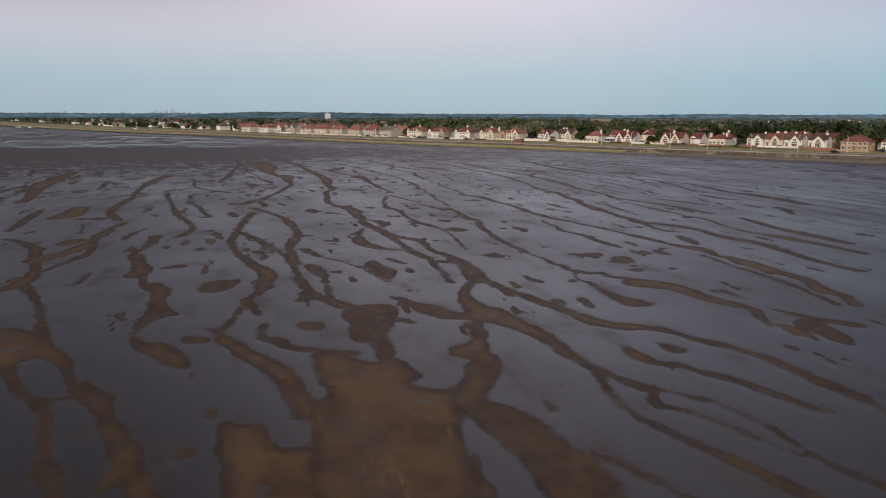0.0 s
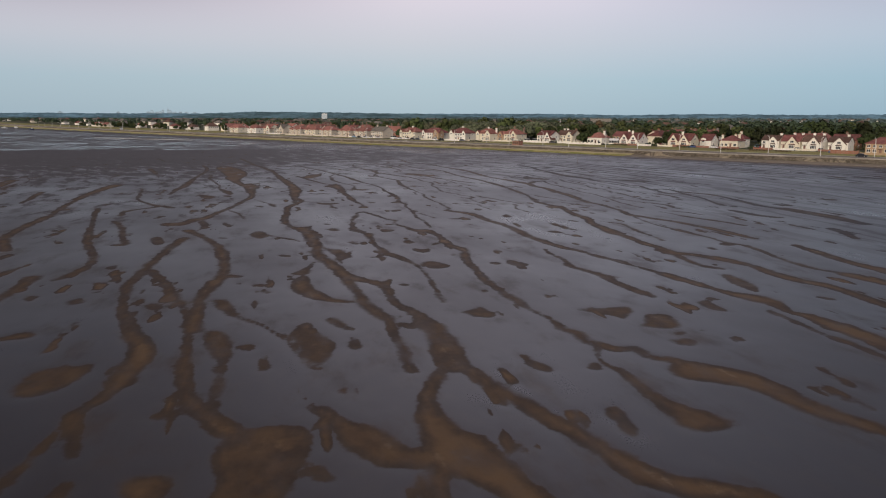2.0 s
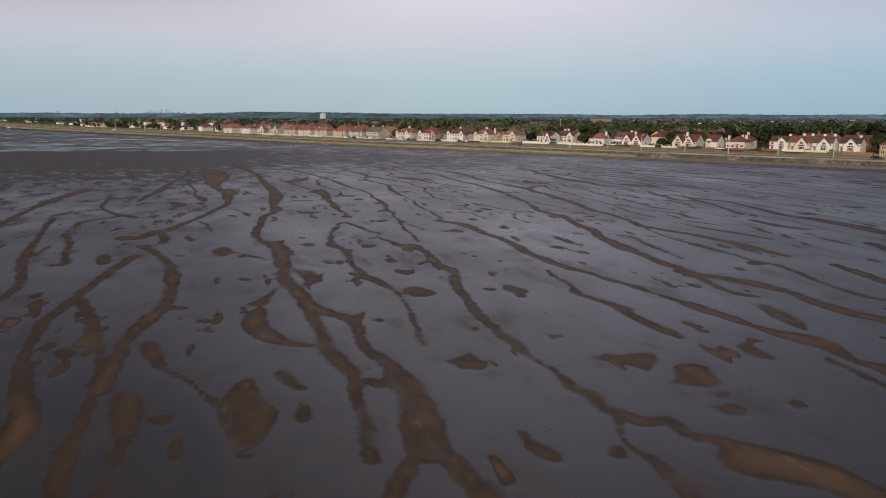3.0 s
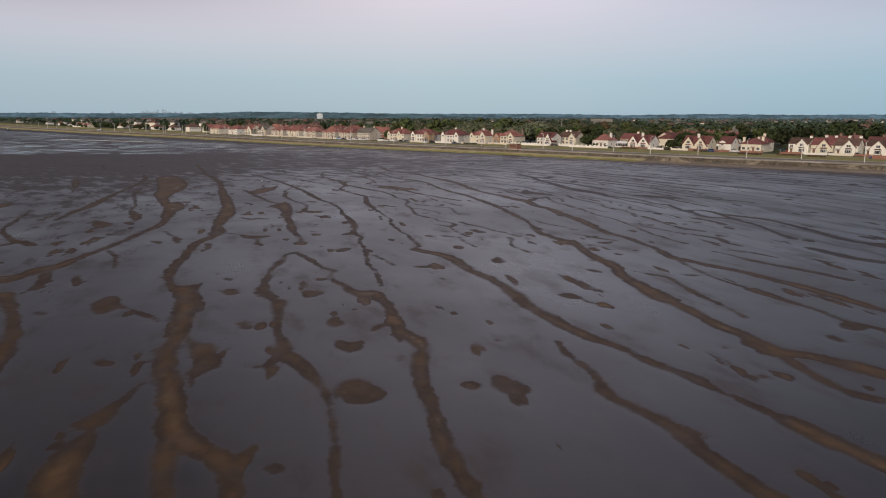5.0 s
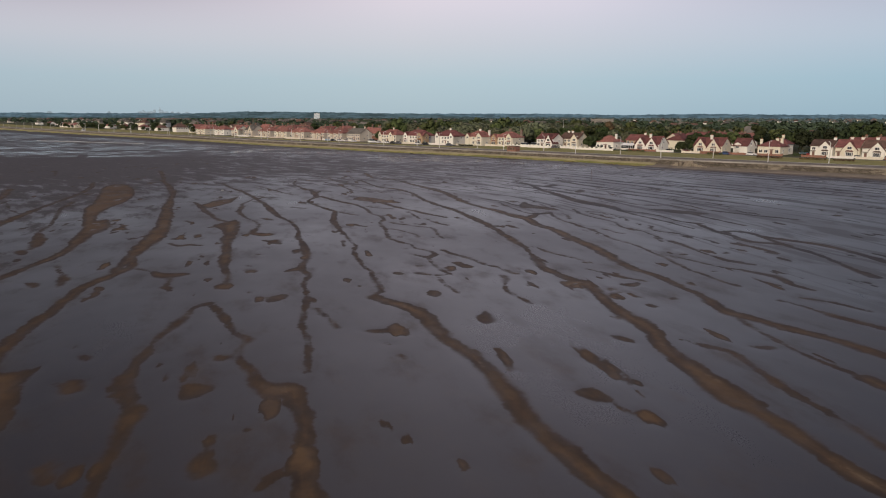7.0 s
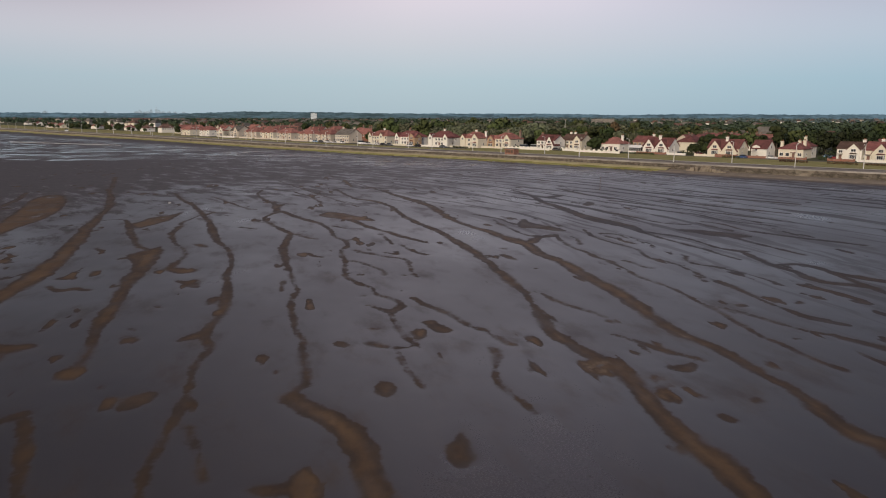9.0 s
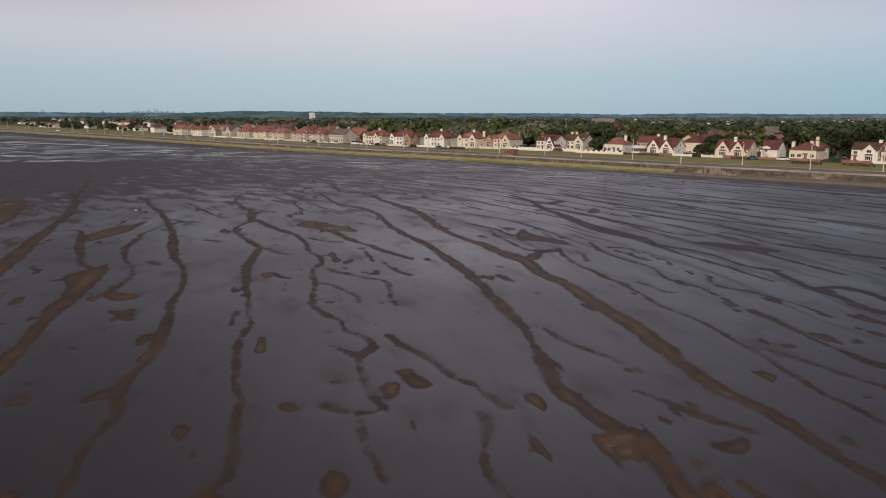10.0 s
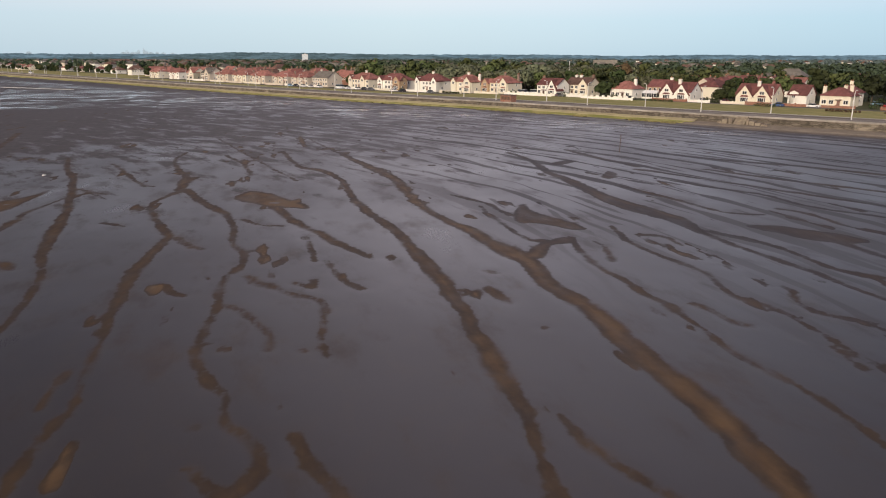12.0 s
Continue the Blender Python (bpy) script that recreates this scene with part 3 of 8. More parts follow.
creek((33.2, 75.2, 0.2), (32.2, 72.9, 0.5), (31.8, 70.2, 0.4), (32.4, 69.6, 0.6))
creek((-2.0, 74.4, 1.2), (-3.6, 69.6, 1.2))
creek((26.7, 74.1, 0.3), (26.7, 72.3, 1.0), (27.4, 70.7, 1.2))
creek((4.4, 76.9, 0.7), (4.4, 68.8, 0.9))
pan((44.5, 74.9), (46.0, 75.2), (45.3, 73.1), (44.7, 73.8))
pan((39.6, 75.1), (41.1, 75.1), (41.9, 74.4), (40.5, 73.6), (39.5, 74.0))
pan((-12.8, 76.0), (-12.7, 79.1), (-11.2, 75.6), (-11.0, 72.7), (-12.0, 72.5))
creek((66.8, 86.1, 2.0), (66.0, 77.7, 1.5), (65.7, 72.9, 1.6), (66.4, 68.3, 1.7))
pan((-8.8, 75.6), (-8.3, 78.2), (-6.4, 79.0), (-4.4, 79.1), (-4.8, 75.9), (-6.2, 73.9), (-7.7, 72.6))
pan((40.7, 76.7), (41.9, 77.0), (42.0, 76.1), (40.8, 76.0))
creek((53.7, 81.3, 0.7), (53.6, 78.1, 0.8), (53.2, 74.8, 0.6), (53.5, 72.7, 0.6))
pan((7.0, 75.3), (7.1, 78.5), (7.8, 78.9), (7.9, 75.1))
pan((20.5, 86.9), (21.5, 87.4), (22.2, 85.1), (22.6, 82.9), (22.7, 78.7), (22.6, 76.6), (22.2, 73.7), (21.8, 71.6), (19.6, 72.5), (19.6, 74.3), (20.2, 78.1), (20.4, 81.5), (20.2, 84.1))
pan((13.9, 79.6), (14.3, 81.7), (14.9, 81.3), (15.0, 79.3), (14.5, 78.4), (14.0, 78.7))
pan((41.6, 82.9), (42.6, 82.7), (43.7, 81.7), (42.6, 78.5), (41.3, 77.9), (40.1, 78.6), (39.4, 79.2), (40.6, 80.3))
pan((5.3, 81.0), (6.7, 81.2), (6.7, 79.6), (5.6, 80.1))
pan((9.6, 83.3), (10.0, 85.1), (11.2, 86.8), (11.6, 84.7), (11.6, 82.9), (13.1, 80.8), (12.8, 78.7), (12.2, 77.4), (11.5, 75.7), (10.8, 76.3), (10.3, 78.3), (9.9, 81.0))
creek((31.5, 103.3, 1.2), (31.3, 97.0, 1.3), (31.4, 92.9, 1.1), (31.6, 89.6, 1.2), (31.7, 87.5, 0.9), (32.2, 85.0, 0.6), (32.5, 82.8, 0.6), (32.3, 80.1, 0.9), (33.1, 78.7, 1.2), (32.9, 76.4, 1.0), (33.7, 75.1, 1.3), (34.3, 73.9, 1.6), (35.7, 74.1, 1.1), (35.7, 72.6, 0.9), (36.2, 71.5, 1.2), (37.4, 70.8, 1.3), (37.8, 68.5, 1.6))
pan((2.5, 85.5), (3.7, 85.3), (4.7, 83.3), (5.2, 80.5), (4.9, 78.1), (4.4, 76.9), (3.5, 79.8), (2.6, 83.2))
creek((-21.8, 79.8, 0.4), (-21.3, 81.5, 0.9), (-21.4, 85.8, 0.7))
pan((48.6, 85.5), (50.6, 85.9), (50.0, 84.3), (49.9, 81.6), (48.9, 82.1), (48.3, 83.5))
pan((36.0, 85.3), (38.3, 85.2), (41.4, 86.2), (40.7, 83.9), (38.9, 81.6), (38.6, 82.9), (37.6, 83.8))
pan((61.8, 85.3), (63.1, 84.8), (63.3, 83.1), (62.1, 83.7))
creek((73.6, 92.9, 2.6), (75.2, 83.3, 2.0), (75.5, 77.5, 1.5))
creek((52.5, 98.1, 1.8), (53.3, 93.3, 1.8), (54.0, 89.9, 1.6), (54.6, 87.8, 1.9), (55.6, 85.7, 3.1), (56.3, 83.8, 2.4), (55.3, 80.7, 1.4), (56.0, 79.0, 1.7), (56.1, 76.8, 2.4), (56.2, 75.4, 2.4))
pan((12.5, 86.9), (13.4, 87.7), (14.7, 84.7), (14.9, 83.4), (13.9, 84.2), (12.9, 85.5))
creek((2.4, 96.5, 0.7), (3.3, 95.5, 1.4), (4.1, 92.0, 1.2), (4.9, 90.1, 0.6), (5.9, 88.4, 0.6), (7.1, 86.8, 0.6), (8.4, 84.2, 0.5), (9.3, 81.7, 0.4), (10.1, 78.4, 0.5), (10.7, 75.9, 0.5), (11.2, 74.4, 0.5))
pan((50.4, 86.9), (51.4, 87.2), (51.8, 86.0), (50.4, 85.8))
pan((25.2, 87.3), (26.0, 87.5), (27.3, 88.8), (27.7, 87.6), (28.1, 85.5), (26.9, 84.7), (25.7, 85.4))
creek((15.8, 105.9, 1.7), (16.3, 99.3, 1.2), (16.7, 94.3, 1.1), (17.0, 90.8, 1.3), (17.8, 87.5, 1.5), (18.2, 85.3, 1.1), (17.8, 80.9, 0.9), (18.0, 77.6, 0.9), (17.7, 74.8, 1.0), (17.8, 72.9, 1.2))
pan((18.8, 88.0), (19.6, 86.8), (19.0, 86.1))
creek((-13.5, 86.8, 1.0), (-11.9, 88.0, 2.1))
pan((59.0, 96.9), (59.9, 95.4), (58.9, 89.9), (57.4, 87.6), (57.3, 90.3), (57.1, 92.5))
creek((45.0, 99.0, 1.1), (45.1, 92.9, 1.4), (45.6, 89.8, 1.6), (45.6, 88.3, 0.6))
creek((-5.8, 112.3, 1.2), (-3.9, 107.0, 1.2), (-2.1, 101.3, 1.3), (-0.6, 95.5, 0.9), (0.6, 89.9, 0.7), (1.1, 85.9, 0.9), (1.5, 81.3, 0.9), (1.8, 76.5, 1.0))
pan((29.1, 95.0), (30.0, 95.2), (30.2, 94.0), (29.3, 93.8))
pan((-4.1, 95.4), (-3.3, 96.9), (-2.2, 95.9), (-2.2, 93.4), (-3.3, 93.7))
creek((25.4, 104.7, 0.2), (25.1, 99.5, 0.2), (24.7, 95.4, 0.2), (24.5, 91.7, 0.2), (24.6, 90.8, 0.2))
creek((81.1, 111.2, 1.6), (79.3, 99.2, 2.2), (79.6, 91.3, 3.0), (79.8, 84.4, 1.7))
creek((-18.1, 111.6, 1.9), (-18.0, 102.9, 1.2), (-18.8, 98.5, 1.0), (-18.5, 94.0, 1.2), (-16.6, 89.6, 2.1), (-16.3, 83.0, 2.0))
creek((15.9, 105.0, 1.9), (17.4, 102.8, 2.2), (18.9, 100.9, 1.6), (19.6, 97.5, 1.2), (19.5, 92.8, 1.0), (20.1, 90.1, 1.1), (20.6, 87.6, 1.5))
creek((-27.7, 85.5, 0.6), (-25.4, 93.9, 1.1), (-24.6, 97.7, 1.3), (-24.7, 102.4, 1.2), (-26.5, 108.9, 1.0))
pan((9.9, 100.0), (10.5, 103.8), (11.7, 106.4), (12.2, 104.6), (12.1, 100.2), (13.1, 97.3), (14.0, 95.2), (15.7, 94.2), (15.8, 93.1), (14.6, 93.0), (12.7, 94.3), (11.3, 95.5), (10.6, 97.5))
creek((60.2, 110.3, 2.2), (62.9, 107.8, 2.2), (64.3, 104.2, 2.6), (65.6, 100.0, 1.7), (65.2, 95.5, 2.1), (65.7, 91.8, 2.4), (66.7, 89.3, 2.3), (66.8, 86.1, 1.9))
pan((6.6, 99.5), (7.3, 99.8), (8.0, 98.4), (7.3, 98.2))
pan((-11.6, 98.8), (-11.0, 100.4), (-10.4, 100.6), (-9.8, 98.0), (-10.8, 97.8))
pan((21.0, 99.7), (21.8, 100.0), (22.5, 99.0), (21.6, 98.7))
creek((73.9, 112.6, 1.1), (72.1, 101.6, 0.9), (72.2, 96.6, 1.1), (73.6, 92.9, 1.2))
pan((-16.2, 102.5), (-14.5, 102.2), (-14.9, 99.2))
pan((5.8, 102.2), (6.8, 102.8), (7.6, 102.2), (6.9, 101.1))
creek((1.5, 123.3, 1.8), (2.2, 114.6, 1.4), (2.5, 109.2, 1.4), (2.1, 105.7, 1.7), (1.5, 101.9, 1.8), (1.1, 97.7, 1.4), (1.2, 94.3, 1.5), (1.2, 89.7, 1.8), (1.5, 85.8, 1.8))
creek((-4.7, 135.7, 1.7), (-5.6, 127.8, 1.5), (-6.3, 121.0, 1.3), (-6.6, 115.1, 1.3), (-6.9, 110.0, 1.4), (-6.9, 104.3, 1.2), (-6.2, 98.4, 1.0), (-5.3, 94.1, 1.1), (-3.3, 86.8, 1.7), (-1.8, 81.1, 2.2), (-2.0, 74.4, 2.0))
creek((60.2, 111.9, 2.0), (60.2, 109.5, 1.5), (60.0, 106.2, 1.2), (59.5, 102.8, 1.0), (59.8, 100.6, 1.3), (60.6, 99.3, 1.5))
creek((-29.8, 94.8, 2.8), (-28.3, 97.8, 2.8), (-27.2, 100.3, 2.3), (-26.5, 104.7, 2.5), (-26.2, 108.8, 1.6), (-26.6, 113.4, 1.7), (-25.9, 118.2, 2.4))
pan((55.6, 105.7), (56.2, 105.8), (56.3, 105.2), (55.6, 105.1))
creek((44.6, 115.9, 0.7), (44.1, 113.1, 0.8), (44.3, 110.4, 0.7), (44.3, 107.9, 0.8), (43.7, 105.8, 0.9), (43.5, 104.1, 1.2), (44.2, 102.3, 1.2), (44.7, 100.4, 1.3), (45.0, 99.0, 1.3))
pan((36.4, 108.0), (37.2, 109.8), (38.3, 108.5), (39.2, 106.5), (38.1, 105.6), (36.7, 106.1))
creek((2.9, 107.8, 1.6), (4.4, 107.0, 1.2))
pan((34.3, 108.5), (35.2, 109.2), (35.7, 107.8), (34.9, 107.1))
creek((-29.2, 107.3, 2.9), (-28.7, 109.3, 3.7))
pan((25.9, 107.8), (26.3, 110.3), (27.6, 111.4), (28.6, 109.8), (29.2, 107.8), (28.1, 106.7), (26.7, 106.7))
creek((13.1, 113.3, 0.4), (12.7, 112.3, 0.6), (12.2, 110.5, 0.7), (11.8, 109.2, 1.2), (11.3, 107.5, 1.9))
pan((67.3, 112.9), (68.5, 112.6), (68.3, 110.6), (67.2, 110.8))
pan((56.9, 112.1), (57.6, 112.2), (57.7, 111.6), (57.0, 111.4))
pan((72.2, 116.0), (72.7, 115.6), (73.2, 113.6), (71.2, 112.7), (70.5, 113.9))
pan((31.0, 115.1), (31.5, 115.5), (31.5, 114.7), (31.1, 114.2))
pan((20.1, 115.2), (20.9, 115.6), (21.3, 114.9), (20.5, 114.5))
pan((-11.5, 115.4), (-10.9, 116.6), (-10.1, 116.7), (-10.2, 113.7))
creek((32.8, 131.5, 1.2), (32.6, 124.5, 1.2), (32.8, 120.9, 1.4), (33.4, 119.2, 1.8), (33.3, 116.2, 1.3), (32.4, 113.0, 1.3), (31.8, 109.1, 1.1), (31.7, 106.0, 1.1), (31.5, 103.3, 1.0))
pan((39.7, 117.5), (40.2, 117.5), (40.4, 116.7), (39.9, 116.6))
creek((22.4, 133.9, 1.6), (22.4, 127.7, 0.9), (22.2, 125.0, 0.8), (22.4, 121.6, 0.8), (22.8, 118.6, 1.4), (23.6, 115.7, 1.6), (24.5, 113.0, 1.3), (25.1, 110.1, 0.8), (25.4, 107.0, 0.4), (25.4, 104.7, 0.2))
creek((60.8, 126.4, 1.8), (60.7, 121.1, 1.8), (60.5, 117.3, 1.7), (60.9, 114.7, 1.8), (60.9, 109.7, 1.6))
pan((14.5, 125.0), (15.6, 123.2), (16.3, 120.7), (16.9, 121.4), (17.4, 119.8), (18.1, 117.2), (17.7, 115.7), (16.6, 114.5), (16.6, 112.5), (16.3, 111.5), (16.0, 114.9), (16.0, 117.4), (15.4, 120.9))
pan((8.8, 118.4), (9.2, 119.6), (10.3, 118.9), (10.4, 117.6), (9.5, 117.3))
creek((98.2, 123.8, 2.2), (96.7, 119.0, 1.8), (94.4, 113.9, 1.2))
pan((26.7, 119.5), (27.2, 120.6), (28.1, 119.6), (29.4, 120.1), (28.7, 117.2), (27.3, 116.8))
creek((72.4, 128.5, 1.7), (72.6, 122.8, 1.2), (73.0, 119.4, 0.7), (72.9, 115.9, 1.0), (73.9, 112.6, 1.1))
creek((-25.8, 113.3, 1.3), (-26.1, 120.9, 1.3), (-25.3, 126.5, 1.4))
creek((41.5, 159.6, 1.7), (44.7, 153.0, 2.1), (45.0, 145.6, 1.5), (46.0, 140.5, 1.5), (46.3, 135.3, 1.5), (46.4, 130.9, 1.8), (46.3, 126.4, 1.7), (46.7, 123.2, 1.7), (47.3, 119.4, 1.8), (48.0, 116.2, 1.7), (48.9, 113.9, 1.3), (49.3, 111.9, 1.0), (49.6, 109.8, 1.2), (50.3, 107.8, 1.4), (50.9, 105.9, 1.4), (51.4, 103.3, 0.9), (51.8, 102.0, 0.8), (52.0, 100.0, 1.1), (52.5, 98.1, 1.2))
creek((65.3, 124.6, 0.6), (64.5, 118.9, 0.4))
creek((-29.6, 116.5, 0.3), (-31.8, 127.8, 0.7))
pan((30.1, 122.4), (31.3, 124.2), (31.4, 123.0), (30.2, 121.8))
creek((77.6, 133.7, 1.5), (78.7, 127.7, 2.1), (78.8, 123.8, 2.2), (79.0, 120.3, 1.8), (79.3, 118.0, 1.5))
pan((26.4, 125.5), (27.3, 127.5), (27.8, 126.5), (28.4, 125.0), (27.3, 123.9))
pan((18.7, 127.6), (20.0, 126.9), (20.4, 125.8), (19.6, 125.2))
pan((50.8, 131.2), (52.3, 131.4), (52.9, 129.5), (52.9, 128.4), (51.6, 129.1), (51.1, 130.1))
creek((64.4, 139.2, 0.3), (65.2, 137.6, 0.8), (66.1, 136.1, 1.0), (66.3, 133.8, 0.8), (65.7, 130.5, 0.9), (65.4, 128.1, 1.1), (65.2, 125.4, 0.7), (65.3, 124.6, 0.7))
creek((7.7, 135.6, 0.3), (9.3, 133.6, 0.7), (10.9, 131.2, 0.9), (11.9, 129.5, 0.2))
creek((-5.2, 143.5, 2.0), (-1.4, 133.9, 1.2), (1.5, 123.3, 1.5))
pan((-9.7, 134.6), (-8.9, 138.9), (-6.8, 131.1), (-8.0, 130.2))
pan((-0.1, 135.0), (0.7, 135.4), (1.6, 134.0), (1.1, 133.4))
creek((82.4, 142.7, 1.1), (85.3, 134.5, 1.3), (86.2, 130.2, 1.0))
creek((73.1, 143.9, 0.3), (72.6, 140.6, 0.4), (71.9, 137.0, 0.4), (71.7, 133.8, 0.4), (71.9, 131.3, 0.4), (72.4, 128.5, 0.5))
creek((-15.3, 109.5, 0.7), (-14.3, 112.8, 1.4), (-13.5, 116.6, 1.2), (-14.3, 122.8, 1.0), (-16.6, 130.2, 1.3), (-19.2, 141.0, 1.5), (-20.9, 151.4, 0.9), (-23.3, 164.1, 1.1), (-25.2, 175.5, 1.3))
pan((68.4, 136.9), (70.1, 136.8), (70.9, 135.9), (69.2, 135.6))
pan((5.1, 134.5), (4.7, 137.8), (5.5, 139.9), (6.7, 139.7), (7.6, 136.1), (7.2, 134.0), (6.2, 132.8))
pan((24.9, 135.5), (24.8, 138.3), (26.0, 138.0), (27.2, 137.5), (26.8, 136.3), (25.9, 135.3))
pan((20.7, 136.2), (20.5, 138.3), (20.7, 141.3), (21.4, 140.6), (22.0, 137.5), (22.4, 133.9), (21.6, 134.1))
creek((108.9, 148.7, 4.0), (109.2, 136.9, 3.9), (107.9, 127.5, 2.7))
pan((13.2, 144.7), (14.1, 143.2), (14.6, 139.1), (15.7, 133.2), (15.0, 131.9), (14.4, 135.7))
pan((16.8, 138.0), (16.8, 139.9), (17.8, 140.6), (18.4, 139.5), (18.4, 138.2), (17.6, 137.4))
creek((14.3, 180.4, 1.4), (11.4, 171.1, 1.6), (10.8, 162.3, 1.4), (10.4, 156.6, 1.4), (10.2, 149.9, 1.5), (10.7, 145.9, 1.0), (11.9, 141.0, 1.6), (12.6, 142.1, 2.6), (13.6, 135.8, 2.3), (13.9, 130.5, 2.0), (14.1, 125.1, 1.7), (13.9, 120.6, 1.7), (14.1, 116.5, 1.7), (15.1, 111.8, 2.0), (15.9, 105.0, 1.9))
creek((64.9, 157.0, 1.5), (63.9, 151.7, 1.6), (63.4, 147.9, 1.8), (63.6, 145.2, 2.0), (63.1, 142.0, 1.8), (61.9, 137.9, 1.8), (61.5, 134.9, 2.0), (61.1, 131.6, 2.3), (61.1, 129.1, 2.8), (60.8, 126.4, 2.8))
pan((40.2, 140.9), (40.9, 141.4), (41.3, 140.0), (40.6, 139.6))
pan((58.9, 141.9), (60.1, 141.6), (60.5, 139.2), (59.6, 139.8))
creek((-18.5, 156.7, 1.1), (-15.6, 147.6, 1.1), (-13.7, 137.6, 0.9), (-12.2, 132.3, 1.3), (-13.3, 131.3, 1.7))
creek((-38.1, 135.4, 3.6), (-36.8, 138.5, 4.9), (-37.6, 150.1, 3.4))
creek((75.0, 153.7, 1.1), (73.6, 147.5, 1.5), (73.8, 145.2, 1.9), (74.7, 142.7, 1.7), (75.4, 140.0, 1.9), (76.4, 137.9, 1.7), (77.2, 135.9, 1.5), (77.6, 133.7, 1.8))
creek((97.0, 148.2, 1.5), (96.8, 141.8, 2.3), (98.7, 137.5, 2.5))
pan((26.5, 142.8), (26.8, 143.7), (28.2, 143.4), (27.5, 142.3))
creek((25.4, 159.9, 0.9), (26.4, 155.8, 1.1), (27.4, 152.4, 0.7), (27.8, 150.0, 0.7), (28.8, 148.2, 0.7), (29.0, 146.7, 0.4), (28.5, 144.8, 0.5), (28.6, 142.9, 0.6), (29.1, 141.0, 0.9), (29.8, 138.7, 1.2), (30.4, 136.6, 1.5), (31.5, 135.4, 2.9), (32.2, 135.2, 1.9), (32.5, 132.5, 1.1), (32.8, 131.5, 1.3))
pan((39.8, 144.3), (40.5, 144.1), (40.8, 143.4), (40.1, 143.4))
creek((81.5, 148.9, 0.6), (82.3, 146.0, 0.6), (82.4, 142.7, 0.6), (83.7, 139.8, 0.7))
pan((16.3, 145.5), (16.8, 146.2), (17.6, 145.1), (17.2, 144.1))
creek((84.5, 149.3, 0.9), (86.2, 146.8, 0.8), (87.4, 143.5, 0.7))
creek((-26.8, 129.8, 1.9), (-31.0, 144.8, 1.8), (-31.2, 165.7, 2.1))
pan((-26.2, 147.3), (-25.3, 148.6), (-24.5, 145.5))
pan((38.5, 148.3), (40.6, 148.2), (42.1, 146.7), (40.0, 146.8))
pan((-0.1, 148.2), (0.0, 152.1), (1.6, 147.9), (1.2, 146.0))
creek((25.0, 160.8, 1.3), (23.9, 159.6, 0.6), (23.4, 156.8, 0.5), (22.7, 153.5, 1.0), (22.1, 151.2, 0.9), (21.5, 148.4, 0.8), (21.3, 145.2, 1.1), (21.0, 142.9, 0.8), (21.0, 140.2, 1.4), (20.5, 138.3, 0.9), (20.5, 137.0, 0.6))
pan((15.4, 148.9), (15.9, 149.3), (15.9, 148.2))
creek((-4.0, 154.5, 1.0), (-3.2, 149.8, 1.4), (-2.7, 145.0, 1.0))
pan((49.3, 149.8), (51.2, 152.9), (50.9, 150.7), (51.2, 148.5), (49.9, 147.7))
pan((67.2, 150.6), (67.9, 150.6), (68.1, 149.6), (67.3, 149.5))
pan((70.7, 152.4), (71.5, 152.7), (71.4, 151.8), (70.7, 151.5))
creek((35.2, 156.1, 0.2), (35.8, 153.2, 0.3), (36.3, 150.4, 0.6), (36.6, 149.4, 0.2))
creek((35.3, 170.9, 0.5), (34.5, 166.4, 0.6), (34.4, 159.4, 0.5), (33.9, 154.5, 0.4), (33.4, 151.1, 0.4), (33.7, 147.9, 0.4), (33.8, 143.6, 0.3), (33.7, 140.0, 0.4), (33.5, 138.4, 0.2))
creek((109.4, 165.5, 2.0), (107.4, 153.3, 1.9), (109.1, 147.9, 2.3))
creek((87.4, 162.1, 1.2), (88.7, 158.6, 1.4), (87.7, 154.7, 1.1), (88.2, 152.0, 0.8))
pan((68.6, 158.9), (69.9, 159.2), (71.4, 159.6), (70.9, 158.2), (69.9, 157.7), (68.9, 158.1))
creek((57.1, 164.4, 0.2), (55.5, 159.2, 0.5), (56.3, 153.9, 0.3))
pan((47.0, 159.9), (47.3, 161.0), (48.3, 160.8), (48.5, 159.5), (47.8, 158.5), (47.1, 158.7))
pan((41.4, 161.2), (42.3, 161.5), (41.5, 159.6))
pan((30.0, 160.4), (31.3, 162.3), (32.7, 162.4), (32.4, 160.5), (30.8, 159.5))
creek((-0.8, 169.1, 0.3), (1.3, 164.3, 0.6), (2.4, 160.2, 0.6), (3.2, 154.6, 0.3))
creek((75.3, 174.8, 1.6), (74.4, 167.0, 1.5), (75.0, 164.3, 1.5), (75.2, 161.3, 1.3), (75.1, 158.2, 1.3), (74.9, 155.5, 1.2), (75.0, 153.7, 1.2))
pan((82.7, 163.1), (83.6, 163.3), (83.7, 162.7), (82.9, 162.6))
creek((68.9, 167.3, 0.3), (69.7, 165.5, 0.7), (70.5, 163.0, 1.2), (71.5, 161.1, 0.7), (72.4, 159.8, 0.3))
creek((49.8, 168.0, 0.2), (49.9, 165.5, 0.2), (49.9, 163.1, 0.2), (50.1, 161.2, 0.2), (50.3, 159.4, 0.2))
creek((82.3, 176.1, 0.5), (82.1, 172.0, 0.6), (81.4, 168.2, 0.5), (80.8, 164.2, 0.5), (81.1, 161.7, 0.5), (81.0, 158.9, 0.6), (81.2, 155.9, 0.8))
pan((57.2, 167.2), (57.8, 166.4), (57.6, 163.8), (57.1, 164.4))
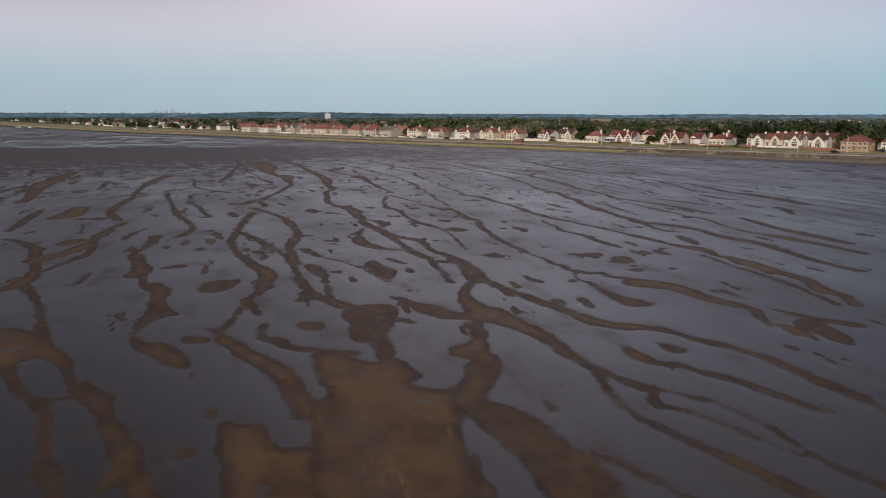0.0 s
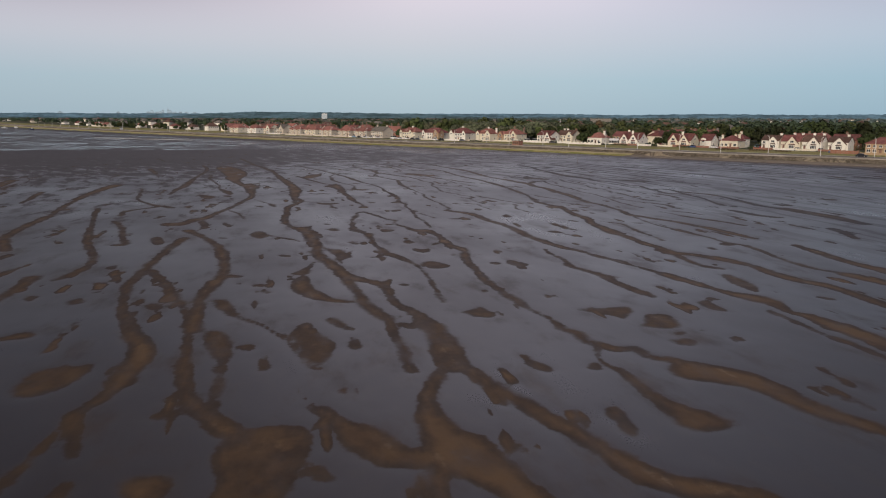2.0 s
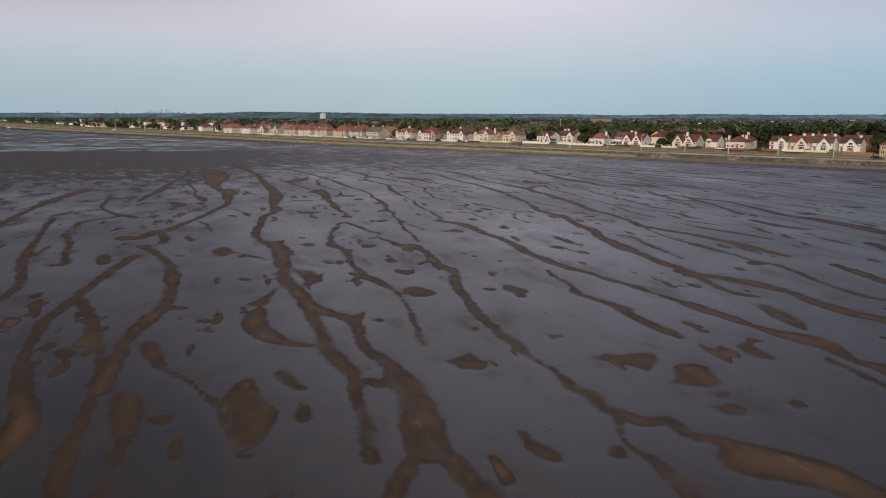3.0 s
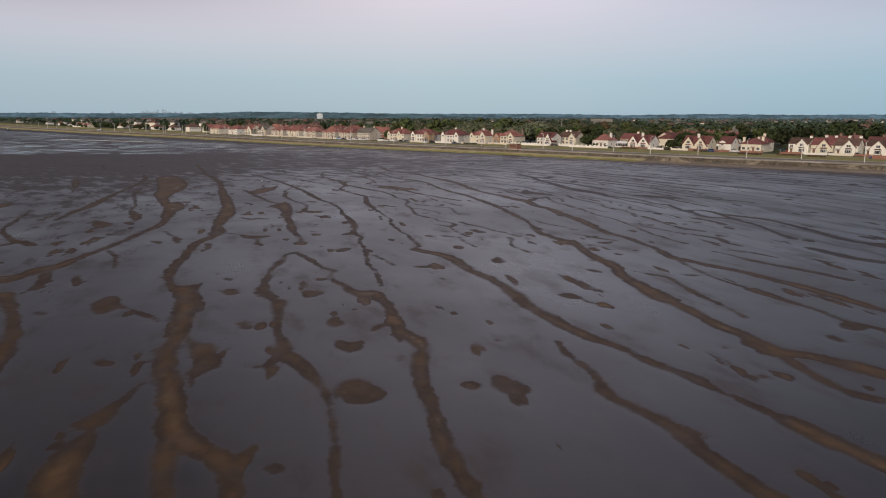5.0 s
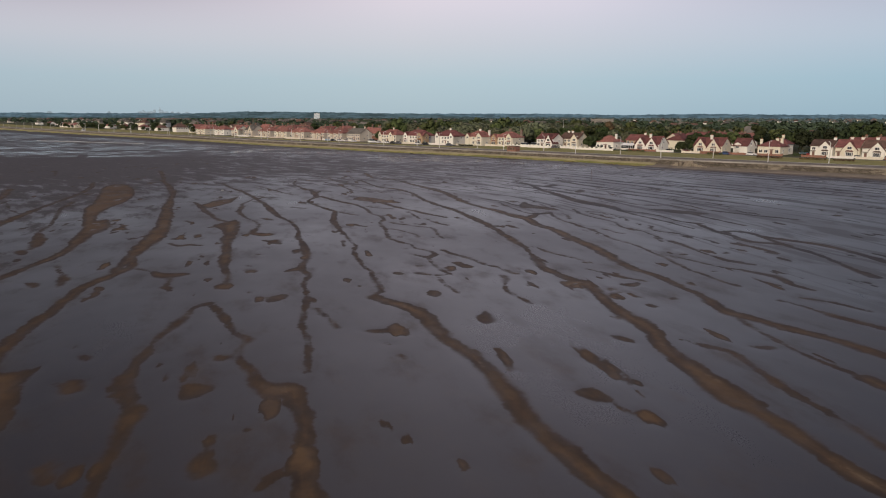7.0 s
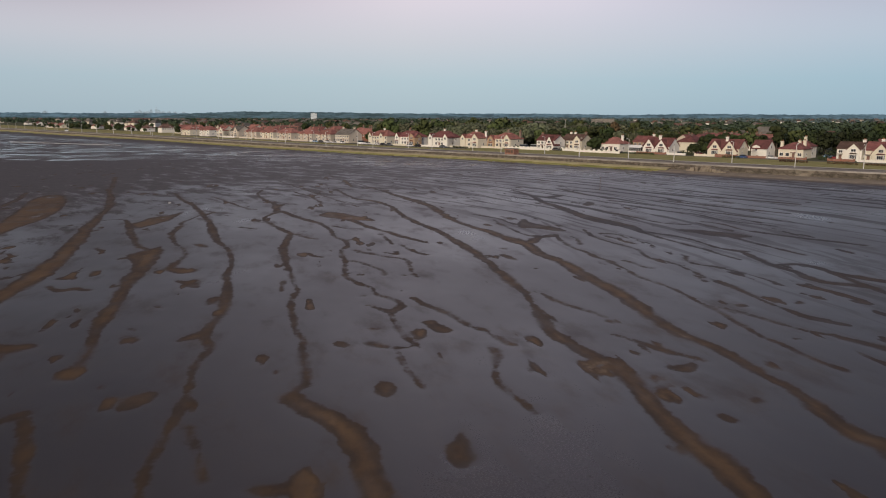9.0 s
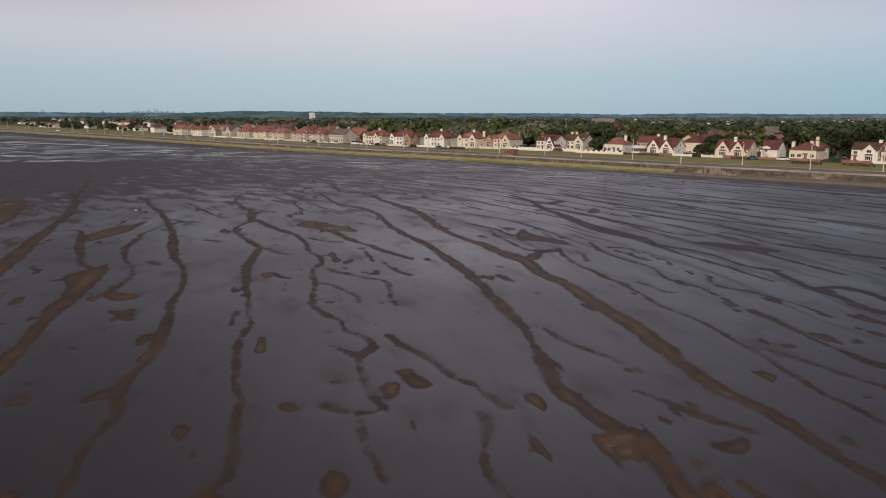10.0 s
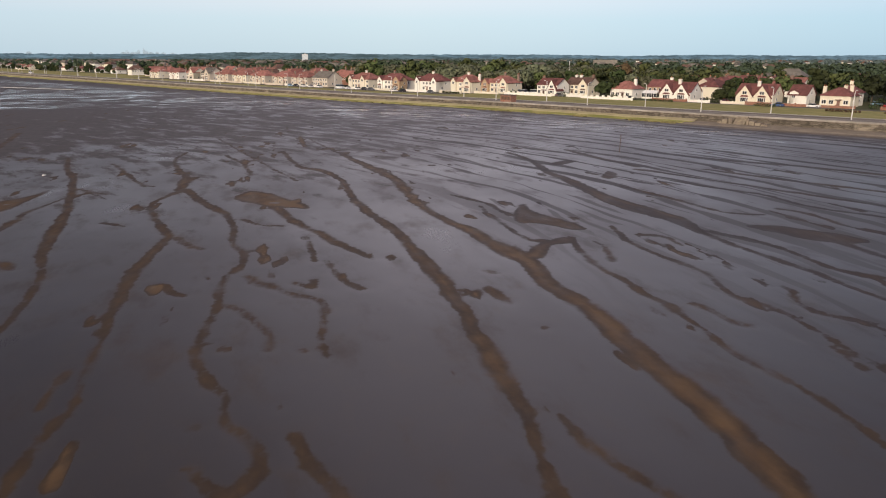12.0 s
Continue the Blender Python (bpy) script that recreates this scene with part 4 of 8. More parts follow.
creek((65.5, 178.4, 1.0), (64.1, 172.2, 1.1), (63.9, 168.7, 1.5), (64.3, 165.5, 1.6), (64.7, 162.7, 1.7), (65.0, 160.1, 1.6), (64.9, 157.0, 1.7))
creek((83.4, 173.8, 0.6), (84.0, 171.6, 0.7), (84.7, 169.0, 0.7), (85.4, 166.6, 0.7), (85.9, 164.8, 0.7), (87.2, 163.4, 0.9), (87.4, 162.1, 0.5))
pan((19.0, 168.6), (19.6, 169.7), (20.7, 168.2), (20.5, 165.8))
pan((47.5, 170.0), (48.0, 170.5), (48.9, 169.6), (49.5, 168.1), (48.7, 168.3), (47.8, 169.0))
creek((106.6, 185.9, 1.2), (104.4, 174.7, 1.3), (103.7, 168.7, 1.1), (101.6, 162.6, 1.1), (100.0, 156.1, 1.4))
pan((44.8, 170.6), (45.6, 171.0), (46.4, 169.3), (45.6, 169.0))
creek((-18.7, 163.2, 1.1), (-18.9, 170.3, 1.3), (-14.0, 176.5, 1.5))
creek((56.3, 177.6, 0.9), (57.5, 172.9, 0.6), (58.2, 171.4, 0.6), (58.4, 170.0, 0.5), (58.9, 168.6, 0.9), (59.4, 166.7, 0.9))
creek((51.3, 179.3, 0.3), (50.9, 175.2, 0.2), (51.0, 172.3, 0.2), (51.4, 169.7, 0.3), (51.6, 168.8, 0.3), (50.9, 168.0, 0.3), (49.9, 168.2, 0.5))
creek((89.9, 183.8, 1.3), (89.6, 179.0, 0.9), (88.9, 174.1, 0.6), (89.0, 171.3, 0.7), (89.0, 168.8, 1.1), (89.7, 167.1, 1.2), (90.7, 165.4, 1.0))
pan((4.1, 174.4), (5.3, 174.2), (6.6, 172.6), (6.0, 170.9))
pan((53.3, 175.4), (54.5, 175.1), (55.3, 172.7), (55.7, 171.3), (54.3, 171.2), (53.6, 173.1))
pan((91.4, 173.5), (92.6, 174.0), (92.6, 173.2), (91.5, 172.9))
pan((85.2, 174.3), (86.3, 174.3), (86.4, 173.2), (85.1, 173.1))
pan((48.2, 174.4), (49.0, 174.2), (49.6, 173.6), (48.7, 173.3))
creek((107.5, 182.1, 1.9), (110.2, 174.8, 1.8), (109.4, 165.5, 1.3))
creek((32.7, 174.0, 0.9), (33.4, 174.4, 1.5), (34.3, 174.8, 1.6))
creek((65.5, 178.4, 0.2), (65.3, 175.0, 0.5), (65.3, 172.6, 0.2))
pan((-14.0, 176.5), (-13.2, 178.8), (-10.5, 173.4), (-11.8, 172.8))
pan((28.2, 176.2), (28.7, 176.5), (29.4, 176.0), (29.1, 175.3))
creek((14.3, 180.4, 0.5), (17.3, 177.2, 0.7), (18.9, 174.5, 2.5), (21.0, 174.9, 1.4))
creek((68.0, 182.7, 0.2), (68.6, 178.6, 0.4), (70.0, 174.4, 0.3), (70.6, 172.7, 0.2))
pan((27.9, 178.3), (28.2, 178.5), (28.8, 177.8), (28.4, 177.8))
creek((-7.8, 150.8, 4.8), (-6.5, 152.0, 2.4), (-5.1, 155.4, 3.1), (-3.4, 158.5, 2.0), (-2.2, 164.3, 1.6), (-0.8, 169.1, 1.4), (0.4, 174.4, 1.2), (1.8, 182.7, 1.4), (3.3, 189.7, 1.5), (3.3, 200.3, 1.7), (1.5, 218.0, 1.9))
creek((5.1, 183.7, 0.4), (7.3, 177.9, 0.7), (8.2, 173.5, 0.4))
creek((-31.2, 165.7, 1.1), (-32.3, 178.5, 1.6), (-33.3, 193.1, 1.0))
creek((54.2, 183.6, 0.2), (54.6, 182.5, 0.3), (55.0, 181.1, 0.7), (55.5, 179.8, 0.8), (56.0, 178.5, 1.0), (56.3, 177.6, 1.2))
pan((49.9, 181.4), (50.1, 181.8), (50.9, 180.7), (51.3, 179.3), (50.3, 179.9))
creek((94.3, 191.3, 0.5), (96.1, 184.7, 0.5), (95.6, 179.9, 0.5))
pan((28.6, 185.9), (29.3, 186.1), (30.4, 184.9), (29.5, 184.8))
pan((49.2, 185.7), (49.5, 186.1), (50.0, 185.8), (49.7, 185.3))
creek((89.3, 187.6, 0.3), (88.9, 185.8, 0.3), (88.3, 183.8, 0.3))
creek((102.3, 190.4, 0.9), (106.2, 189.6, 1.4), (106.7, 185.0, 1.3), (107.5, 182.1, 1.1))
creek((34.0, 185.5, 0.5), (34.7, 188.2, 1.5))
creek((104.5, 199.9, 1.1), (102.3, 190.4, 1.3), (102.3, 186.0, 1.2), (101.4, 180.9, 1.7), (104.9, 177.1, 1.7))
pan((53.6, 187.1), (53.9, 188.4), (54.0, 187.0), (53.6, 186.8))
creek((-14.0, 176.5, 1.5), (-19.3, 187.4, 0.8), (-21.9, 198.2, 0.7))
creek((25.8, 168.2, 0.9), (25.9, 170.0, 0.7), (26.1, 172.0, 0.6), (25.7, 176.2, 1.0), (25.3, 178.9, 1.2), (25.2, 183.3, 1.8), (25.2, 187.5, 1.5), (24.8, 193.5, 1.3), (24.5, 199.3, 1.4), (24.5, 204.7, 1.7), (24.5, 210.8, 2.5), (24.5, 217.9, 2.1))
creek((42.3, 161.5, 0.8), (42.5, 167.7, 0.6), (42.6, 171.1, 0.6), (42.3, 175.0, 0.5), (42.1, 179.5, 0.6), (42.0, 182.8, 0.7), (42.3, 186.5, 0.7), (42.9, 190.5, 0.6), (42.5, 194.1, 0.4), (42.5, 197.9, 0.6), (42.0, 203.8, 0.8), (41.9, 210.4, 1.2), (42.0, 218.0, 1.3), (43.4, 228.6, 1.1))
creek((41.5, 194.3, 0.2), (41.2, 189.8, 0.2))
creek((94.8, 199.5, 0.3), (94.6, 197.9, 0.3), (93.3, 195.4, 0.3), (93.0, 193.5, 1.0), (93.7, 192.1, 0.9), (94.8, 190.6, 0.7), (95.9, 189.8, 0.5))
creek((85.0, 197.3, 0.3), (85.5, 195.2, 0.5), (85.7, 192.8, 0.5), (86.5, 192.0, 0.3))
pan((55.1, 194.7), (55.4, 194.9), (55.7, 194.4), (55.4, 194.3))
pan((71.5, 194.9), (72.0, 195.1), (72.3, 194.5), (71.7, 194.2))
pan((29.1, 197.8), (30.3, 197.5), (32.3, 194.7), (32.8, 193.2), (31.1, 194.3))
creek((16.6, 197.5, 0.6), (18.2, 195.0, 1.2), (19.4, 195.8, 1.0), (21.1, 194.3, 0.8))
creek((84.5, 218.8, 0.9), (83.1, 214.3, 0.7), (82.5, 209.3, 0.7), (82.4, 205.6, 0.6), (82.7, 203.0, 0.8), (82.6, 200.0, 1.1), (83.2, 197.7, 0.9), (82.9, 195.2, 0.8), (82.7, 192.3, 0.5), (82.4, 189.2, 0.3), (82.3, 186.9, 0.3), (82.7, 184.3, 0.3), (82.9, 181.2, 0.3), (82.3, 176.1, 0.3))
pan((48.7, 197.3), (49.2, 197.6), (50.0, 197.0), (49.3, 196.8))
creek((91.0, 222.7, 0.6), (89.7, 216.4, 0.7), (89.7, 211.7, 0.5), (90.2, 207.5, 0.8), (90.7, 203.7, 0.4), (89.7, 199.9, 0.6), (89.2, 197.7, 0.7), (90.1, 195.5, 0.9), (90.5, 193.4, 0.5), (90.1, 191.2, 0.4), (90.0, 189.0, 0.5), (89.7, 187.0, 0.4), (89.7, 185.2, 0.4), (89.9, 183.8, 0.4))
creek((-45.1, 210.9, 2.0), (-42.5, 187.9, 1.0))
creek((50.1, 204.8, 0.5), (51.4, 202.5, 0.4), (52.5, 199.9, 0.4), (53.0, 198.7, 0.2), (53.4, 197.0, 0.2), (53.2, 195.1, 0.2))
creek((-51.9, 161.8, 2.5), (-53.1, 172.1, 2.6), (-57.2, 190.7, 3.7), (-59.8, 205.5, 5.4), (-60.7, 222.5, 4.7), (-62.9, 247.6, 3.5))
creek((16.8, 201.1, 1.0), (17.5, 202.2, 1.0))
creek((110.8, 210.3, 1.5), (110.9, 201.0, 0.9), (111.2, 195.2, 0.9))
pan((70.4, 204.0), (71.3, 204.9), (71.5, 203.3), (71.9, 201.0), (71.4, 200.2), (70.6, 201.3))
creek((68.6, 204.0, 0.3), (69.5, 202.8, 0.3))
creek((51.5, 211.9, 0.6), (52.4, 210.0, 0.8), (53.3, 209.0, 1.3), (54.4, 207.3, 0.5), (55.9, 205.5, 0.6), (56.9, 204.5, 0.8), (57.4, 202.4, 0.5), (57.2, 200.0, 0.3), (56.8, 197.8, 0.2), (56.6, 195.8, 0.2), (56.8, 193.3, 0.2))
creek((28.1, 204.4, 1.5), (30.2, 202.6, 2.7), (31.0, 203.2, 1.1))
creek((-21.1, 194.9, 1.0), (-23.5, 215.8, 0.7))
creek((42.3, 257.4, 1.1), (44.9, 248.2, 1.4), (47.4, 242.1, 1.4), (49.0, 236.7, 0.8), (49.9, 229.2, 0.7), (49.8, 224.2, 0.7), (51.0, 220.6, 1.0), (51.1, 216.5, 0.8), (50.4, 213.9, 0.8), (49.9, 212.3, 0.6), (49.7, 209.1, 0.6), (49.5, 204.9, 0.7), (49.2, 201.3, 0.6), (48.9, 198.1, 0.6), (48.7, 195.7, 0.8), (49.0, 193.4, 0.7), (49.7, 191.3, 1.0), (50.7, 189.2, 0.7), (50.9, 188.1, 0.3), (50.9, 185.9, 0.2), (51.6, 185.0, 0.2), (52.3, 184.1, 0.3), (52.7, 182.9, 0.6), (52.8, 181.1, 0.9), (51.3, 179.3, 1.4))
creek((100.6, 217.7, 1.5), (102.4, 213.5, 1.3), (103.3, 208.6, 1.0), (102.9, 203.6, 0.9), (103.8, 200.7, 1.4), (105.2, 199.2, 1.2))
creek((117.8, 215.0, 1.3), (121.1, 207.6, 1.5), (125.3, 199.9, 1.5))
pan((71.9, 209.3), (72.7, 209.3), (73.4, 208.2), (72.3, 208.1))
creek((55.4, 209.3, 0.2), (56.7, 207.5, 0.8), (57.1, 209.8, 0.2))
pan((44.4, 211.1), (44.9, 211.5), (46.0, 209.2), (47.2, 208.2), (46.8, 207.6), (45.7, 208.3))
creek((35.3, 170.9, 0.5), (34.8, 174.1, 1.0), (34.9, 178.1, 0.8), (35.4, 181.8, 0.9), (35.5, 185.2, 1.3), (35.5, 190.0, 1.3), (35.3, 194.5, 0.7), (35.2, 199.5, 0.9), (35.3, 205.2, 0.7), (35.0, 211.9, 0.7), (34.0, 217.7, 0.8), (32.3, 224.5, 1.1), (31.1, 234.6, 1.6), (29.3, 246.9, 1.1), (26.2, 262.3, 1.2), (23.3, 276.3, 1.0))
creek((-33.3, 193.1, 2.0), (-33.5, 208.7, 2.5), (-31.9, 227.0, 4.0))
creek((58.7, 215.7, 0.3), (59.1, 211.0, 0.5), (59.8, 208.3, 0.8), (60.7, 206.6, 1.0))
pan((48.0, 212.4), (48.4, 212.6), (48.9, 211.7), (48.5, 211.4))
creek((86.0, 217.2, 0.4), (86.4, 214.7, 0.3), (85.2, 211.7, 0.2), (84.5, 209.2, 0.2))
creek((21.1, 212.2, 1.1), (22.6, 213.9, 1.3), (23.3, 217.4, 0.9))
pan((105.8, 220.0), (109.6, 219.1), (111.4, 215.9), (114.2, 213.3), (114.1, 210.1), (110.8, 210.3), (108.2, 212.1), (107.3, 216.2))
pan((63.9, 215.5), (65.0, 216.3), (65.2, 214.6), (64.3, 214.0))
creek((78.2, 213.3, 2.2), (81.0, 216.6, 1.9), (83.4, 217.8, 2.3))
creek((92.1, 218.3, 1.0), (94.1, 217.1, 0.9), (94.2, 213.0, 0.4))
creek((-15.1, 200.4, 0.8), (-15.2, 212.2, 1.7), (-14.2, 221.1, 2.2), (-14.2, 243.4, 1.7))
creek((67.7, 294.4, 1.4), (69.5, 281.5, 1.8), (71.5, 270.4, 2.3), (72.8, 261.1, 2.1), (72.6, 248.5, 1.7), (72.5, 240.2, 1.3), (73.1, 232.9, 1.3), (73.9, 228.0, 1.6), (75.0, 224.9, 2.2), (75.4, 219.6, 2.1), (76.2, 214.8, 3.1), (76.9, 210.6, 2.2), (76.3, 206.2, 2.0), (76.4, 201.4, 2.1), (76.7, 197.9, 2.0), (76.7, 194.3, 2.2), (76.4, 191.1, 2.1), (76.2, 187.9, 2.0), (76.3, 185.8, 2.1), (76.2, 181.8, 2.2), (75.7, 178.2, 2.1), (75.3, 174.8, 2.1))
creek((7.6, 278.2, 1.2), (10.4, 245.2, 1.9), (13.1, 220.7, 1.8), (13.0, 202.3, 2.1), (12.8, 191.1, 1.6), (14.3, 180.4, 1.4))
pan((15.9, 220.5), (16.3, 221.6), (17.7, 218.6), (17.2, 218.0))
creek((116.3, 226.7, 1.1), (117.9, 223.6, 1.1), (117.4, 216.8, 0.7), (118.3, 212.4, 1.1))
pan((29.2, 221.6), (30.4, 221.4), (31.8, 218.2), (30.5, 218.5))
creek((57.2, 225.0, 0.2), (57.5, 220.2, 0.2), (57.7, 215.5, 0.2))
creek((28.1, 204.4, 1.3), (28.4, 208.3, 0.9), (29.0, 213.2, 0.5), (27.8, 219.1, 0.5), (26.4, 223.5, 0.7), (25.0, 233.3, 1.1), (25.4, 240.4, 1.2))
creek((51.3, 220.5, 0.6), (52.6, 220.6, 0.6))
creek((56.8, 298.5, 0.9), (59.1, 276.5, 1.1), (61.7, 272.5, 2.0), (63.9, 265.9, 1.4), (64.8, 257.4, 1.2), (64.6, 248.0, 1.0), (65.1, 239.9, 1.4), (65.8, 232.9, 1.3), (66.7, 228.2, 1.5), (67.0, 222.8, 1.4), (67.3, 216.8, 1.5), (67.4, 210.9, 1.8), (67.6, 206.5, 1.7), (67.4, 202.8, 1.4), (67.4, 199.5, 1.3), (67.1, 194.9, 1.3), (66.9, 191.4, 1.6), (66.6, 186.9, 1.1), (66.4, 183.4, 0.9), (66.0, 181.1, 0.8), (65.5, 178.4, 0.7))
creek((79.8, 236.7, 0.3), (79.4, 228.3, 0.4), (79.5, 222.5, 0.4), (79.9, 218.6, 0.6), (81.1, 218.3, 1.4))
pan((43.4, 228.6), (44.7, 226.6), (46.4, 223.2), (45.5, 223.4))
pan((81.5, 229.4), (86.1, 237.1), (85.3, 231.9), (86.4, 228.3), (87.8, 224.9), (87.9, 222.0), (85.4, 222.6), (83.4, 225.9), (81.5, 226.3))
creek((54.0, 244.3, 1.8), (55.5, 236.9, 1.2), (56.4, 232.9, 1.3), (57.7, 228.8, 0.7), (59.0, 225.8, 1.3), (60.4, 221.8, 1.3), (61.7, 218.1, 1.0), (62.9, 215.1, 0.6))
creek((101.0, 287.4, 1.2), (101.1, 274.8, 1.4), (99.0, 261.3, 1.9), (99.2, 252.5, 2.4), (98.4, 242.8, 2.7), (98.4, 234.4, 3.7), (99.3, 228.7, 3.9), (100.1, 223.7, 2.8), (99.4, 218.0, 1.5), (99.4, 212.9, 0.9), (99.5, 209.5, 0.8), (100.0, 205.3, 1.0), (100.5, 202.3, 0.9), (100.3, 198.2, 0.7), (100.5, 194.4, 0.7))
creek((50.6, 235.4, 0.5), (52.6, 232.0, 0.7), (55.0, 230.8, 0.8))
creek((104.5, 246.2, 1.5), (105.9, 238.9, 1.4), (107.2, 232.5, 0.9), (108.2, 226.7, 0.9), (112.0, 224.2, 0.9))
creek((114.7, 249.2, 1.1), (118.0, 240.8, 1.3), (120.7, 235.7, 1.1), (121.2, 227.5, 1.1), (125.5, 219.5, 1.1))
creek((35.2, 236.8, 0.6), (37.9, 234.7, 0.8))
creek((78.3, 245.0, 1.0), (81.1, 238.3, 1.0), (81.4, 234.5, 0.6), (82.0, 230.9, 1.3))
creek((20.3, 227.1, 1.1), (17.9, 237.4, 1.4), (14.9, 250.0, 0.8), (10.0, 250.0, 0.5))
creek((43.4, 228.6, 1.1), (40.6, 238.3, 1.0), (39.2, 248.2, 0.7), (42.3, 257.4, 1.5))
creek((115.4, 261.0, 2.1), (118.7, 254.0, 1.3), (122.7, 244.8, 1.2), (126.1, 236.7, 1.4), (131.1, 225.2, 1.3))
creek((126.9, 258.5, 1.5), (133.0, 245.2, 1.7), (139.6, 233.7, 1.6))
pan((49.0, 249.4), (51.0, 254.2), (53.3, 252.7), (55.5, 247.9), (58.2, 243.4), (58.4, 239.6), (56.0, 240.9), (53.9, 242.4), (51.1, 244.9))
creek((25.4, 240.4, 0.4), (25.3, 245.3, 0.6), (27.6, 255.0, 0.5))
pan((105.5, 255.7), (110.1, 260.9), (109.2, 256.1), (105.7, 252.2))
creek((26.4, 261.4, 0.4), (32.3, 255.2, 0.3))
creek((132.4, 276.4, 2.1), (138.3, 266.9, 2.0), (145.7, 257.9, 2.3), (152.4, 246.7, 2.1))
creek((41.4, 262.5, 1.7), (42.6, 267.6, 1.5))
creek((30.5, 276.1, 0.6), (34.1, 266.7, 0.6), (37.3, 260.9, 0.5))
creek((104.3, 270.3, 3.0), (108.3, 273.2, 2.5))
creek((41.5, 255.1, 1.0), (41.4, 262.5, 1.7), (41.1, 270.8, 1.2), (39.1, 277.4, 1.0), (37.5, 288.3, 0.8), (38.2, 300.5, 0.9))
creek((-14.2, 243.4, 1.2), (-13.5, 280.6, 1.7), (-17.0, 304.5, 1.5))
creek((114.1, 289.4, 1.4), (115.2, 275.8, 1.7), (117.1, 264.0, 1.7))
creek((46.0, 294.5, 0.9), (49.5, 282.0, 0.7), (51.1, 268.6, 0.8))
creek((24.7, 269.7, 1.1), (21.2, 281.2, 1.1), (17.7, 296.4, 1.0))
creek((8.3, 270.1, 1.7), (4.8, 290.5, 1.3), (-0.1, 310.1, 1.2))
creek((-31.6, 102.7, 2.2), (-36.0, 110.1, 1.4), (-39.1, 113.1, 0.7))
creek((-41.0, 121.3, 1.4), (-42.7, 137.4, 1.9), (-43.6, 146.8, 1.2))
pan((-11.5, 288.9), (-9.9, 295.5), (-5.8, 293.0), (-0.4, 271.4), (0.6, 253.3), (-0.1, 246.8), (-0.8, 242.8), (-0.6, 233.2), (0.9, 224.5), (2.3, 227.5), (4.4, 219.2), (4.5, 213.5), (3.6, 209.7), (4.1, 203.5), (3.4, 196.6), (2.2, 200.5), (1.4, 210.1), (-0.1, 220.1), (-3.6, 235.6), (-5.4, 243.7), (-5.4, 251.1), (-7.3, 263.4))
creek((-10.4, 255.5, 1.4), (-9.5, 242.5, 1.0), (-6.9, 229.3, 0.7), (-5.6, 221.2, 0.6), (-5.0, 212.8, 0.8), (-3.1, 203.9, 1.0), (-1.3, 196.1, 0.5))
pan((-5.1, 209.6), (-4.5, 211.4), (-1.7, 205.9), (-0.9, 200.1), (-1.4, 196.1))
pan((8.5, 260.3), (10.4, 253.7), (12.7, 227.9), (14.6, 214.1), (15.2, 202.3), (14.1, 194.3), (13.6, 185.0), (13.2, 180.2), (13.2, 175.4), (12.5, 175.5), (12.1, 187.5), (12.1, 197.4), (12.2, 209.2), (11.6, 219.9), (9.3, 242.8))
pan((16.8, 244.5), (18.9, 252.0), (22.5, 256.2), (23.7, 261.2), (23.0, 248.9), (20.6, 242.6), (18.5, 238.9))
creek((16.8, 243.4, 0.9), (19.5, 230.9, 0.8), (21.7, 221.8, 0.9), (23.6, 218.2, 1.1))
pan((21.1, 214.2), (22.9, 216.8), (25.3, 221.1), (26.0, 207.6), (25.3, 195.6), (23.7, 197.1), (23.6, 208.1))
pan((-8.4, 195.6), (-8.8, 199.2), (-7.0, 197.3), (-4.0, 193.3), (-4.8, 191.2), (-5.3, 189.1), (-6.7, 190.7))
pan((-3.1, 194.0), (-2.2, 196.3), (-0.9, 194.0), (-1.3, 191.3))
pan((-1.5, 188.3), (-0.8, 189.4), (0.1, 187.5), (-0.8, 186.8))
pan((-29.2, 267.7), (-34.5, 290.1), (-32.3, 289.6), (-28.5, 274.1), (-26.3, 261.0))
creek((-27.7, 263.7, 0.8), (-25.1, 252.8, 0.5), (-25.2, 249.7, 0.4))
creek((-25.1, 260.7, 0.6), (-19.1, 244.5, 0.5), (-15.4, 237.1, 0.5))
pan((7.2, 176.7), (8.9, 175.6), (8.6, 173.0), (8.8, 170.4), (7.4, 174.6))
creek((19.6, 174.7, 0.8), (19.8, 170.6, 0.5), (19.8, 168.0, 0.8))
creek((-39.6, 354.4, 1.1), (-34.2, 332.8, 1.0))
creek((-5.5, 348.4, 1.8), (0.3, 313.1, 1.4), (5.0, 285.8, 1.2), (7.9, 269.8, 1.3))
pan((10.3, 41.1), (11.9, 40.7), (13.1, 39.1), (14.3, 36.5), (14.5, 33.7), (15.2, 32.2), (15.4, 29.9), (15.0, 27.5), (15.1, 24.1), (10.9, 25.0), (11.4, 28.4), (11.6, 30.2), (11.3, 32.4), (11.2, 34.4), (10.6, 36.8), (10.2, 39.4))
creek((15.4, 32.8, 0.5), (16.5, 31.0, 1.0), (17.2, 29.4, 1.0), (17.8, 27.8, 0.8), (18.5, 26.0, 0.8), (19.1, 24.0, 0.8))
creek((21.2, 44.3, 0.2), (20.2, 40.4, 0.6), (20.2, 37.6, 0.7), (20.7, 34.9, 1.0), (21.4, 32.5, 1.1), (22.3, 30.2, 1.1), (22.8, 28.3, 1.2), (23.6, 26.4, 1.2), (24.4, 24.4, 1.2), (24.9, 22.5, 1.2))
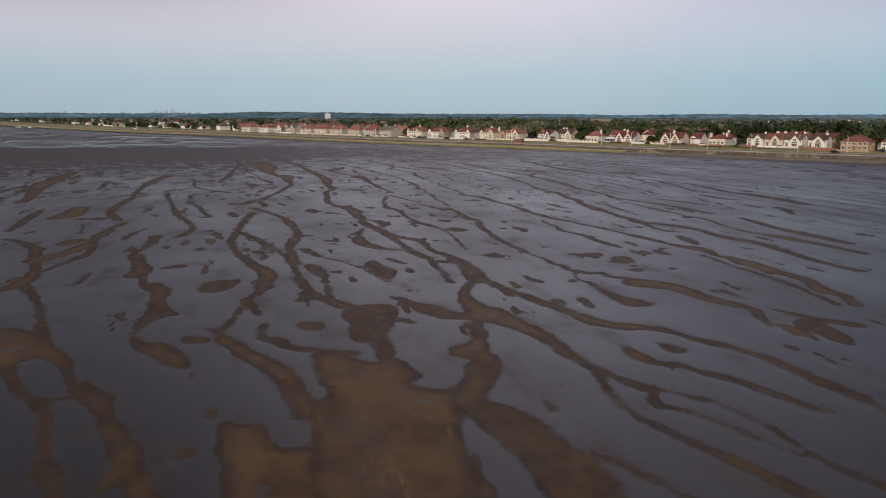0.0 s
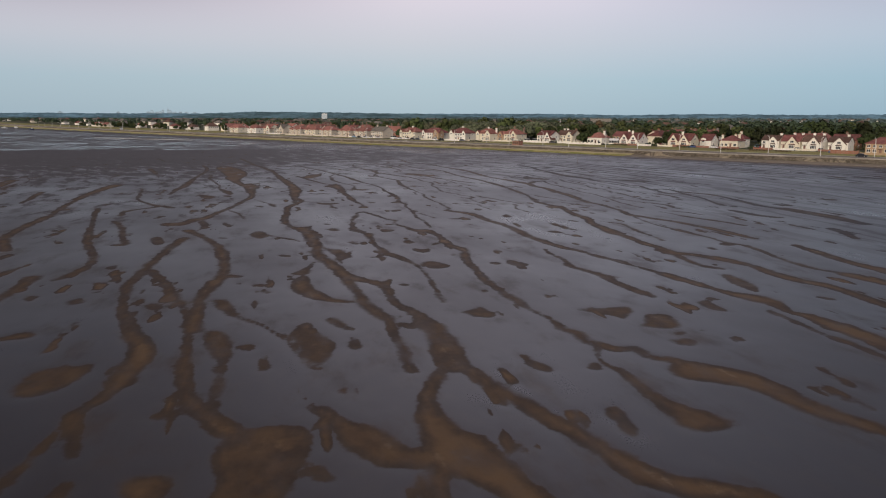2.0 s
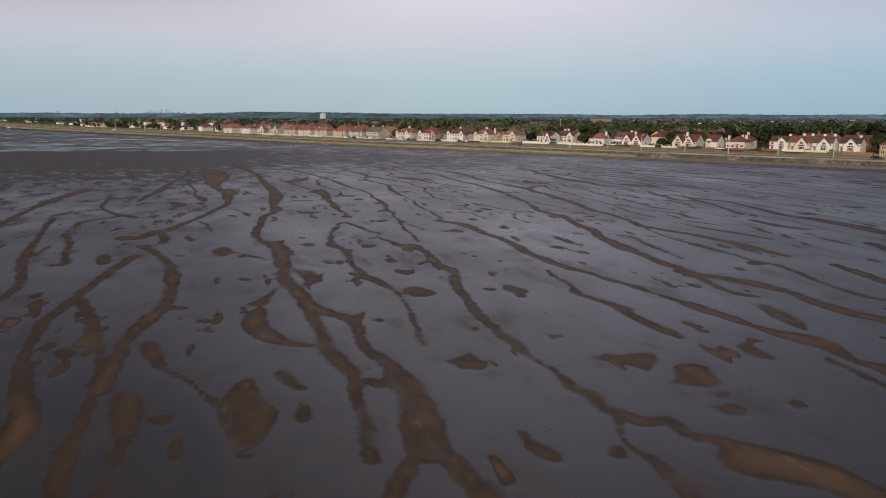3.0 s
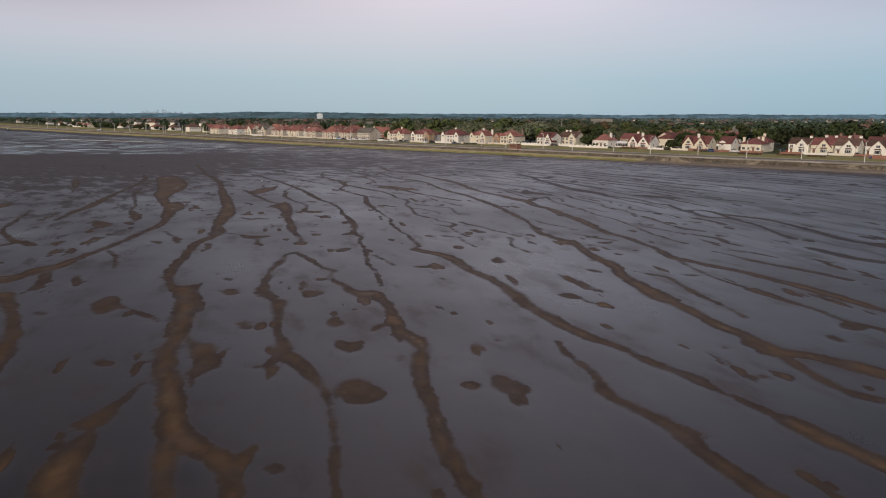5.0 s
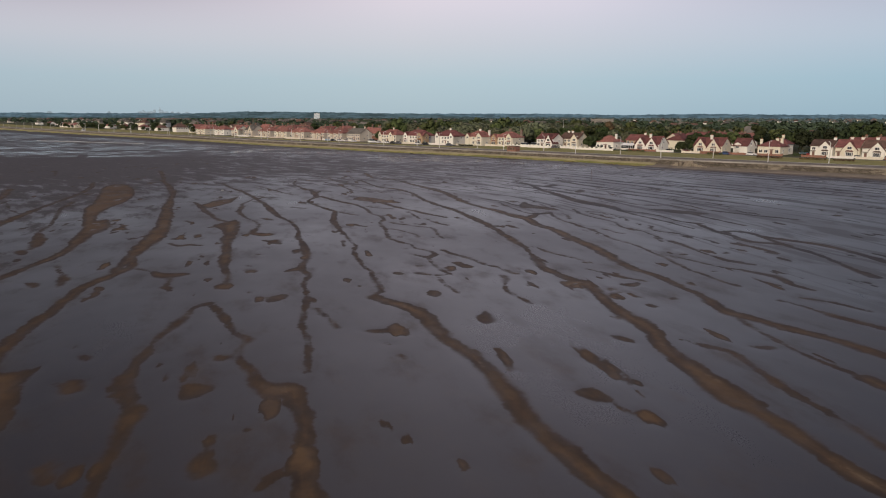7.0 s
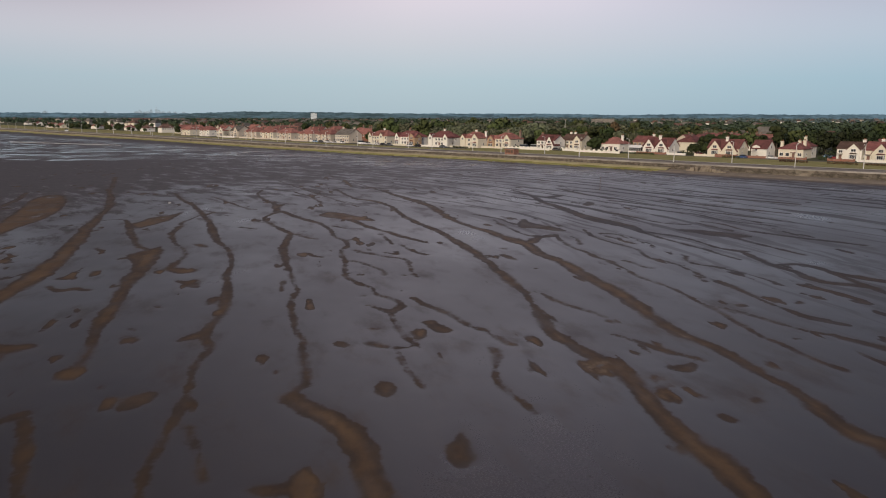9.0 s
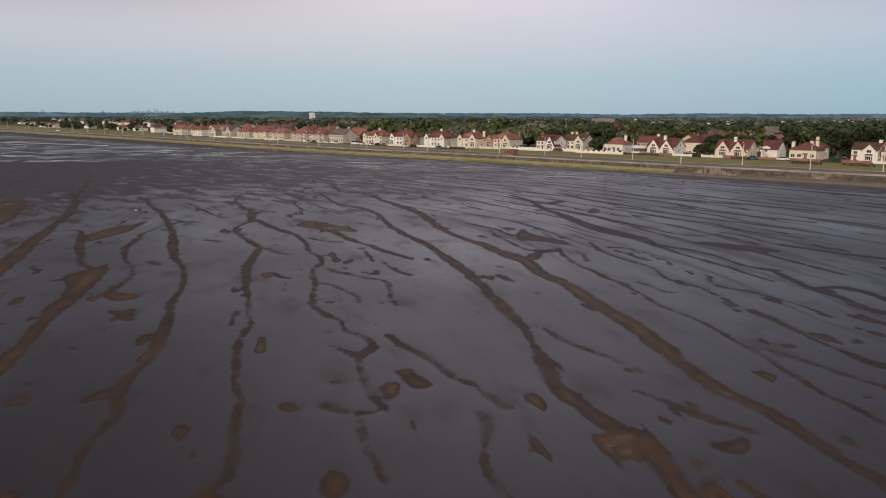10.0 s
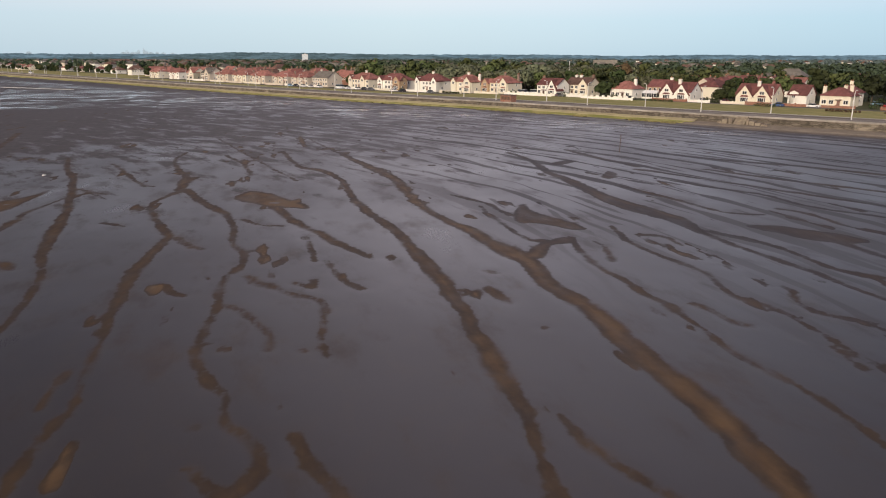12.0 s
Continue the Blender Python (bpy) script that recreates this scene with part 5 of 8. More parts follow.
creek((26.6, 34.9, 0.2), (26.6, 34.0, 0.6), (27.0, 32.7, 0.4), (26.9, 31.3, 0.4), (26.9, 29.5, 0.6), (27.2, 27.9, 0.7), (27.8, 26.0, 0.8), (28.1, 23.8, 0.8))
creek((24.9, 33.3, 0.2), (25.4, 31.6, 0.2), (25.9, 30.1, 0.3), (26.4, 29.3, 0.2))
creek((35.6, 35.4, 0.8), (35.5, 33.5, 0.8), (35.2, 30.5, 0.8))
pan((-4.2, 39.7), (-3.8, 40.8), (-2.5, 40.1), (-1.7, 40.3), (-1.2, 36.9), (-0.6, 36.0), (0.6, 36.1), (1.3, 37.0), (1.0, 27.3), (-3.4, 28.3), (-3.5, 34.2), (-4.1, 36.8))
pan((9.2, 37.9), (8.8, 34.4), (9.0, 32.9), (9.1, 30.8), (9.2, 29.0), (8.6, 25.6), (6.0, 26.1))
creek((-32.3, 103.6, 1.8), (-28.2, 90.0, 1.4), (-27.2, 82.4, 2.3), (-28.1, 79.9, 2.0), (-29.9, 77.9, 1.9))
creek((-26.8, 80.9, 1.5), (-23.6, 74.2, 1.0), (-21.4, 68.5, 0.9), (-19.6, 62.0, 1.0), (-18.5, 58.4, 1.5))
pan((-25.0, 63.9), (-23.5, 64.4), (-21.1, 63.1), (-19.0, 60.3), (-17.2, 57.3), (-15.6, 54.6), (-15.1, 52.1), (-15.9, 52.3), (-17.7, 55.5), (-18.6, 54.7), (-19.5, 53.7), (-21.5, 54.1))
creek((-15.8, 53.4, 1.0), (-14.5, 50.3, 0.8), (-13.0, 47.8, 0.6))
creek((-19.6, 54.3, 1.4), (-17.3, 48.8, 0.9), (-15.8, 47.0, 0.9), (-14.3, 44.4, 1.1), (-13.3, 40.3, 0.9), (-12.0, 36.1, 1.1), (-10.8, 32.6, 1.0), (-9.9, 29.7, 0.9))
pan((-14.1, 48.1), (-13.1, 48.4), (-11.5, 47.3), (-10.7, 45.4), (-10.0, 42.2), (-9.0, 40.8), (-8.0, 38.4), (-7.2, 35.0), (-6.5, 32.6), (-5.7, 28.8), (-7.5, 29.2), (-8.1, 33.0), (-9.4, 37.4), (-10.5, 40.7), (-11.7, 44.3), (-13.0, 46.4))
creek((-15.8, 47.0, 0.8), (-14.4, 46.7, 0.6), (-13.5, 47.0, 0.5))
pan((-12.3, 58.8), (-11.9, 60.3), (-10.8, 57.7), (-9.0, 56.9), (-7.3, 52.8), (-6.8, 50.3), (-8.3, 51.2), (-9.5, 53.3), (-11.1, 55.6))
pan((-14.4, 78.3), (-12.8, 79.3), (-11.4, 75.1), (-11.3, 70.4), (-10.1, 67.0), (-9.2, 65.2), (-10.6, 65.2), (-11.3, 63.5), (-12.0, 61.1), (-11.9, 58.7), (-12.4, 59.1), (-12.5, 63.8), (-12.5, 66.5), (-12.8, 71.8))
creek((-18.1, 96.9, 0.7), (-15.7, 87.4, 1.3), (-15.0, 81.1, 0.9), (-13.5, 75.5, 0.8))
pan((-6.4, 37.0), (-6.0, 37.6), (-5.2, 37.4), (-5.2, 36.4), (-6.0, 35.8))
pan((-7.3, 35.1), (-6.9, 35.6), (-6.6, 33.2), (-7.1, 33.8))
creek((42.8, 326.1, 0.7), (49.1, 298.3, 0.7), (53.0, 281.3, 0.6), (58.0, 261.5, 0.6))
creek((27.2, 286.8, 0.7), (32.5, 271.5, 0.8), (36.2, 261.2, 0.6))
creek((27.5, 260.7, 0.6), (30.4, 255.6, 0.6), (32.6, 252.2, 0.6))
creek((63.4, 322.0, 0.6), (68.5, 285.6, 0.6), (73.9, 266.7, 0.6))
creek((44.3, 227.9, 0.6), (45.7, 224.7, 0.6), (47.0, 222.6, 0.6))

# beyond the runnels one by one, streaks that follow the ebb
UU = (XX - SHORE_AT.x) * ALONG.x + (YY - SHORE_AT.y) * ALONG.y
VV = (XX - SHORE_AT.x) * ACROSS.x + (YY - SHORE_AT.y) * ACROSS.y - np.interp(UU, BEND_U, BEND_H)
bent = np.clip(YY - 190, 0, 130)
FLOW = XX + 0.53 * bent * bent / 260 + 0.53 * np.clip(YY - 320, 0, None)
FLOW = FLOW + 6.0 * (fbm(XX / 28.0, YY / 45.0, 81, 3) - 0.5) + 1.6 * (fbm(XX / 7.0, YY / 13.0, 83, 3) - 0.5)
drift = FLOW + 9 * (fbm(XX / 40.0, YY / 90.0, 21, 3) - 0.5) + 2.5 * (fbm(XX / 9.0, YY / 20.0, 27, 3) - 0.5)
band = np.abs(fbm(drift / 7.0, YY / 70.0, 31, 3) - 0.5)
spots = fbm(XX / 2.2, YY / 7.0, 41, 4)
known = np.clip(1 - np.maximum(np.maximum(-48 - XX, XX - 165) / 10, np.maximum(30 - YY, YY - 280) / 25), 0, 1)
streak = (band - 0.022) * 26 + 1.6 * known
speck = (0.675 - spots) * 12 + 0.75 * known
lowtide = np.clip((VV + 40) / 30, 0, 1) * 1.5 + np.clip((YY - 270) / 60, 0, 1) * 0.8
CREEK = np.minimum(CREEK, np.minimum(streak + lowtide, speck + lowtide))
CREEK = np.clip(CREEK, -3, 4)
LINES = np.clip((XX - 84 - 0.02 * (YY - 200)) / 14, 0, 1) * np.clip((-2 - VV) / 10, 0, 1) + np.clip((YY - 250) / 50, 0, 1) * np.clip((XX - 50) / 30, 0, 1) * 0.8
LINES = np.clip(np.maximum(LINES, 0.85 * np.clip((XX - 72) / 12, 0, 1) * np.clip((YY - 185) / 40, 0, 1) * np.clip((-2 - VV) / 10, 0, 1)), 0, 1)
COVER = np.clip((YY - 212 - np.clip(XX - 60, 0, 200) * 0.5) / 125, 0, 1) * (1.0 - 0.3 * np.clip((XX - 60) / 60, 0, 1)) + 0.45 * np.clip((22 - XX) / 34, 0, 1) * np.clip((YY - 120) / 60, 0, 1)
# the runnels nearest the shore are floored with grey silt, not brown sand
SILT = np.clip(np.maximum(LINES, np.clip((XX - 92) / 14, 0, 1) * np.clip((YY - 160) / 40, 0, 1)), 0, 1)
LINES = LINES * (0.4 + 0.6 * np.clip((YY - 205) / 45, 0, 1))
COVER = np.maximum(COVER, 0.8 * np.clip((VV + 34) / 20, 0, 1) * np.clip((15 - UU) / 40, 0, 1))
# shallow water left standing off the shore
POOL = np.clip((YY - (420 - 0.95 * np.clip(XX - 20, 0, 140))) / 22, 0, 1) * np.clip((-4 - 11 * np.clip((UU - 250) / 120, 0, 1) - VV) / 8, 0, 1) * (0.90 + 0.06 * np.clip((VV + 60) / 20, 0, 1) * np.clip((UU - 60) / 60, 0, 1) + 0.07 * np.clip((UU - 170) / 120, 0, 1) + 0.05 * np.clip((UU - 400) / 300, 0, 1))
POOL = POOL * (0.95 + 0.09 * np.clip((YY - 425) / 30, 0, 1) * np.clip((620 - YY) / 60, 0, 1) * np.clip((20 - XX) / 50, 0, 1))
# a last puddle near the sea wall
POOL = np.maximum(POOL, 1.25 - 0.6 * (((UU + 33) / 6.5) ** 2 + ((VV + 28.6) / 1.3) ** 2))
STRAND = np.clip((VV + 7) / 4, 0, 1) * np.clip((20 - UU) / 40, 0, 1)
ZZ = 0.05 * (fbm(XX / 5, YY / 9, 61, 3) - 0.5) - 0.035 * np.clip(0.6 - CREEK, 0, 1) + 0.35 * np.clip((VV + 10) / 12, 0, 1)
ZZ = np.where(VV > 12, -0.4, ZZ)


def sheet_mesh(name, x, y, z):
    rows, cols = x.shape
    me = bpy.data.meshes.new(name)
    me.vertices.add(rows * cols)
    me.vertices.foreach_set("co", np.stack([x, y, z], -1).astype(np.float32).ravel())
    i = (np.arange(rows - 1)[:, None] * cols + np.arange(cols - 1)[None]).ravel()
    quads = np.stack([i, i + 1, i + cols + 1, i + cols], -1).astype(np.int32)
    me.loops.add(quads.size)
    me.loops.foreach_set("vertex_index", quads.ravel())
    me.polygons.add(len(quads))
    me.polygons.foreach_set("loop_start", np.arange(0, quads.size, 4, dtype=np.int32))
    me.polygons.foreach_set("use_smooth", np.ones(len(quads), dtype=bool))
    me.update(calc_edges=True)
    return me


flat = sheet_mesh("ground", XX, YY, ZZ)
for key, field in (("creek", CREEK), ("pool", POOL), ("strand", STRAND), ("cover", COVER), ("lines", LINES), ("silt", SILT), ("flow", FLOW)):
    flat.attributes.new(key, "FLOAT", "POINT").data.foreach_set("value", field.astype(np.float32).ravel())
flat.materials.append(MUD)
tagged(new("ground", flat), "wet grey tidal mudflat with brown sandy runnels and hollows", "mudflat", kind="structure")

# ---- shore bank, sea wall, promenade, road, verge and the land behind ----
US = np.concatenate([np.arange(-620, 700, 6.0), np.arange(700, 1500, 25.0), np.arange(1500, 3400, 100.0)])


def loft(name, profile, material, label, category, uneven=0.0, us=US, seed=0):
    """A strip along the whole coast with the given section, as (v, z) from the sea inland."""
    pts = np.array([[coast(u, v + (uneven * (fbm(np.array(u / 11.0), np.array(k * 9.1), seed) - 0.5) if k in (0,) else 0), z) for k, (v, z) in enumerate(profile)] for u in us])
    me = sheet_mesh(name, pts[:, :, 0], pts[:, :, 1], pts[:, :, 2])
    me.polygons.foreach_set("use_smooth", np.zeros(len(me.polygons), dtype=bool))
    me.flip_normals()
    me.materials.append(material)
    return tagged(new(name, me), label, category, kind="structure")


loft("shore_bank", [(-1.4, -0.15), (0.6, 0.5), (2.2, 0.85), (3.2, 1.0), (3.2, -0.5)], FRINGE, "yellow-green salt grass fringe along the foot of the sea wall", "grass bank", 5.0, np.arange(2, 3000, 3.0), 71)
loft("dry_bank", [(2.6, -0.4), (2.6, 0.98), (4.0, 1.25), (5.2, 1.45), (5.2, -0.4)], DRY, "pale dry grass bank against the sea wall", "grass bank", 2.4, np.arange(2, 3000, 3.0), 73)
loft("wall_apron", [(-3.0, -0.2), (0.0, 0.55), (3.0, 0.8), (5.0, 0.9), (5.0, -0.5)], APRON, "weathered tan concrete apron below the sea wall", "apron", 0.0, np.arange(-620, 8, 6.0))
loft("wall_sea", [(4.6, -0.4), (4.9, 1.0), (5.7, 2.7), (6.3, 2.72), (6.3, 2.0)], SEAWALL, "stained brown stone sea wall under the promenade", "sea wall")
loft("coping", [(5.6, 2.6), (5.6, 3.05), (6.4, 3.07), (6.4, 2.6)], COPING, "pale concrete coping along the sea wall", "coping")
loft("pavement", [(6.4, 2.5), (6.4, 2.96), (13.0, 3.0), (13.15, 3.02), (13.15, 2.5)], PAVING, "grey paved seaside promenade", "promenade")
loft("road", [(13.2, 2.5), (13.2, 2.90), (20.4, 2.92), (20.4, 2.5)], ASPHALT, "dark asphalt coast road", "road")
loft("trim", [(20.4, 2.5), (20.4, 3.02), (20.7, 3.03), (20.7, 2.5)], KERB, "pale kerb stones along the road", "kerb")
loft("lawn", [(20.7, 2.5), (20.7, 2.98), (30.0, 3.0), (34.0, 3.0), (34.0, 2.5)], VERGE, "dry yellow-green mown verge", "verge", us=US[US >= 130])
loft("lawn", [(20.7, 2.5), (20.7, 2.98), (30.0, 3.0), (54.0, 3.0), (54.0, 2.5)], VERGE, "wide dry yellow-green verge above the promenade", "verge", us=US[US <= 132])
loft("lawn", [(34.0, 2.5), (34.0, 3.0), (60.0, 3.02), (74.0, 3.02), (74.0, 2.5)], VERGE, "open rough grass beyond the far row", "grass", us=US[US >= 484])
loft("service_road", [(34.0, 2.5), (34.0, 2.96), (39.5, 2.97), (39.5, 2.5)], ASPHALT, "narrow asphalt road before the far row", "road", us=US[(US >= 130) & (US <= 500)])
loft("service_road", [(54.0, 2.5), (54.0, 2.96), (58.6, 2.97), (58.6, 2.5)], ASPHALT, "narrow asphalt road before the gabled houses", "road", us=US[US <= 46])
loft("far_land", [(900.0, 3.3), (1500.0, 6.0), (2600.0, 12.0), (4300.0, 18.0)], FARLAND, "pale hazy green country far inland", "land", us=np.concatenate([np.arange(-1500, -620, 80.0), US]))
loft("land", [(33.0, 2.4), (33.0, 2.9), (90.0, 2.95), (200.0, 3.0), (600.0, 3.0), (900.0, 3.3)], INLAND, "dull green gardens and fields behind the houses", "land", us=np.concatenate([np.arange(-1500, -620, 80.0), US]))

# ---- houses ----
WINDOWS = {}


def window(parent, x, y, z, w, h, turn=0.0, bars=1):
    """A casement with frame, mullions and a glass pane; x, y, z is the middle of its outer face."""
    key = (round(w, 2), round(h, 2), bars)
    if key not in WINDOWS:
        bm = bmesh.new()
        t = 0.09
        xs = [-w / 2, -w / 2 + t]
        for k in range(bars):
            c = -w / 2 + w * (k + 1) / (bars + 1)
            xs += [c - t / 2, c + t / 2]
        xs += [w / 2 - t, w / 2]
        zs = [-h / 2, -h / 2 + t, h / 2 - t, h / 2]
        vs = [[bm.verts.new((a, -0.06, b)) for b in zs] for a in xs]
        cells = [bm.faces.new((vs[i][j], vs[i + 1][j], vs[i + 1][j + 1], vs[i][j + 1])) for i in range(len(xs) - 1) for j in range(3) if j != 1 or i % 2 == 0]
        depth = bmesh.ops.extrude_face_region(bm, geom=cells)["geom"]
        bmesh.ops.translate(bm, vec=(0, 0.08, 0), verts=[g for g in depth if isinstance(g, bmesh.types.BMVert)])
        frame_mesh = mesh_of(bm, "window")
        bm = bmesh.new()
        box(bm, -w / 2 + 0.05, w / 2 - 0.05, -0.02, -0.005, -h / 2 + 0.05, h / 2 - 0.05)
        pane_mesh = mesh_of(bm, "pane")
        bm = bmesh.new()
        box(bm, -w / 2 - 0.08, w / 2 + 0.08, -0.14, 0.0, -h / 2 - 0.09, -h / 2 - 0.002)
        WINDOWS[key] = frame_mesh, pane_mesh, mesh_of(bm, "sill")
    frame_mesh, pane_mesh, sill_mesh = WINDOWS[key]
    ob = part("window", frame_mesh, FRAME, parent, at=pose(x, y, z, 0, 0, turn))
    part("pane", pane_mesh, GLASS, ob)
    if parent.name.startswith("house"):
        part("sill", sill_mesh, FRAME, ob)
    return ob


def bay(parent, x, y, z0, w, h, material):
    """A bay window: a low wall, a glazed front and a little roof."""
    bm = bmesh.new()
    out = 0.7
    ring = [(x - w / 2, y), (x - w / 2 + 0.4, y - out), (x + w / 2 - 0.4, y - out), (x + w / 2, y)]
    solid(bm, [(a, b, 0) for a, b in ring], [(a, b, z0) for a, b in ring])
    b = part("bay", bm, material, parent)
    bm = bmesh.new()
    solid(bm, [(a, c, z0 + h) for a, c in ring], [(a, c, z0 + h + 0.25) for a, c in ring])
    part("lintel", bm, material, b)
    window(b, x, y - out + 0.02, z0 + h / 2, w - 0.8, h, bars=2)
    for side in (-1, 1):
        window(b, x + side * (w / 2 - 0.2), y - out / 2, z0 + h / 2, 0.62, h, side * 60.0, bars=0)
    bm = bmesh.new()
    eave = [(x - w / 2 - 0.2, y), (x - w / 2 + 0.3, y - out - 0.25), (x + w / 2 - 0.3, y - out - 0.25), (x + w / 2 + 0.2, y)]
    top = [(x - w / 2 + 0.4, y), (x - w / 2 + 0.6, y - 0.1), (x + w / 2 - 0.6, y - 0.1), (x + w / 2 - 0.4, y)]
    solid(bm, [(a, c, z0 + h + 0.25) for a, c in eave], [(a, c, z0 + h + 0.75) for a, c in top])
    part("bay_roof", bm, parent.get("roof_mat") and ROOFS[parent["roof_mat"]] or ROOF_RED, parent)


ROOFS = {"red": ROOF_RED, "maroon": ROOF_MAROON, "brown": ROOF_BROWN, "grey": ROOF_GREY}
WALLS = {"white": WHITE, "cream": CREAM, "pebble": PEBBLE, "brick": BRICK, "buff": BUFF}


def pitched(bm, x0, x1, y0, y1, ze, zr, over=0.35, thick=0.2):
    """Two roof slabs with the ridge along x."""
    ym = (y0 + y1) / 2
    slope = (zr - ze) / (ym - y0)
    for side in (-1, 1):
        ye = (y0 - over) if side < 0 else (y1 + over)
        zo = ze - slope * over
        ring = [(x0 - over, ye, zo), (x1 + over, ye, zo), (x1 + over, ym, zr), (x0 - over, ym, zr)]
        if side > 0:
            ring = ring[::-1]
        solid(bm, ring, [(x, y, z + thick) for x, y, z in ring])


def cross_pitched(bm, x0, x1, y0, y1, ze, zr, over=0.3, thick=0.2):
    """Two roof slabs with the ridge along y, open to the sea."""
    xm = (x0 + x1) / 2
    slope = (zr - ze) / (xm - x0)
    for side in (-1, 1):
        xe = (x0 - over) if side < 0 else (x1 + over)
        zo = ze - slope * over
        ring = [(xe, y0 - over, zo), (xm, y0 - over, zr), (xm, y1, zr), (xe, y1, zo)]
        if side < 0:
            ring = ring[::-1]
        solid(bm, ring, [(x, y, z + thick) for x, y, z in ring])


def hipped(bm, x0, x1, y0, y1, ze, zr, hip, over=0.4):
    ym = (y0 + y1) / 2
    a = [bm.verts.new(p) for p in ((x0 - over, y0 - over, ze - 0.15), (x1 + over, y0 - over, ze - 0.15), (x1 + over, y1 + over, ze - 0.15), (x0 - over, y1 + over, ze - 0.15))]
    b = [bm.verts.new((v.co.x, v.co.y, ze + 0.05)) for v in a]
    r0, r1 = bm.verts.new((x0 + hip, ym, zr)), bm.verts.new((x1 - hip, ym, zr))
    bm.faces.new(a[::-1])
    for i in range(4):
        bm.faces.new((a[i], a[(i + 1) % 4], b[(i + 1) % 4], b[i]))
    bm.faces.new((b[0], b[1], r1, r0))
    bm.faces.new((b[1], b[2], r1))
    bm.faces.new((b[2], b[3], r0, r1))
    bm.faces.new((b[3], b[0], r0))


def chimney(parent, x, y, z0, z1, material):
    bm = bmesh.new()
    box(bm, x - 0.55, x + 0.55, y - 0.35, y + 0.35, z0, z1 - 0.2)
    box(bm, x - 0.65, x + 0.65, y - 0.45, y + 0.45, z1 - 0.2, z1)
    c = part("chimney", bm, material, parent)
    for k in (-0.28, 0.28):
        bm = bmesh.new()
        tube(bm, (x + k, y, z1), (x + k, y, z1 + 0.45), 0.14, 0.11, 8)
        part("chimney_pot", bm, POT, c)


def house(u, v, w, d, eaves, ridge, roof, wall, label, hip=0.0, gables=(), stacks=(), turn=0.0, back=False, gable_wall="", garden=True, group="houses along the promenade"):
    """A house facing the sea. gables: (x, width, eaves, apex, step forward); stacks: (x, y, top, wall)."""
    h = thing("house", label, "house", stand(u, v, LEVEL - 0.05, turn), group)
    h["roof_mat"] = roof
    rm, wm = ROOFS[roof], WALLS[wall]
    x0, x1 = -w / 2, w / 2
    bm = bmesh.new()
    box(bm, x0, x1, 0, d, -0.3, eaves)
    if not hip:
        ring = [(x0, 0, eaves), (x0, d, eaves), (x0, d / 2, ridge)]
        solid(bm, ring, [(x1, y, z) for _, y, z in ring])
    part("wall", bm, wm, h)
    bm = bmesh.new()
    if hip:
        hipped(bm, x0, x1, 0, d, eaves, ridge, hip)
    else:
        pitched(bm, x0, x1, 0, d, eaves, ridge)
    part("roof", bm, rm, h)
    taken = []
    for gx, gw, ge, ga, out in gables:
        bm = bmesh.new()
        ring = [(gx - gw / 2, -out, -0.3), (gx + gw / 2, -out, -0.3), (gx + gw / 2, -out, ge), (gx, -out, ga), (gx - gw / 2, -out, ge)]
        solid(bm, ring, [(x, d * 0.45, z) for x, y, z in ring])
        wing = part("gable", bm, WALLS[gable_wall] if gable_wall else wm, h)
        bm = bmesh.new()
        cross_pitched(bm, gx - gw / 2, gx + gw / 2, -out, d * 0.48, ge, ga)
        part("gable_roof", bm, rm, h)
        if ga > 4.6:
            window(wing, gx, -out - 0.02, min(ga - 2.0, max(ge - 0.6, 3.9)), min(1.7, gw * 0.4), 1.15, bars=1)
        if gw > 3.4:
            bay(h, gx, -out, 0.75, min(2.9, gw * 0.6), 1.5, wm)
        taken.append((gx - gw / 2 - 0.3, gx + gw / 2 + 0.3))
    free = [x for x in np.arange(x0 + 1.3, x1 - 0.8, 2.3) if not any(a < x < b for a, b in taken)]
    for k, x in enumerate(free):
        if eaves > 4.4:
            window(h, x, -0.02, eaves - 1.15, 1.35, 1.15)
        if k == len(free) // 2 and not back:
            bm = bmesh.new()
            box(bm, x - 0.5, x + 0.5, -0.07, 0.02, 0.0, 2.1, 0.015)
            part("door", bm, DOOR, h)
            bm = bmesh.new()
            box(bm, x - 0.9, x + 0.9, -0.9, 0.05, 2.35, 2.5)
            part("porch", bm, rm, h)
        elif not back:
            window(h, x, -0.02, 1.6, 1.5, 1.35)
    window(h, x1 + 0.02, d * 0.35, 1.7, 0.9, 1.1, 90.0, bars=0)
    if eaves > 4.4:
        window(h, x1 + 0.02, d * 0.6, eaves - 1.2, 0.8, 1.0, 90.0, bars=0)
    elif not hip:
        window(h, x1 + 0.02, d * 0.5, eaves + 0.7, 0.9, 1.1, 90.0, bars=0)
    for sx, sy, top, sw in stacks:
        chimney(h, sx, sy, eaves - 0.5, top, SOOTY if sw == "brick" else WALLS[sw])
    return h


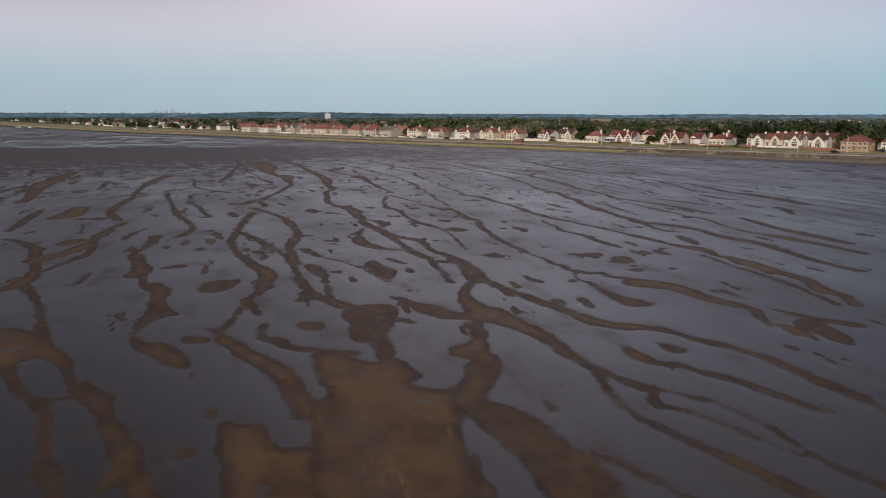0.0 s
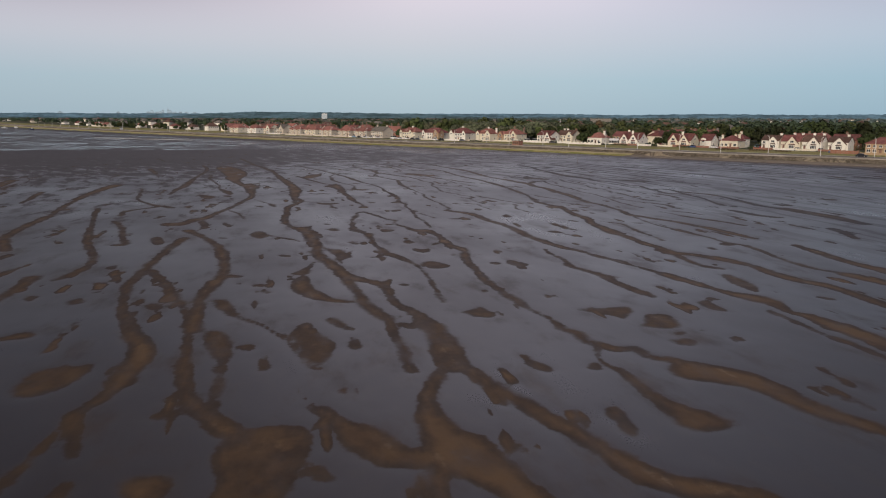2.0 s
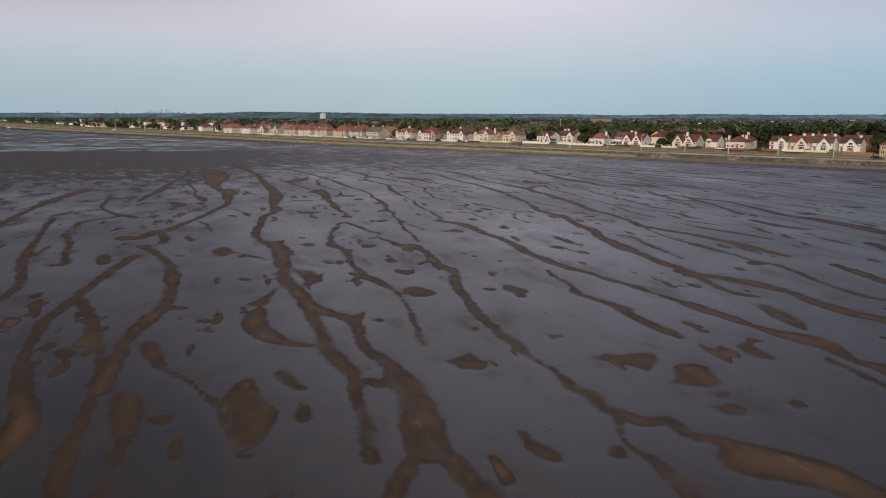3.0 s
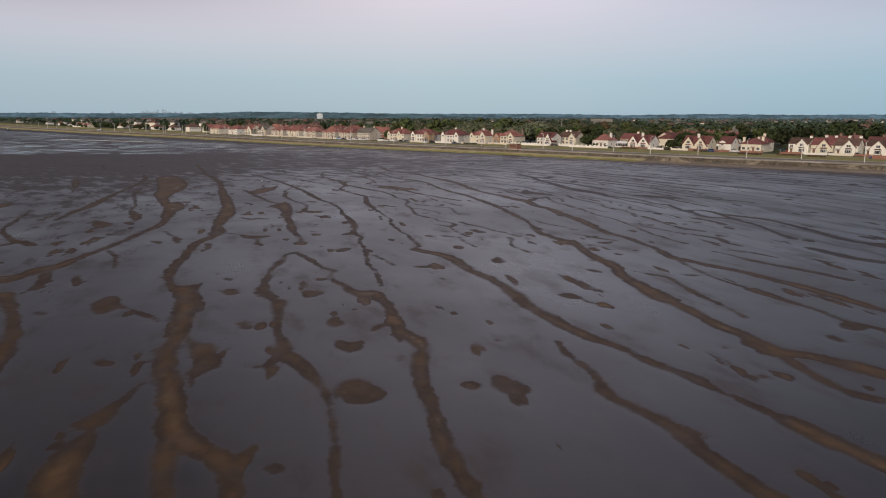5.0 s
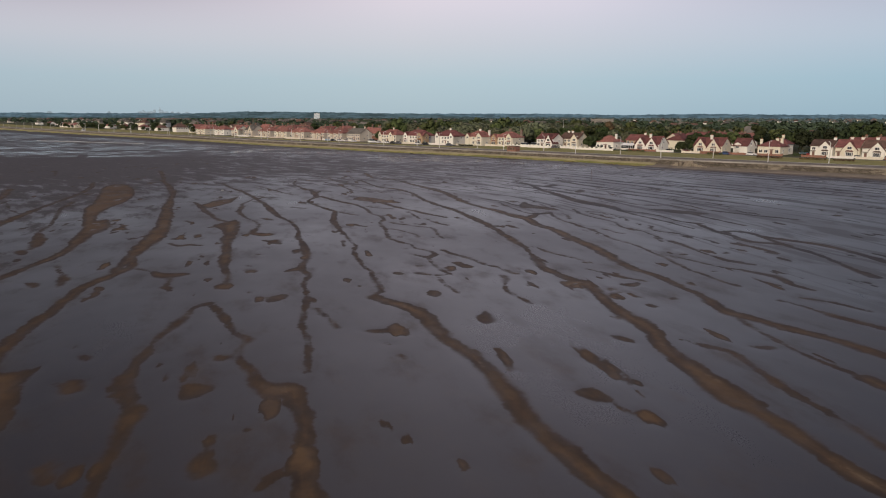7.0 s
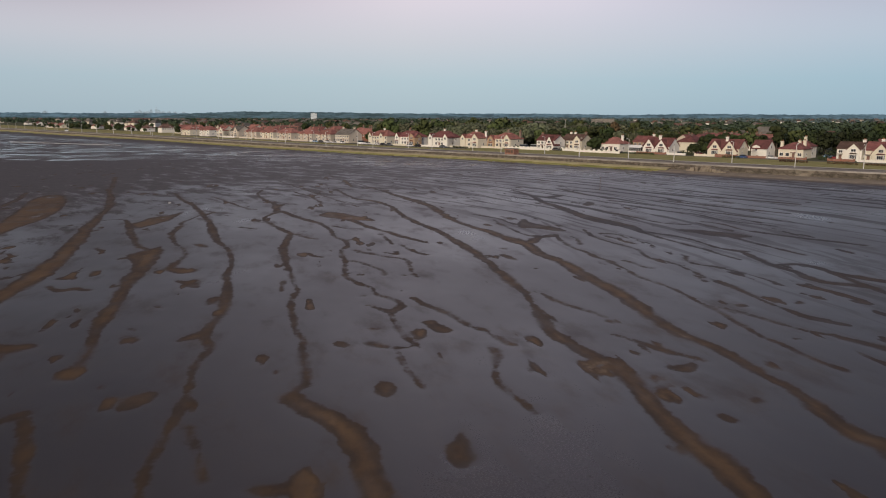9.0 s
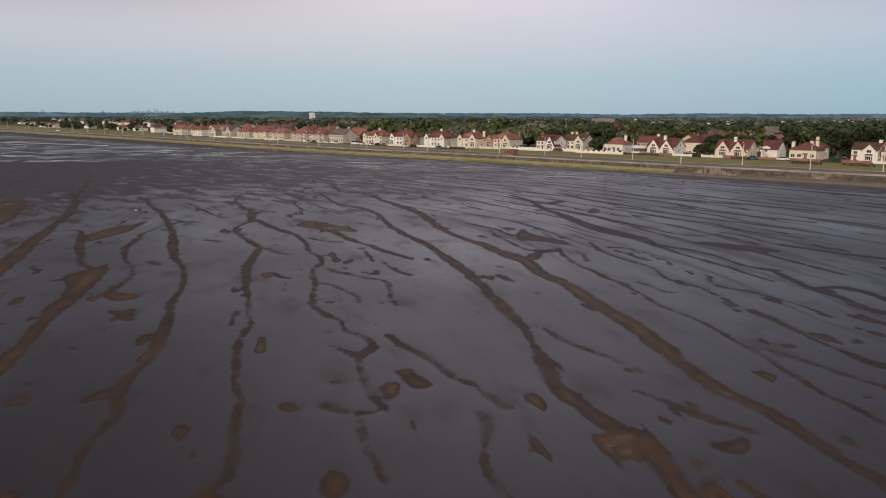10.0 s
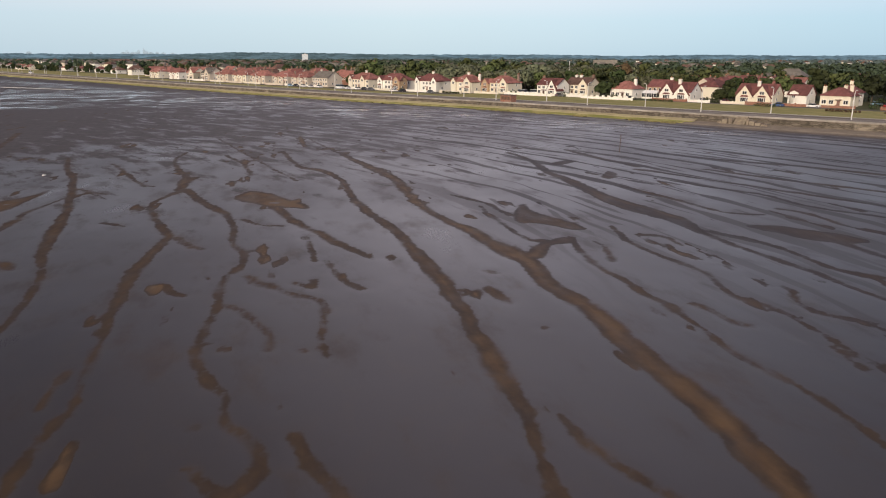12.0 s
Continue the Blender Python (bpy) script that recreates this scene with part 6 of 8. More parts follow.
# the long row towards the far end of the promenade
for uu, ww, wa, ro in ((467, 17, "cream", "red"), (433, 17, "white", "red"), (355, 17, "pebble", "red"), (331, 17, "cream", "red"), (307, 17, "pebble", "red"), (280.5, 16, "pebble", "red"), (259, 16, "pebble", "red")):
    house(uu, 45, ww, 9.5, 4.9, 8.0, ro, wa, "%s semi-detached house with a weathered red hipped roof" % {"pebble": "pebbledashed"}.get(wa, wa), hip=4.4, gables=((-ww * 0.2, 2.6, 4.2, 4.7, 0.7), (ww * 0.2, 2.6, 4.2, 4.7, 0.7)), stacks=((0, 5, 9.0, "brick"), (ww * 0.38, 7, 8.0, "brick")))
house(404, 45, 12, 9, 5.0, 8.4, "red", "cream", "cream house with a tall front gable and red roof", gables=((3, 6, 5.0, 8.0, 0.8),), stacks=((-4, 4.5, 9.2, "brick"),))
house(382, 46, 13, 10, 5.0, 8.6, "grey", "pebble", "pebbledashed house with grey slate gables", gables=((3.2, 6, 5.0, 8.4, 0.8),), stacks=((-5, 5, 9.4, "brick"),))
house(239, 45, 14, 10, 4.9, 8.2, "grey", "pebble", "grey-roofed pebbledashed house with a plain gable end", stacks=((-5, 5, 9.4, "pebble"), (6.2, 5, 9.4, "pebble")))
# detached pairs nearer by
house(203.5, 44, 16, 10, 5.0, 8.2, "red", "cream", "cream pebbledashed pair of houses with a red hipped roof", hip=4.2, gables=((-6.4, 3.2, 5.0, 6.9, 0.5), (3.6, 3.4, 5.0, 6.9, 0.5)), stacks=((0.5, 5, 9.2, "white"),))
house(182, 46, 16, 10, 4.9, 8.2, "maroon", "white", "white house with a brick gable and maroon roof", hip=4.2, gables=((-6.2, 3.6, 4.9, 6.9, 0.8),), stacks=((-1, 5, 9.3, "brick"),))
house(175.5, 45.2, 5.2, 5, 4.8, 6.8, "maroon", "buff", "buff brick gabled wing beside a white house", gables=((0, 5.0, 4.8, 6.9, 0.3),), back=True)
house(159.5, 50, 15, 10, 5.0, 8.4, "maroon", "white", "white pair of houses with gabled bays and maroon roof", hip=4.2, gables=((-5.8, 3.4, 5.0, 7.0, 0.6), (5.8, 3.4, 5.0, 7.0, 0.6)), stacks=((0, 5, 9.3, "white"),))
house(140.5, 53, 13, 10, 5.0, 8.2, "red", "cream", "cream house with a red hipped roof and gabled bays", hip=4.2, gables=((-4.8, 3.4, 5.0, 6.8, 0.6), (4.2, 4.4, 5.0, 7.3, 0.9)), stacks=((0, 5, 9.1, "white"), (6.0, 6, 8.4, "white")))
house(125, 59, 13, 10, 4.8, 7.9, "red", "cream", "cream house with a buff gable and red hipped roof", hip=4.2, gables=((4.2, 4.2, 4.8, 7.1, 0.8),), stacks=((0.5, 5, 9.1, "brick"), (6.0, 8, 8.6, "brick")))
house(131.8, 59, 4.6, 5, 4.2, 6.3, "red", "buff", "small buff brick gabled wing with red roof", gables=((0, 4.4, 4.2, 6.4, 0.3),), back=True)
house(97.5, 58, 11, 8.5, 4.6, 7.2, "maroon", "white", "white modern house with a steep catslide gable", gables=((3.0, 5.4, 2.4, 6.7, 1.0),), stacks=((-5.2, 4.5, 8.0, "brick"),))
house(89.3, 68, 12, 9, 4.7, 7.6, "brown", "cream", "cream house with a brown roof and white chimneys", gables=((3.6, 4.2, 4.7, 7.1, 0.6),), stacks=((-3.4, 4.5, 8.6, "white"), (-0.8, 4.5, 8.6, "white"), (5.4, 4.5, 8.5, "brick")))
house(64.9, 64, 10.4, 9, 3.8, 6.8, "red", "white", "low white house with a red hipped roof", hip=4.0, stacks=((3.5, 5, 7.6, "white"),))
house(55.5, 76, 9, 9, 4.6, 7.2, "maroon", "buff", "buff brick house with a maroon roof", stacks=((3.8, 4.5, 8.2, "white"),))
# gabled houses above the wide verge
house(40.6, 63, 12.8, 9, 3.4, 6.9, "maroon", "white", "white pair of chalet houses with two big gables", gables=((-3.1, 5.9, 2.6, 6.4, 0.9), (2.9, 6.2, 2.4, 6.3, 0.9)), stacks=((0.0, 3.5, 8.0, "white"),))
house(11.4, 66, 13.4, 9, 3.4, 6.9, "maroon", "cream", "cream pair of chalet houses with two big gables", gables=((-3.2, 6.2, 2.5, 6.5, 0.9), (3.0, 6.4, 2.3, 6.4, 0.9)), stacks=((0.0, 3.5, 8.0, "white"),))
house(-3.0, 67, 6.2, 8.5, 3.7, 6.9, "maroon", "white", "white house with a steep maroon roof and dormer", gables=((-1.2, 3.0, 4.5, 5.2, 0.0),))
house(-14.4, 69, 9.6, 9, 3.8, 6.4, "maroon", "cream", "cream house with a low maroon hipped roof", hip=4.0, stacks=((-4.4, 2.5, 6.7, "cream"), (1.0, 6, 7.0, "cream"), (3.0, 6, 7.1, "cream")))
house(-14.6, 79.5, 7, 7, 4.6, 7.3, "maroon", "white", "white house with a maroon hipped roof", hip=3.6, stacks=((0, 4, 8.4, "cream"),), back=True)
house(-34.5, 71, 8.6, 8.5, 4.5, 6.9, "brown", "white", "white house with a dark brown roof and centre gable", gables=((1.6, 4.4, 4.2, 6.4, 0.7),), stacks=((3.8, 4.2, 7.9, "white"),))
house(-44.2, 71, 9, 8.5, 4.2, 7.1, "maroon", "cream", "cream house with a broad white gable", gables=((1.0, 5.8, 3.2, 6.5, 0.8),), stacks=((0, 5, 8.2, "white"), (4.0, 5, 8.2, "white")))
house(-54, 71, 9, 8.5, 4.2, 7.0, "brown", "white", "white gabled house with a brown roof", gables=((1.0, 5.6, 3.3, 6.4, 0.8),), stacks=((-0.6, 5, 8.2, "white"), (3.9, 5, 8.2, "white")))
house(-65, 73, 9, 8.5, 4.2, 6.6, "brown", "white", "white house with a wide front gable", gables=((0.6, 6.4, 3.1, 6.3, 0.8),), stacks=((3.0, 5, 7.8, "white"),))
house(-90.5, 44, 12, 9.5, 4.7, 7.5, "maroon", "buff", "buff brick house with a maroon hipped roof", hip=4.2, gables=())
house(-104, 52, 10, 9, 4.5, 7.3, "maroon", "white", "white house with a maroon roof", hip=3.8, stacks=((-4, 5, 8.2, "brick"),))
house(-119, 58, 13, 9, 4.8, 7.8, "red", "cream", "cream house with a red hipped roof", hip=3.8)

# rows behind, of which roofs and upper walls show between the others
rng = random.Random(11)
for uu, vv, ro, wa in ((36, 96, "maroon", "cream"), (24, 128, "maroon", "white"), (46, 112, "maroon", "pebble"), (52, 138, "maroon", "cream"), (-32, 112, "maroon", "pebble"), (-42, 96, "maroon", "brick"), (-50, 110, "red", "cream"), (-60, 98, "maroon", "brick"), (74, 150, "maroon", "white"), (30, 146, "red", "white"), (62, 156, "maroon", "cream"), (50, 150, "maroon", "brick"), (-100, 84, "maroon", "cream"), (-114, 88, "red", "white"), (36, 160, "maroon", "white"), (47, 172, "red", "cream"), (60, 170, "maroon", "brick")):
    house(uu, vv, 11 + rng.random() * 3, 9, 4.7, 7.4 + rng.random() * 0.5, ro, wa, "%s house with a %s tiled roof in a back row" % (wa, ro), hip=rng.choice((0, 3.8)), stacks=((rng.uniform(-3, 3), 4.5, 8.5, "brick"),), turn=rng.choice((0, 0, 90)), back=True, group="houses in the back rows")
for k in range(34):
    uu, vv = 240 + 13.0 * k * 0.75 + rng.uniform(-3, 3), rng.choice((72, 88, 106, 130))
    ro = rng.choice(("red", "red", "maroon", "brown"))
    house(uu, vv, 12 + rng.random() * 3, 9, 4.8, 7.9 + rng.random() * 0.8, ro, rng.choice(("cream", "pebble", "brick", "white")), "house with a %s tiled roof in a back row" % ro, hip=rng.choice((0, 3.8, 3.8)), stacks=((rng.uniform(-3, 3), 4.5, 9.8, "brick"),), turn=rng.choice((0, 0, 90)), back=True, group="houses in the back rows")
# bungalows and villas far along the shore
for uu, vv, ww, wa, ro in ((520, 75, 14, "white", "brown"), (548, 80, 16, "white", "brown"), (585, 78, 13, "white", "grey"), (640, 80, 17, "white", "brown"), (700, 85, 15, "white", "maroon"), (760, 85, 16, "cream", "maroon"), (830, 90, 18, "white", "red"), (905, 70, 20, "cream", "red"), (930, 68, 18, "cream", "red"), (955, 70, 16, "white", "red"), (1060, 90, 15, "white", "grey"), (1180, 100, 18, "white", "maroon"), (1330, 110, 18, "white", "grey")):
    house(uu, vv, ww, 9, 3.4, 6.2, ro, wa, "far %s house with a %s roof by the shore" % (wa, ro), hip=rng.choice((0, 4.0)), stacks=((rng.uniform(-4, 4), 4.5, 7.2, "brick"),), back=True, group="houses far along the shore")

# ---- trees, hedges and woods ----


def leaf_quads(bm, centre, radius, count, size, rnd, squash=0.8):
    """A clump of leaf sprays; returns the way each corner faces, out of the clump, for soft shading."""
    facing = []
    for _ in range(count):
        n = Vector((rnd.gauss(0, 1), rnd.gauss(0, 1), rnd.gauss(0, 1))).normalized()
        r = radius * (0.55 + 0.5 * rnd.random() ** 0.5)
        c = Vector(centre) + Vector((n.x * r, n.y * r, n.z * r * squash))
        face = (n + Vector((rnd.uniform(-0.4, 0.4), rnd.uniform(-0.4, 0.4), rnd.uniform(-0.1, 0.6)))).normalized()
        q = face.to_track_quat("Z", "Y") @ Euler((0, 0, rnd.uniform(0, 6.28))).to_quaternion()
        s = size * rnd.uniform(0.6, 1.3)
        ring = [(-s, -s * 0.5, 0), (s * 0.2, -s * 0.7, 0.1 * s), (s, 0.1 * s, 0), (s * 0.1, s * 0.8, -0.1 * s)]
        bm.faces.new([bm.verts.new(c + q @ Vector(p)) for p in ring])
        facing += [(n * 0.85 + face * 0.15 + Vector((0, 0, 0.2))).normalized()] * 4
    return facing


def leafy(name, bm, facing, material, parent):
    """A part of leaf sprays, shaded as whole clumps."""
    me = mesh_of(bm, name)
    me.polygons.foreach_set("use_smooth", np.ones(len(me.polygons), dtype=bool))
    me.normals_split_custom_set_from_vertices(facing)
    return part(name, me, material, parent)


def tree_model(seed, height, spread, material, label):
    """A tapered trunk with limbs, and a crown of many small leaf clumps with gaps."""
    rnd = random.Random(seed)
    t = thing("tree", label, "tree", pose(0, -900 - 30 * seed, 0), "trees behind the houses")
    bm = bmesh.new()
    fork = height * 0.32
    tube(bm, (0, 0, -0.4), (0.1, 0.05, fork), height * 0.028, height * 0.02, 7)
    tips = []
    for k in range(7):
        a = k * 0.9 + rnd.random()
        reach, up = spread * rnd.uniform(0.35, 0.75), height * rnd.uniform(0.5, 0.86)
        tip = (math.cos(a) * reach, math.sin(a) * reach, up)
        mid = (tip[0] * 0.45, tip[1] * 0.45, fork + (up - fork) * 0.55)
        tube(bm, (0.1, 0.05, fork * 0.9), mid, height * 0.012, height * 0.008, 5)
        tube(bm, mid, tip, height * 0.008, height * 0.003, 5)
        tips.append(tip)
    part("trunk", bm, BARK, t)
    bm, facing = bmesh.new(), []
    for tip in tips + [(0, 0, height * 0.84), (spread * 0.2, -spread * 0.2, height * 0.6), (-spread * 0.25, 0.1, height * 0.66), (spread * 0.1, spread * 0.3, height * 0.5), (-0.3, -spread * 0.35, height * 0.45)]:
        r = spread * rnd.uniform(0.34, 0.52)
        facing += leaf_quads(bm, (tip[0], tip[1], min(tip[2], height - r * 0.8)), r, 84, 0.64, rnd)
    leafy("crown", bm, facing, material, t)
    return t


MODELS = [tree_model(1, 11.0, 4.6, TREE_GREENS[0], "dark green broadleaf tree behind the houses"), tree_model(2, 9.0, 4.2, TREE_GREENS[1], "mid-green broadleaf tree behind the houses"),
          tree_model(3, 12.5, 5.2, TREE_GREENS[1], "tall mid-green tree with an uneven crown"), tree_model(4, 10.0, 4.8, TREE_GREENS[2], "pale olive-green willow-like tree"),
          tree_model(5, 13.0, 3.4, TREE_GREENS[0], "tall narrow dark green tree"), tree_model(6, 12.0, 3.0, TREE_GREENS[4], "narrow rust-coloured tree behind the houses"), tree_model(7, 6.0, 3.4, TREE_GREENS[0], "low dark green garden tree"),
          tree_model(8, 11.5, 4.8, TREE_GREENS[3], "very dark green tree in a dense stand"), tree_model(9, 13.0, 4.0, TREE_GREENS[3], "tall very dark green tree in a dense stand")]
HOMES = []
for ob in list(scene.objects):
    if ob.name.startswith("house"):
        p = ob.matrix_basis @ Vector((0, 4.5, 0))
        HOMES.append((p.x, p.y))
HOMES_A = np.array(HOMES)
SPOTS, PLANTED = [], []


def plant(model, u, v, size=1.0, room=4.0, clear=7.5):
    p = coast(u, v, 2.95)
    if np.min(np.hypot(HOMES_A[:, 0] - p.x, HOMES_A[:, 1] - p.y)) < clear:
        return False
    if any((p.x - a) ** 2 + (p.y - b) ** 2 < room * room for a, b in SPOTS):
        return False
    SPOTS.append((p.x, p.y))
    spin = rng.uniform(0, 360)
    stretch = rng.uniform(0.9, 1.12)
    m = (pose(p.x, p.y, p.z, 0, 0, spin) @ Matrix.Diagonal((size * stretch, size / stretch, size * rng.uniform(0.92, 1.08), 1)))
    PLANTED.append((model, m, v > 130 or u > 300))
    return True


rng = random.Random(5)
# dark trees between and close behind the right-hand houses
for u, v, m, s in ((-27, 86, 7, 0.9), (-31, 92, 8, 0.9), (-25, 98, 7, 1.0), (-36, 90, 7, 1.0), (-33, 104, 8, 0.95), (-23, 108, 7, 1.05), (-40, 106, 7, 0.9), (-12, 92, 0, 1.0), (-8, 98, 2, 1.0), (-16, 104, 7, 0.95), (-74, 84, 0, 0.8), (-78, 90, 0, 0.85), (-84, 80, 2, 0.9), (-80, 72, 6, 1.1), (-86, 92, 0, 0.85), (-72, 96, 4, 0.7), (-94, 74, 0, 0.9), (-97, 96, 2, 0.8), (-110, 110, 0, 0.85),
                   (106, 72, 0, 0.8), (109, 80, 0, 1.0), (112, 74, 2, 0.8), (104, 84, 4, 0.9), (107, 66, 6, 0.9), (72, 62, 6, 1.1), (70.5, 66, 0, 0.7), (73, 72, 0, 0.75), (70, 80, 3, 0.9), (78, 88, 5, 1.2), (67, 88, 3, 0.8), (152.5, 66, 6, 1.0), (178, 70, 6, 1.1), (204, 68, 6, 1.0), (230, 60, 6, 1.1), (232, 68, 0, 0.8), (229, 76, 0, 0.9), (150, 76, 0, 0.9), (131, 72, 1, 0.9), (29, 84, 0, 0.7), (24, 66, 6, 0.8), (22, 72, 6, 0.9)):
    plant(m, u, v, s, 2.5, 5.0)
for _ in range(75):
    u = rng.uniform(-130, 6)
    plant(rng.choice((7, 7, 8, 0)), u, rng.uniform(92, 185), rng.uniform(0.72, 0.98) + (0.3 if u < -20 else 0.0), 5.0, 6.0)
# a dense belt of willows and other trees close behind the detached pairs
for _ in range(900):
    u = rng.uniform(112, 238)
    plant(rng.choice((3, 3, 3, 3, 1, 1, 2)), u, rng.uniform(72, 150), rng.uniform(0.85, 1.25), 4.8, 6.5)
for _ in range(500):
    u = rng.uniform(14, 112)
    plant(rng.choice((1, 1, 0, 2, 3)), u, rng.uniform(96 if u > 62 else 150, 190), rng.uniform(0.6, 0.95), 5.0, 7.0)
placed = 0
for _ in range(2600):
    u, v = rng.uniform(-150, 262), 78 + 190 * rng.random() ** 1.3
    olive = 120 < u < 235 and v > 105
    m = rng.choice((3, 3, 1, 2)) if olive else rng.choice((0, 0, 1, 1, 2, 4) if u > -20 else (0, 0, 0, 2, 4, 1))
    size = rng.uniform(0.75, 1.1) * (0.8 if u < -20 else 1.0)
    if 0 < u < 60:
        size *= 0.72
    placed += plant(m, u, v, size, 6.0)
    if placed > 150:
        break
for _ in range(90):
    plant(rng.choice((6, 6, 1, 0)), rng.uniform(500, 1000), rng.uniform(52, 110), rng.uniform(0.5, 0.8), 6.0, 8.5)
for _ in range(60):
    plant(rng.choice((0, 1, 1, 2)), rng.uniform(240, 900), rng.uniform(78, 260), rng.uniform(0.6, 0.9), 9.0)
# the nearest stand one by one; those deep behind them are one mass of treetops for each kind
apart = sorted(PLANTED, key=lambda it: it[2])[:285]
for model, m, far in apart:
    copy_thing(MODELS[model], m)
for k, model in enumerate(MODELS):
    rest = [m for kk, m, far in sorted(PLANTED, key=lambda it: it[2])[285:] if kk == k]
    if not rest:
        continue
    crown = [o for o in model.children if o.name.startswith("crown")][0].data
    nv = len(crown.vertices)
    co, no = np.zeros(nv * 3), np.zeros(nv * 3)
    crown.vertices.foreach_get("co", co)
    crown.corner_normals.foreach_get("vector", no)
    co, no = co.reshape(-1, 3), no.reshape(-1, 3)
    every, ways = [], []
    for m in rest:
        rot = np.array(m.to_3x3())
        every.append(co @ rot.T + np.array(m.translation))
        ways.append(no @ rot.T)
    every, ways = np.concatenate(every), np.concatenate(ways)
    me = bpy.data.meshes.new("treetops")
    me.vertices.add(len(every))
    me.vertices.foreach_set("co", every.astype(np.float32).ravel())
    me.loops.add(len(every))
    me.loops.foreach_set("vertex_index", np.arange(len(every), dtype=np.int32))
    me.polygons.add(len(every) // 4)
    me.polygons.foreach_set("loop_start", np.arange(0, len(every), 4, dtype=np.int32))
    me.polygons.foreach_set("use_smooth", np.ones(len(every) // 4, dtype=bool))
    me.update(calc_edges=True)
    me.normals_split_custom_set_from_vertices(ways / np.linalg.norm(ways, axis=1)[:, None])
    me.materials.append(crown.materials[0])
    tagged(new("treetops", me), "treetops of a stand behind the houses", "trees", kind="stuff")
for model in MODELS:
    for o in (*model.children_recursive, model):
        bpy.data.objects.remove(o)


def woods(name, count, u0, u1, v0, v1, per, size, tall, material, label, seed, gap=0.42):
    """Far woods and hedgerows as one mass of leaf clumps."""
    r = np.random.RandomState(seed)
    u, v = r.uniform(u0, u1, count), v0 + (v1 - v0) * r.uniform(0, 1, count) ** 1.15
    keep = fbm(u / 160.0, v / 210.0, seed, 4) > gap
    u, v = u[keep], v[keep]
    bend = np.interp(u, BEND_U, BEND_H)
    cx = SHORE_AT.x + ALONG.x * u + ACROSS.x * (v + bend)
    cy = SHORE_AT.y + ALONG.y * u + ACROSS.y * (v + bend)
    near = np.array([np.min(np.hypot(HOMES_A[:, 0] - a, HOMES_A[:, 1] - b)) > 11 for a, b in zip(cx, cy)])
    cx, cy, base = cx[near], cy[near], inland_z(v[near])
    k = len(cx)
    high = tall * r.uniform(0.6, 1.25, k)
    wide = high * r.uniform(0.35, 0.6, k)
    a, e = r.uniform(0, 2 * np.pi, (k, per)), r.uniform(-0.35, 1.0, (k, per))
    ring = np.sqrt(np.clip(1 - e * e, 0.05, 1))
    wob = r.uniform(0.45, 1.25, (k, per))
    px = cx[:, None] + wide[:, None] * ring * wob * np.cos(a)
    py = cy[:, None] + wide[:, None] * ring * wob * np.sin(a)
    pz = base[:, None] + high[:, None] * (0.52 + 0.48 * e * wob)
    centre = np.stack([px, py, pz], -1).reshape(-1, 1, 3)
    out = np.stack([ring * np.cos(a), ring * np.sin(a), e * 0.7 + 0.3], -1).reshape(-1, 3) + 0.2 * r.normal(size=(k * per, 3))
    ax = np.cross(out, r.normal(size=(k * per, 3)))
    ax /= np.linalg.norm(ax, axis=1)[:, None]
    bx = np.cross(out, ax)
    bx /= np.linalg.norm(bx, axis=1)[:, None]
    s = size * r.uniform(0.6, 1.4, (k * per, 1))
    quad = np.stack([-ax * s - bx * s * 0.4, ax * s * 0.2 - bx * s * 0.8, ax * s + bx * s * 0.2, -ax * s * 0.2 + bx * s * 0.8], 1)
    co = (centre + quad).reshape(-1, 3)
    me = bpy.data.meshes.new(name)
    me.vertices.add(len(co))
    me.vertices.foreach_set("co", co.astype(np.float32).ravel())
    me.loops.add(len(co))
    me.loops.foreach_set("vertex_index", np.arange(len(co), dtype=np.int32))
    me.polygons.add(len(co) // 4)
    me.polygons.foreach_set("loop_start", np.arange(0, len(co), 4, dtype=np.int32))
    me.polygons.foreach_set("use_smooth", np.ones(len(co) // 4, dtype=bool))
    me.update(calc_edges=True)
    out /= np.linalg.norm(out, axis=1)[:, None]
    me.normals_split_custom_set_from_vertices(np.repeat(out, 4, axis=0))
    me.materials.append(material)
    return tagged(new(name, me), label, "woods", kind="stuff")


# haze put into the leaf colours: lower contrast, then paler and bluer
MISTY = [leaf_material(nm, a, b) for nm, a, b in (("leaves_far", (0.034, 0.050, 0.030), (0.060, 0.082, 0.046)), ("leaves_farther_hazed", (0.055, 0.083, 0.080), (0.098, 0.130, 0.120)))]
woods("woods", 3000, -420, 1300, 230, 700, 34, 1.75, 8.0, MISTY[0], "dull green treetops beyond the town", 3)
woods("woods", 3000, -700, 1900, 650, 1500, 18, 2.5, 8.0, MISTY[0], "dull green woods inland", 4, 0.36)
woods("woods", 5200, -1200, 2900, 1300, 3600, 12, 3.0, 8.5, MISTY[1], "hazy blue-green woods far inland", 6)
woods("woods", 3200, 1000, 3600, 120, 1500, 14, 2.2, 8.0, MISTY[0], "dull green woods far along the shore", 9)

def bearing(deg, r, z=0.0):
    return pose(math.sin(radians(deg)) * r, math.cos(radians(deg)) * r, z, 0, 0, -deg)


# roofs scattered among the far woods
bm = bmesh.new()
box(bm, -6, 6, -4.5, 4.5, -0.3, 5.2)
FAR_WALL = mesh_of(bm, "wall")
bm = bmesh.new()
hipped(bm, -6, 6, -4.5, 4.5, 5.2, 8.8, 3.0, 0.5)
FAR_ROOF = mesh_of(bm, "roof")
